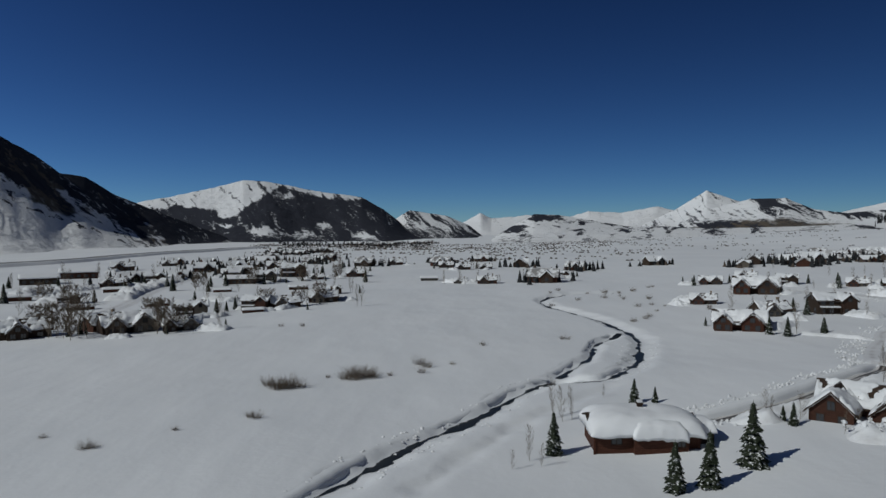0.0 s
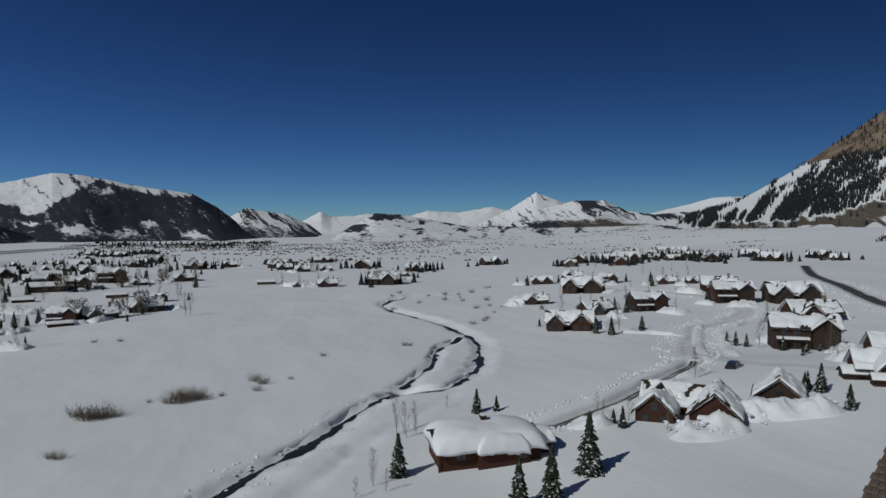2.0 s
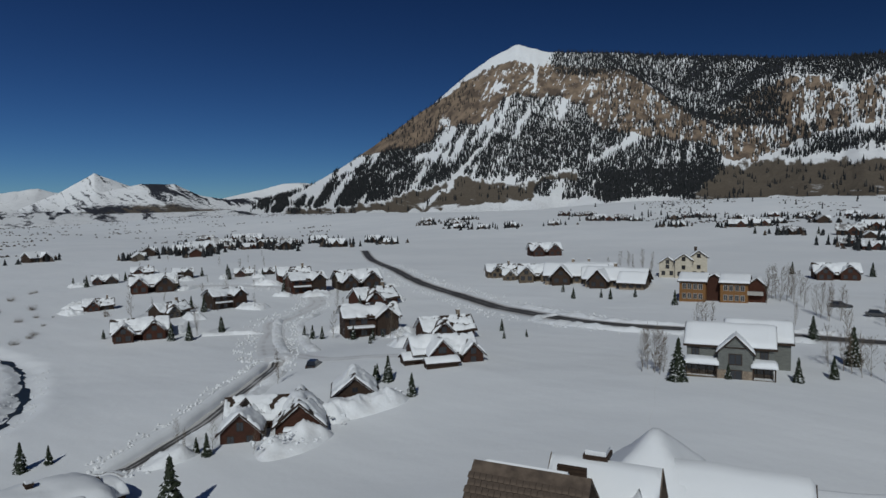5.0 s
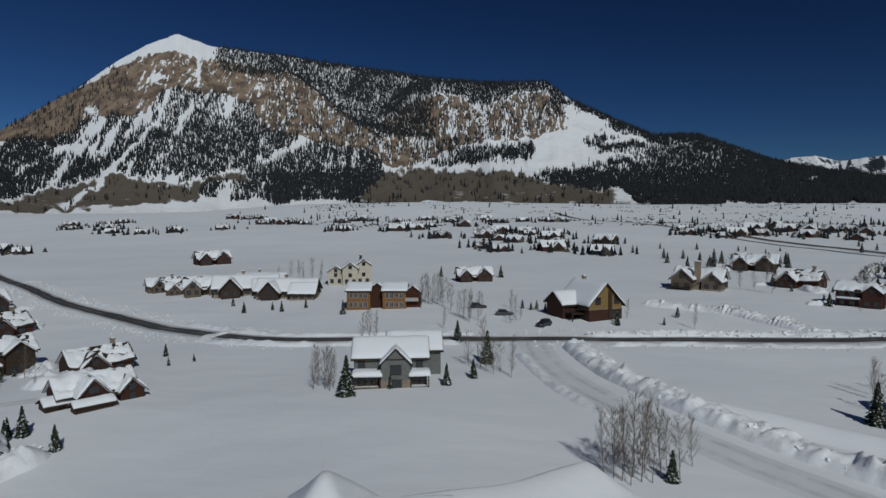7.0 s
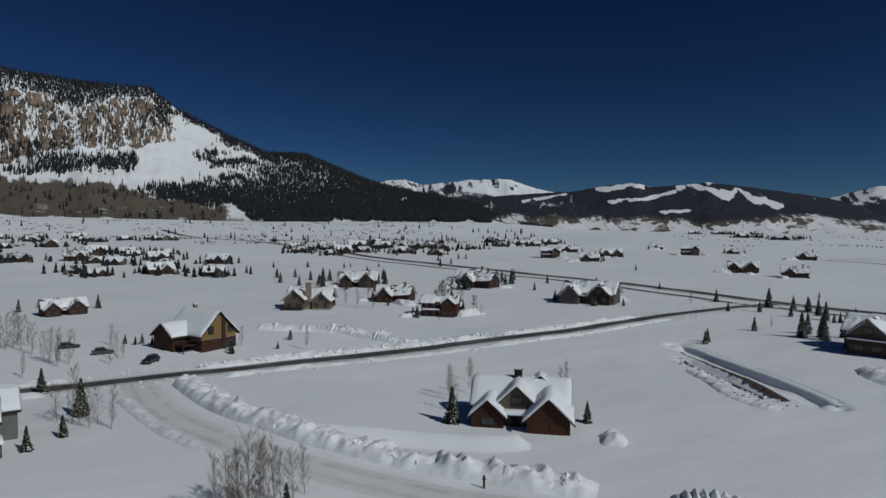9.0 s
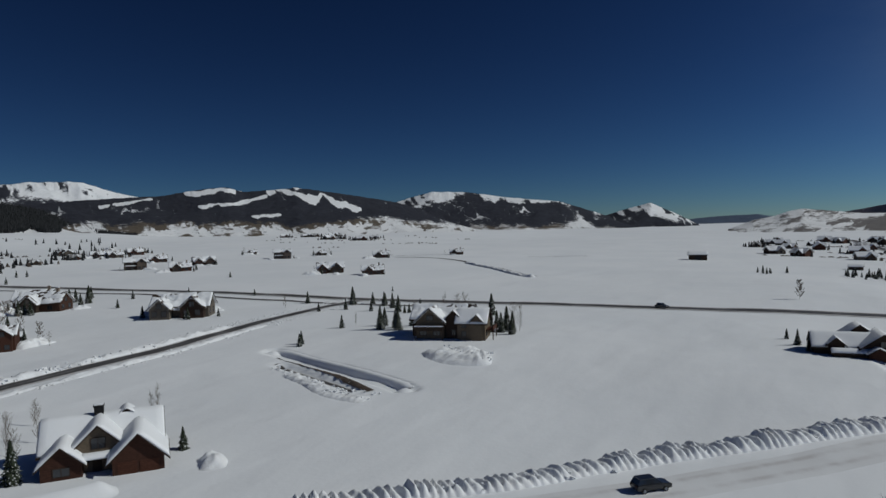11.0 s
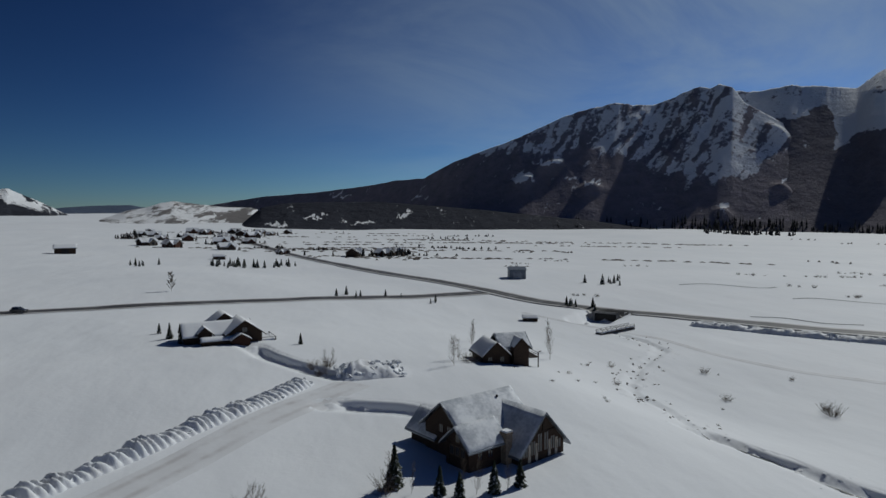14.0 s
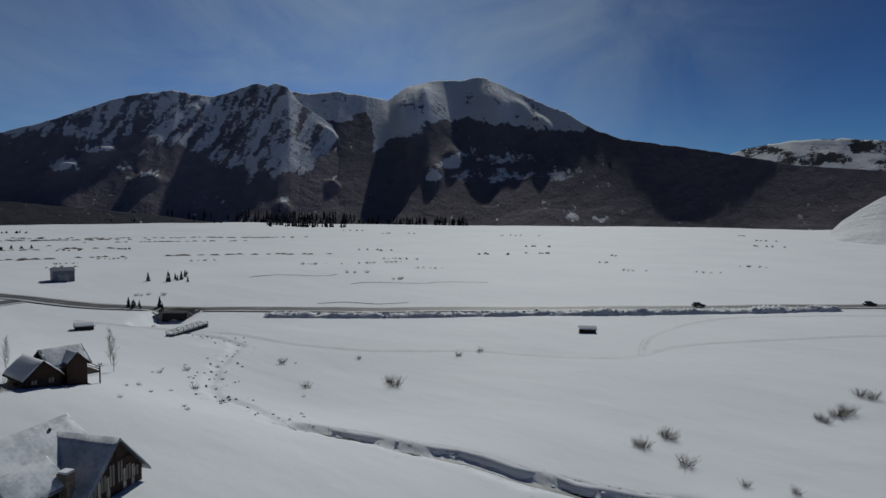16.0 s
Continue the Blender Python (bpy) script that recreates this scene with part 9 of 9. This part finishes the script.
# ---- cars, bridge, small things ----
def car(label, paint, van=False):
    """A parked car with body, glazed cabin, lamps and four wheels; its nose points along +y."""
    c = thing("car", label, "car")
    bm = bmesh.new()
    outline = [(-2.3, 0.45), (-2.32, 0.95), (-2.1, 1.05), (1.0, 1.05), (2.1, 0.88), (2.3, 0.7), (2.25, 0.35), (-2.2, 0.35)]
    rows = [[bm.verts.new((x * (0.93 if z > 1 else 1), y, z)) for y, z in outline] for x in (-0.9, 0.9)]
    n = len(outline)
    for k in range(n):
        bm.faces.new((rows[0][k], rows[0][(k + 1) % n], rows[1][(k + 1) % n], rows[1][k]))
    bm.faces.new(rows[0][::-1])
    bm.faces.new(rows[1])
    bmesh.ops.recalc_face_normals(bm, faces=bm.faces)
    bmesh.ops.bevel(bm, geom=list(bm.edges), offset=0.07, segments=2, affect="EDGES")
    part("body", bm, paint, c)
    bm = bmesh.new()
    tail = -2.15 if van else -1.9
    low, top = [(-0.84, tail, 1.04), (0.84, tail, 1.04), (0.84, 1.0, 1.04), (-0.84, 1.0, 1.04)], [(-0.68, tail + 0.3, 1.6), (0.68, tail + 0.3, 1.6), (0.68, 0.2, 1.62), (-0.68, 0.2, 1.62)]
    a, b = [bm.verts.new(p) for p in low], [bm.verts.new(p) for p in top]
    for k in range(4):
        bm.faces.new((a[k], a[(k + 1) % 4], b[(k + 1) % 4], b[k]))
    bm.faces.new(b)
    part("cabin_glass", bm, glass_mat, c)
    part("car_roof", fresh((-0.69, 0.69, tail + 0.28, 0.22, 1.6, 1.68)), paint, c)
    for x in (-0.85, 0.85):
        for y in (-1.4, 1.4):
            bm = bmesh.new()
            tube(bm, (x - 0.11, y, 0.33), (x + 0.11, y, 0.33), 0.34, 0.34, 14)
            w = part("wheel", bm, rubber_mat, c)
            bm = bmesh.new()
            tube(bm, (x - 0.12 if x < 0 else x + 0.11, y, 0.33), (x - 0.125 if x < 0 else x + 0.125, y, 0.33), 0.2, 0.19, 10)
            part("rim", bm, metal_roof_mat, w)
    for x in (-0.62, 0.62):
        part("headlight", fresh((x - 0.18, x + 0.18, 2.24, 2.31, 0.66, 0.8)), white_trim_mat, c)
        part("tail_light", fresh((x - 0.14, x + 0.14, -2.35, -2.3, 0.75, 0.95)), red_mat, c)
    return c


settle(car("dark grey car parked on the snow-packed street", car_dark_mat, True), 27.3, -70.6, 140, 1.0, -0.05)
settle(car("black car driving on the cleared highway", car_dark_mat), 70.0, -214.5, 72, 1.0, -0.15)
settle(car("black car half buried in snow by the lane", car_dark_mat), 74.5, 99.5, 305, 1.0, 0.55)
settle(car("grey car parked at the houses across the road", car_grey_mat), 170.0, 28.0, 190, 1.0, 0.15)
settle(car("dark car parked beside the road", car_dark_mat), 157.7, 17.2, 60, 1.0, 0.0)
settle(car("dark van parked near bare trees", car_dark_mat, True), 180.0, 36.5, 195, 1.0, 0.2)
settle(car("dark car on the highway", car_dark_mat), -243.0, -79.5, 38, 1.0, -0.35)
settle(car("dark car on the highway", car_dark_mat), -289.0, -31.0, 40, 1.0, -0.35)


def foot_bridge():
    b = thing("bridge", "low snow-covered footbridge over the creek", "bridge")
    part("deck", fresh((-9, 9, -1.2, 1.2, 0.6, 0.9)), brown_mat, b)
    part("deck_snow", fresh((-9, 9, -1.1, 1.1, 0.9, 1.3)), roof_snow_mat, b)
    for y in (-1.2, 1.1):
        part("railing", fresh((-9, 9, y, y + 0.1, 1.8, 1.9), (-9, 9, y, y + 0.1, 1.35, 1.42), *[(x, x + 0.12, y, y + 0.1, 0.6, 1.9) for x in np.linspace(-9, 8.88, 8)]), brown_mat, b)
    for x in (-9, 8.2):
        part("abutment", fresh((x, x + 0.8, -1.3, 1.3, -1.5, 0.6)), concrete_mat, b)
    return settle(b, -106.0, -187.5, 26, 1.0, 0.0)


foot_bridge()


def underpass():
    b = thing("culvert", "concrete highway underpass with sloping wing walls", "culvert")
    # black slab painted for the darkness inside, no passage behind it
    part("opening", fresh((-4.2, 4.2, 0.02, 0.25, -1.5, 2.3)), black_mat, b)
    part("headwall", fresh((-5.2, -4.2, -0.2, 0.3, -1.5, 3.0), (4.2, 5.2, -0.2, 0.3, -1.5, 3.0), (-5.2, 5.2, -0.2, 0.3, 2.3, 3.0)), concrete_mat, b)
    for s in (-1, 1):
        bm = bmesh.new()
        v = [bm.verts.new(p) for p in ((s * 5.2, -0.2, -1.5), (s * 5.2, -0.2, 2.4), (s * 9.5, -3.2, -1.5), (s * 9.5, -3.2, 0.3), (s * 5.2, 0.3, -1.5), (s * 5.2, 0.3, 2.4), (s * 9.5, -2.8, -1.5), (s * 9.5, -2.8, 0.3))]
        for f in ((0, 2, 3, 1), (4, 5, 7, 6), (1, 3, 7, 5), (2, 6, 7, 3), (0, 1, 5, 4)):
            bm.faces.new([v[q] for q in f])
        part("wing_wall", bm, concrete_mat, b)
    return settle(b, -121.5, -221.5, 130.5, 1.0, 0.0)


underpass()


def hydrant():
    b = thing("marker", "short red and dark hydrant marker in the snow bank", "hydrant")
    bm = bmesh.new()
    tube(bm, (0, 0, -0.5), (0, 0, 0.9), 0.14, 0.12, 10)
    tube(bm, (0, 0, 0.9), (0, 0, 1.1), 0.16, 0.05, 10)
    part("barrel", bm, red_mat, b)
    part("cap", fresh((-0.25, 0.25, -0.08, 0.08, 0.55, 0.7)), black_mat, b)
    return settle(b, 72.3, -24.5, 30, 1.0, -0.5)


hydrant()
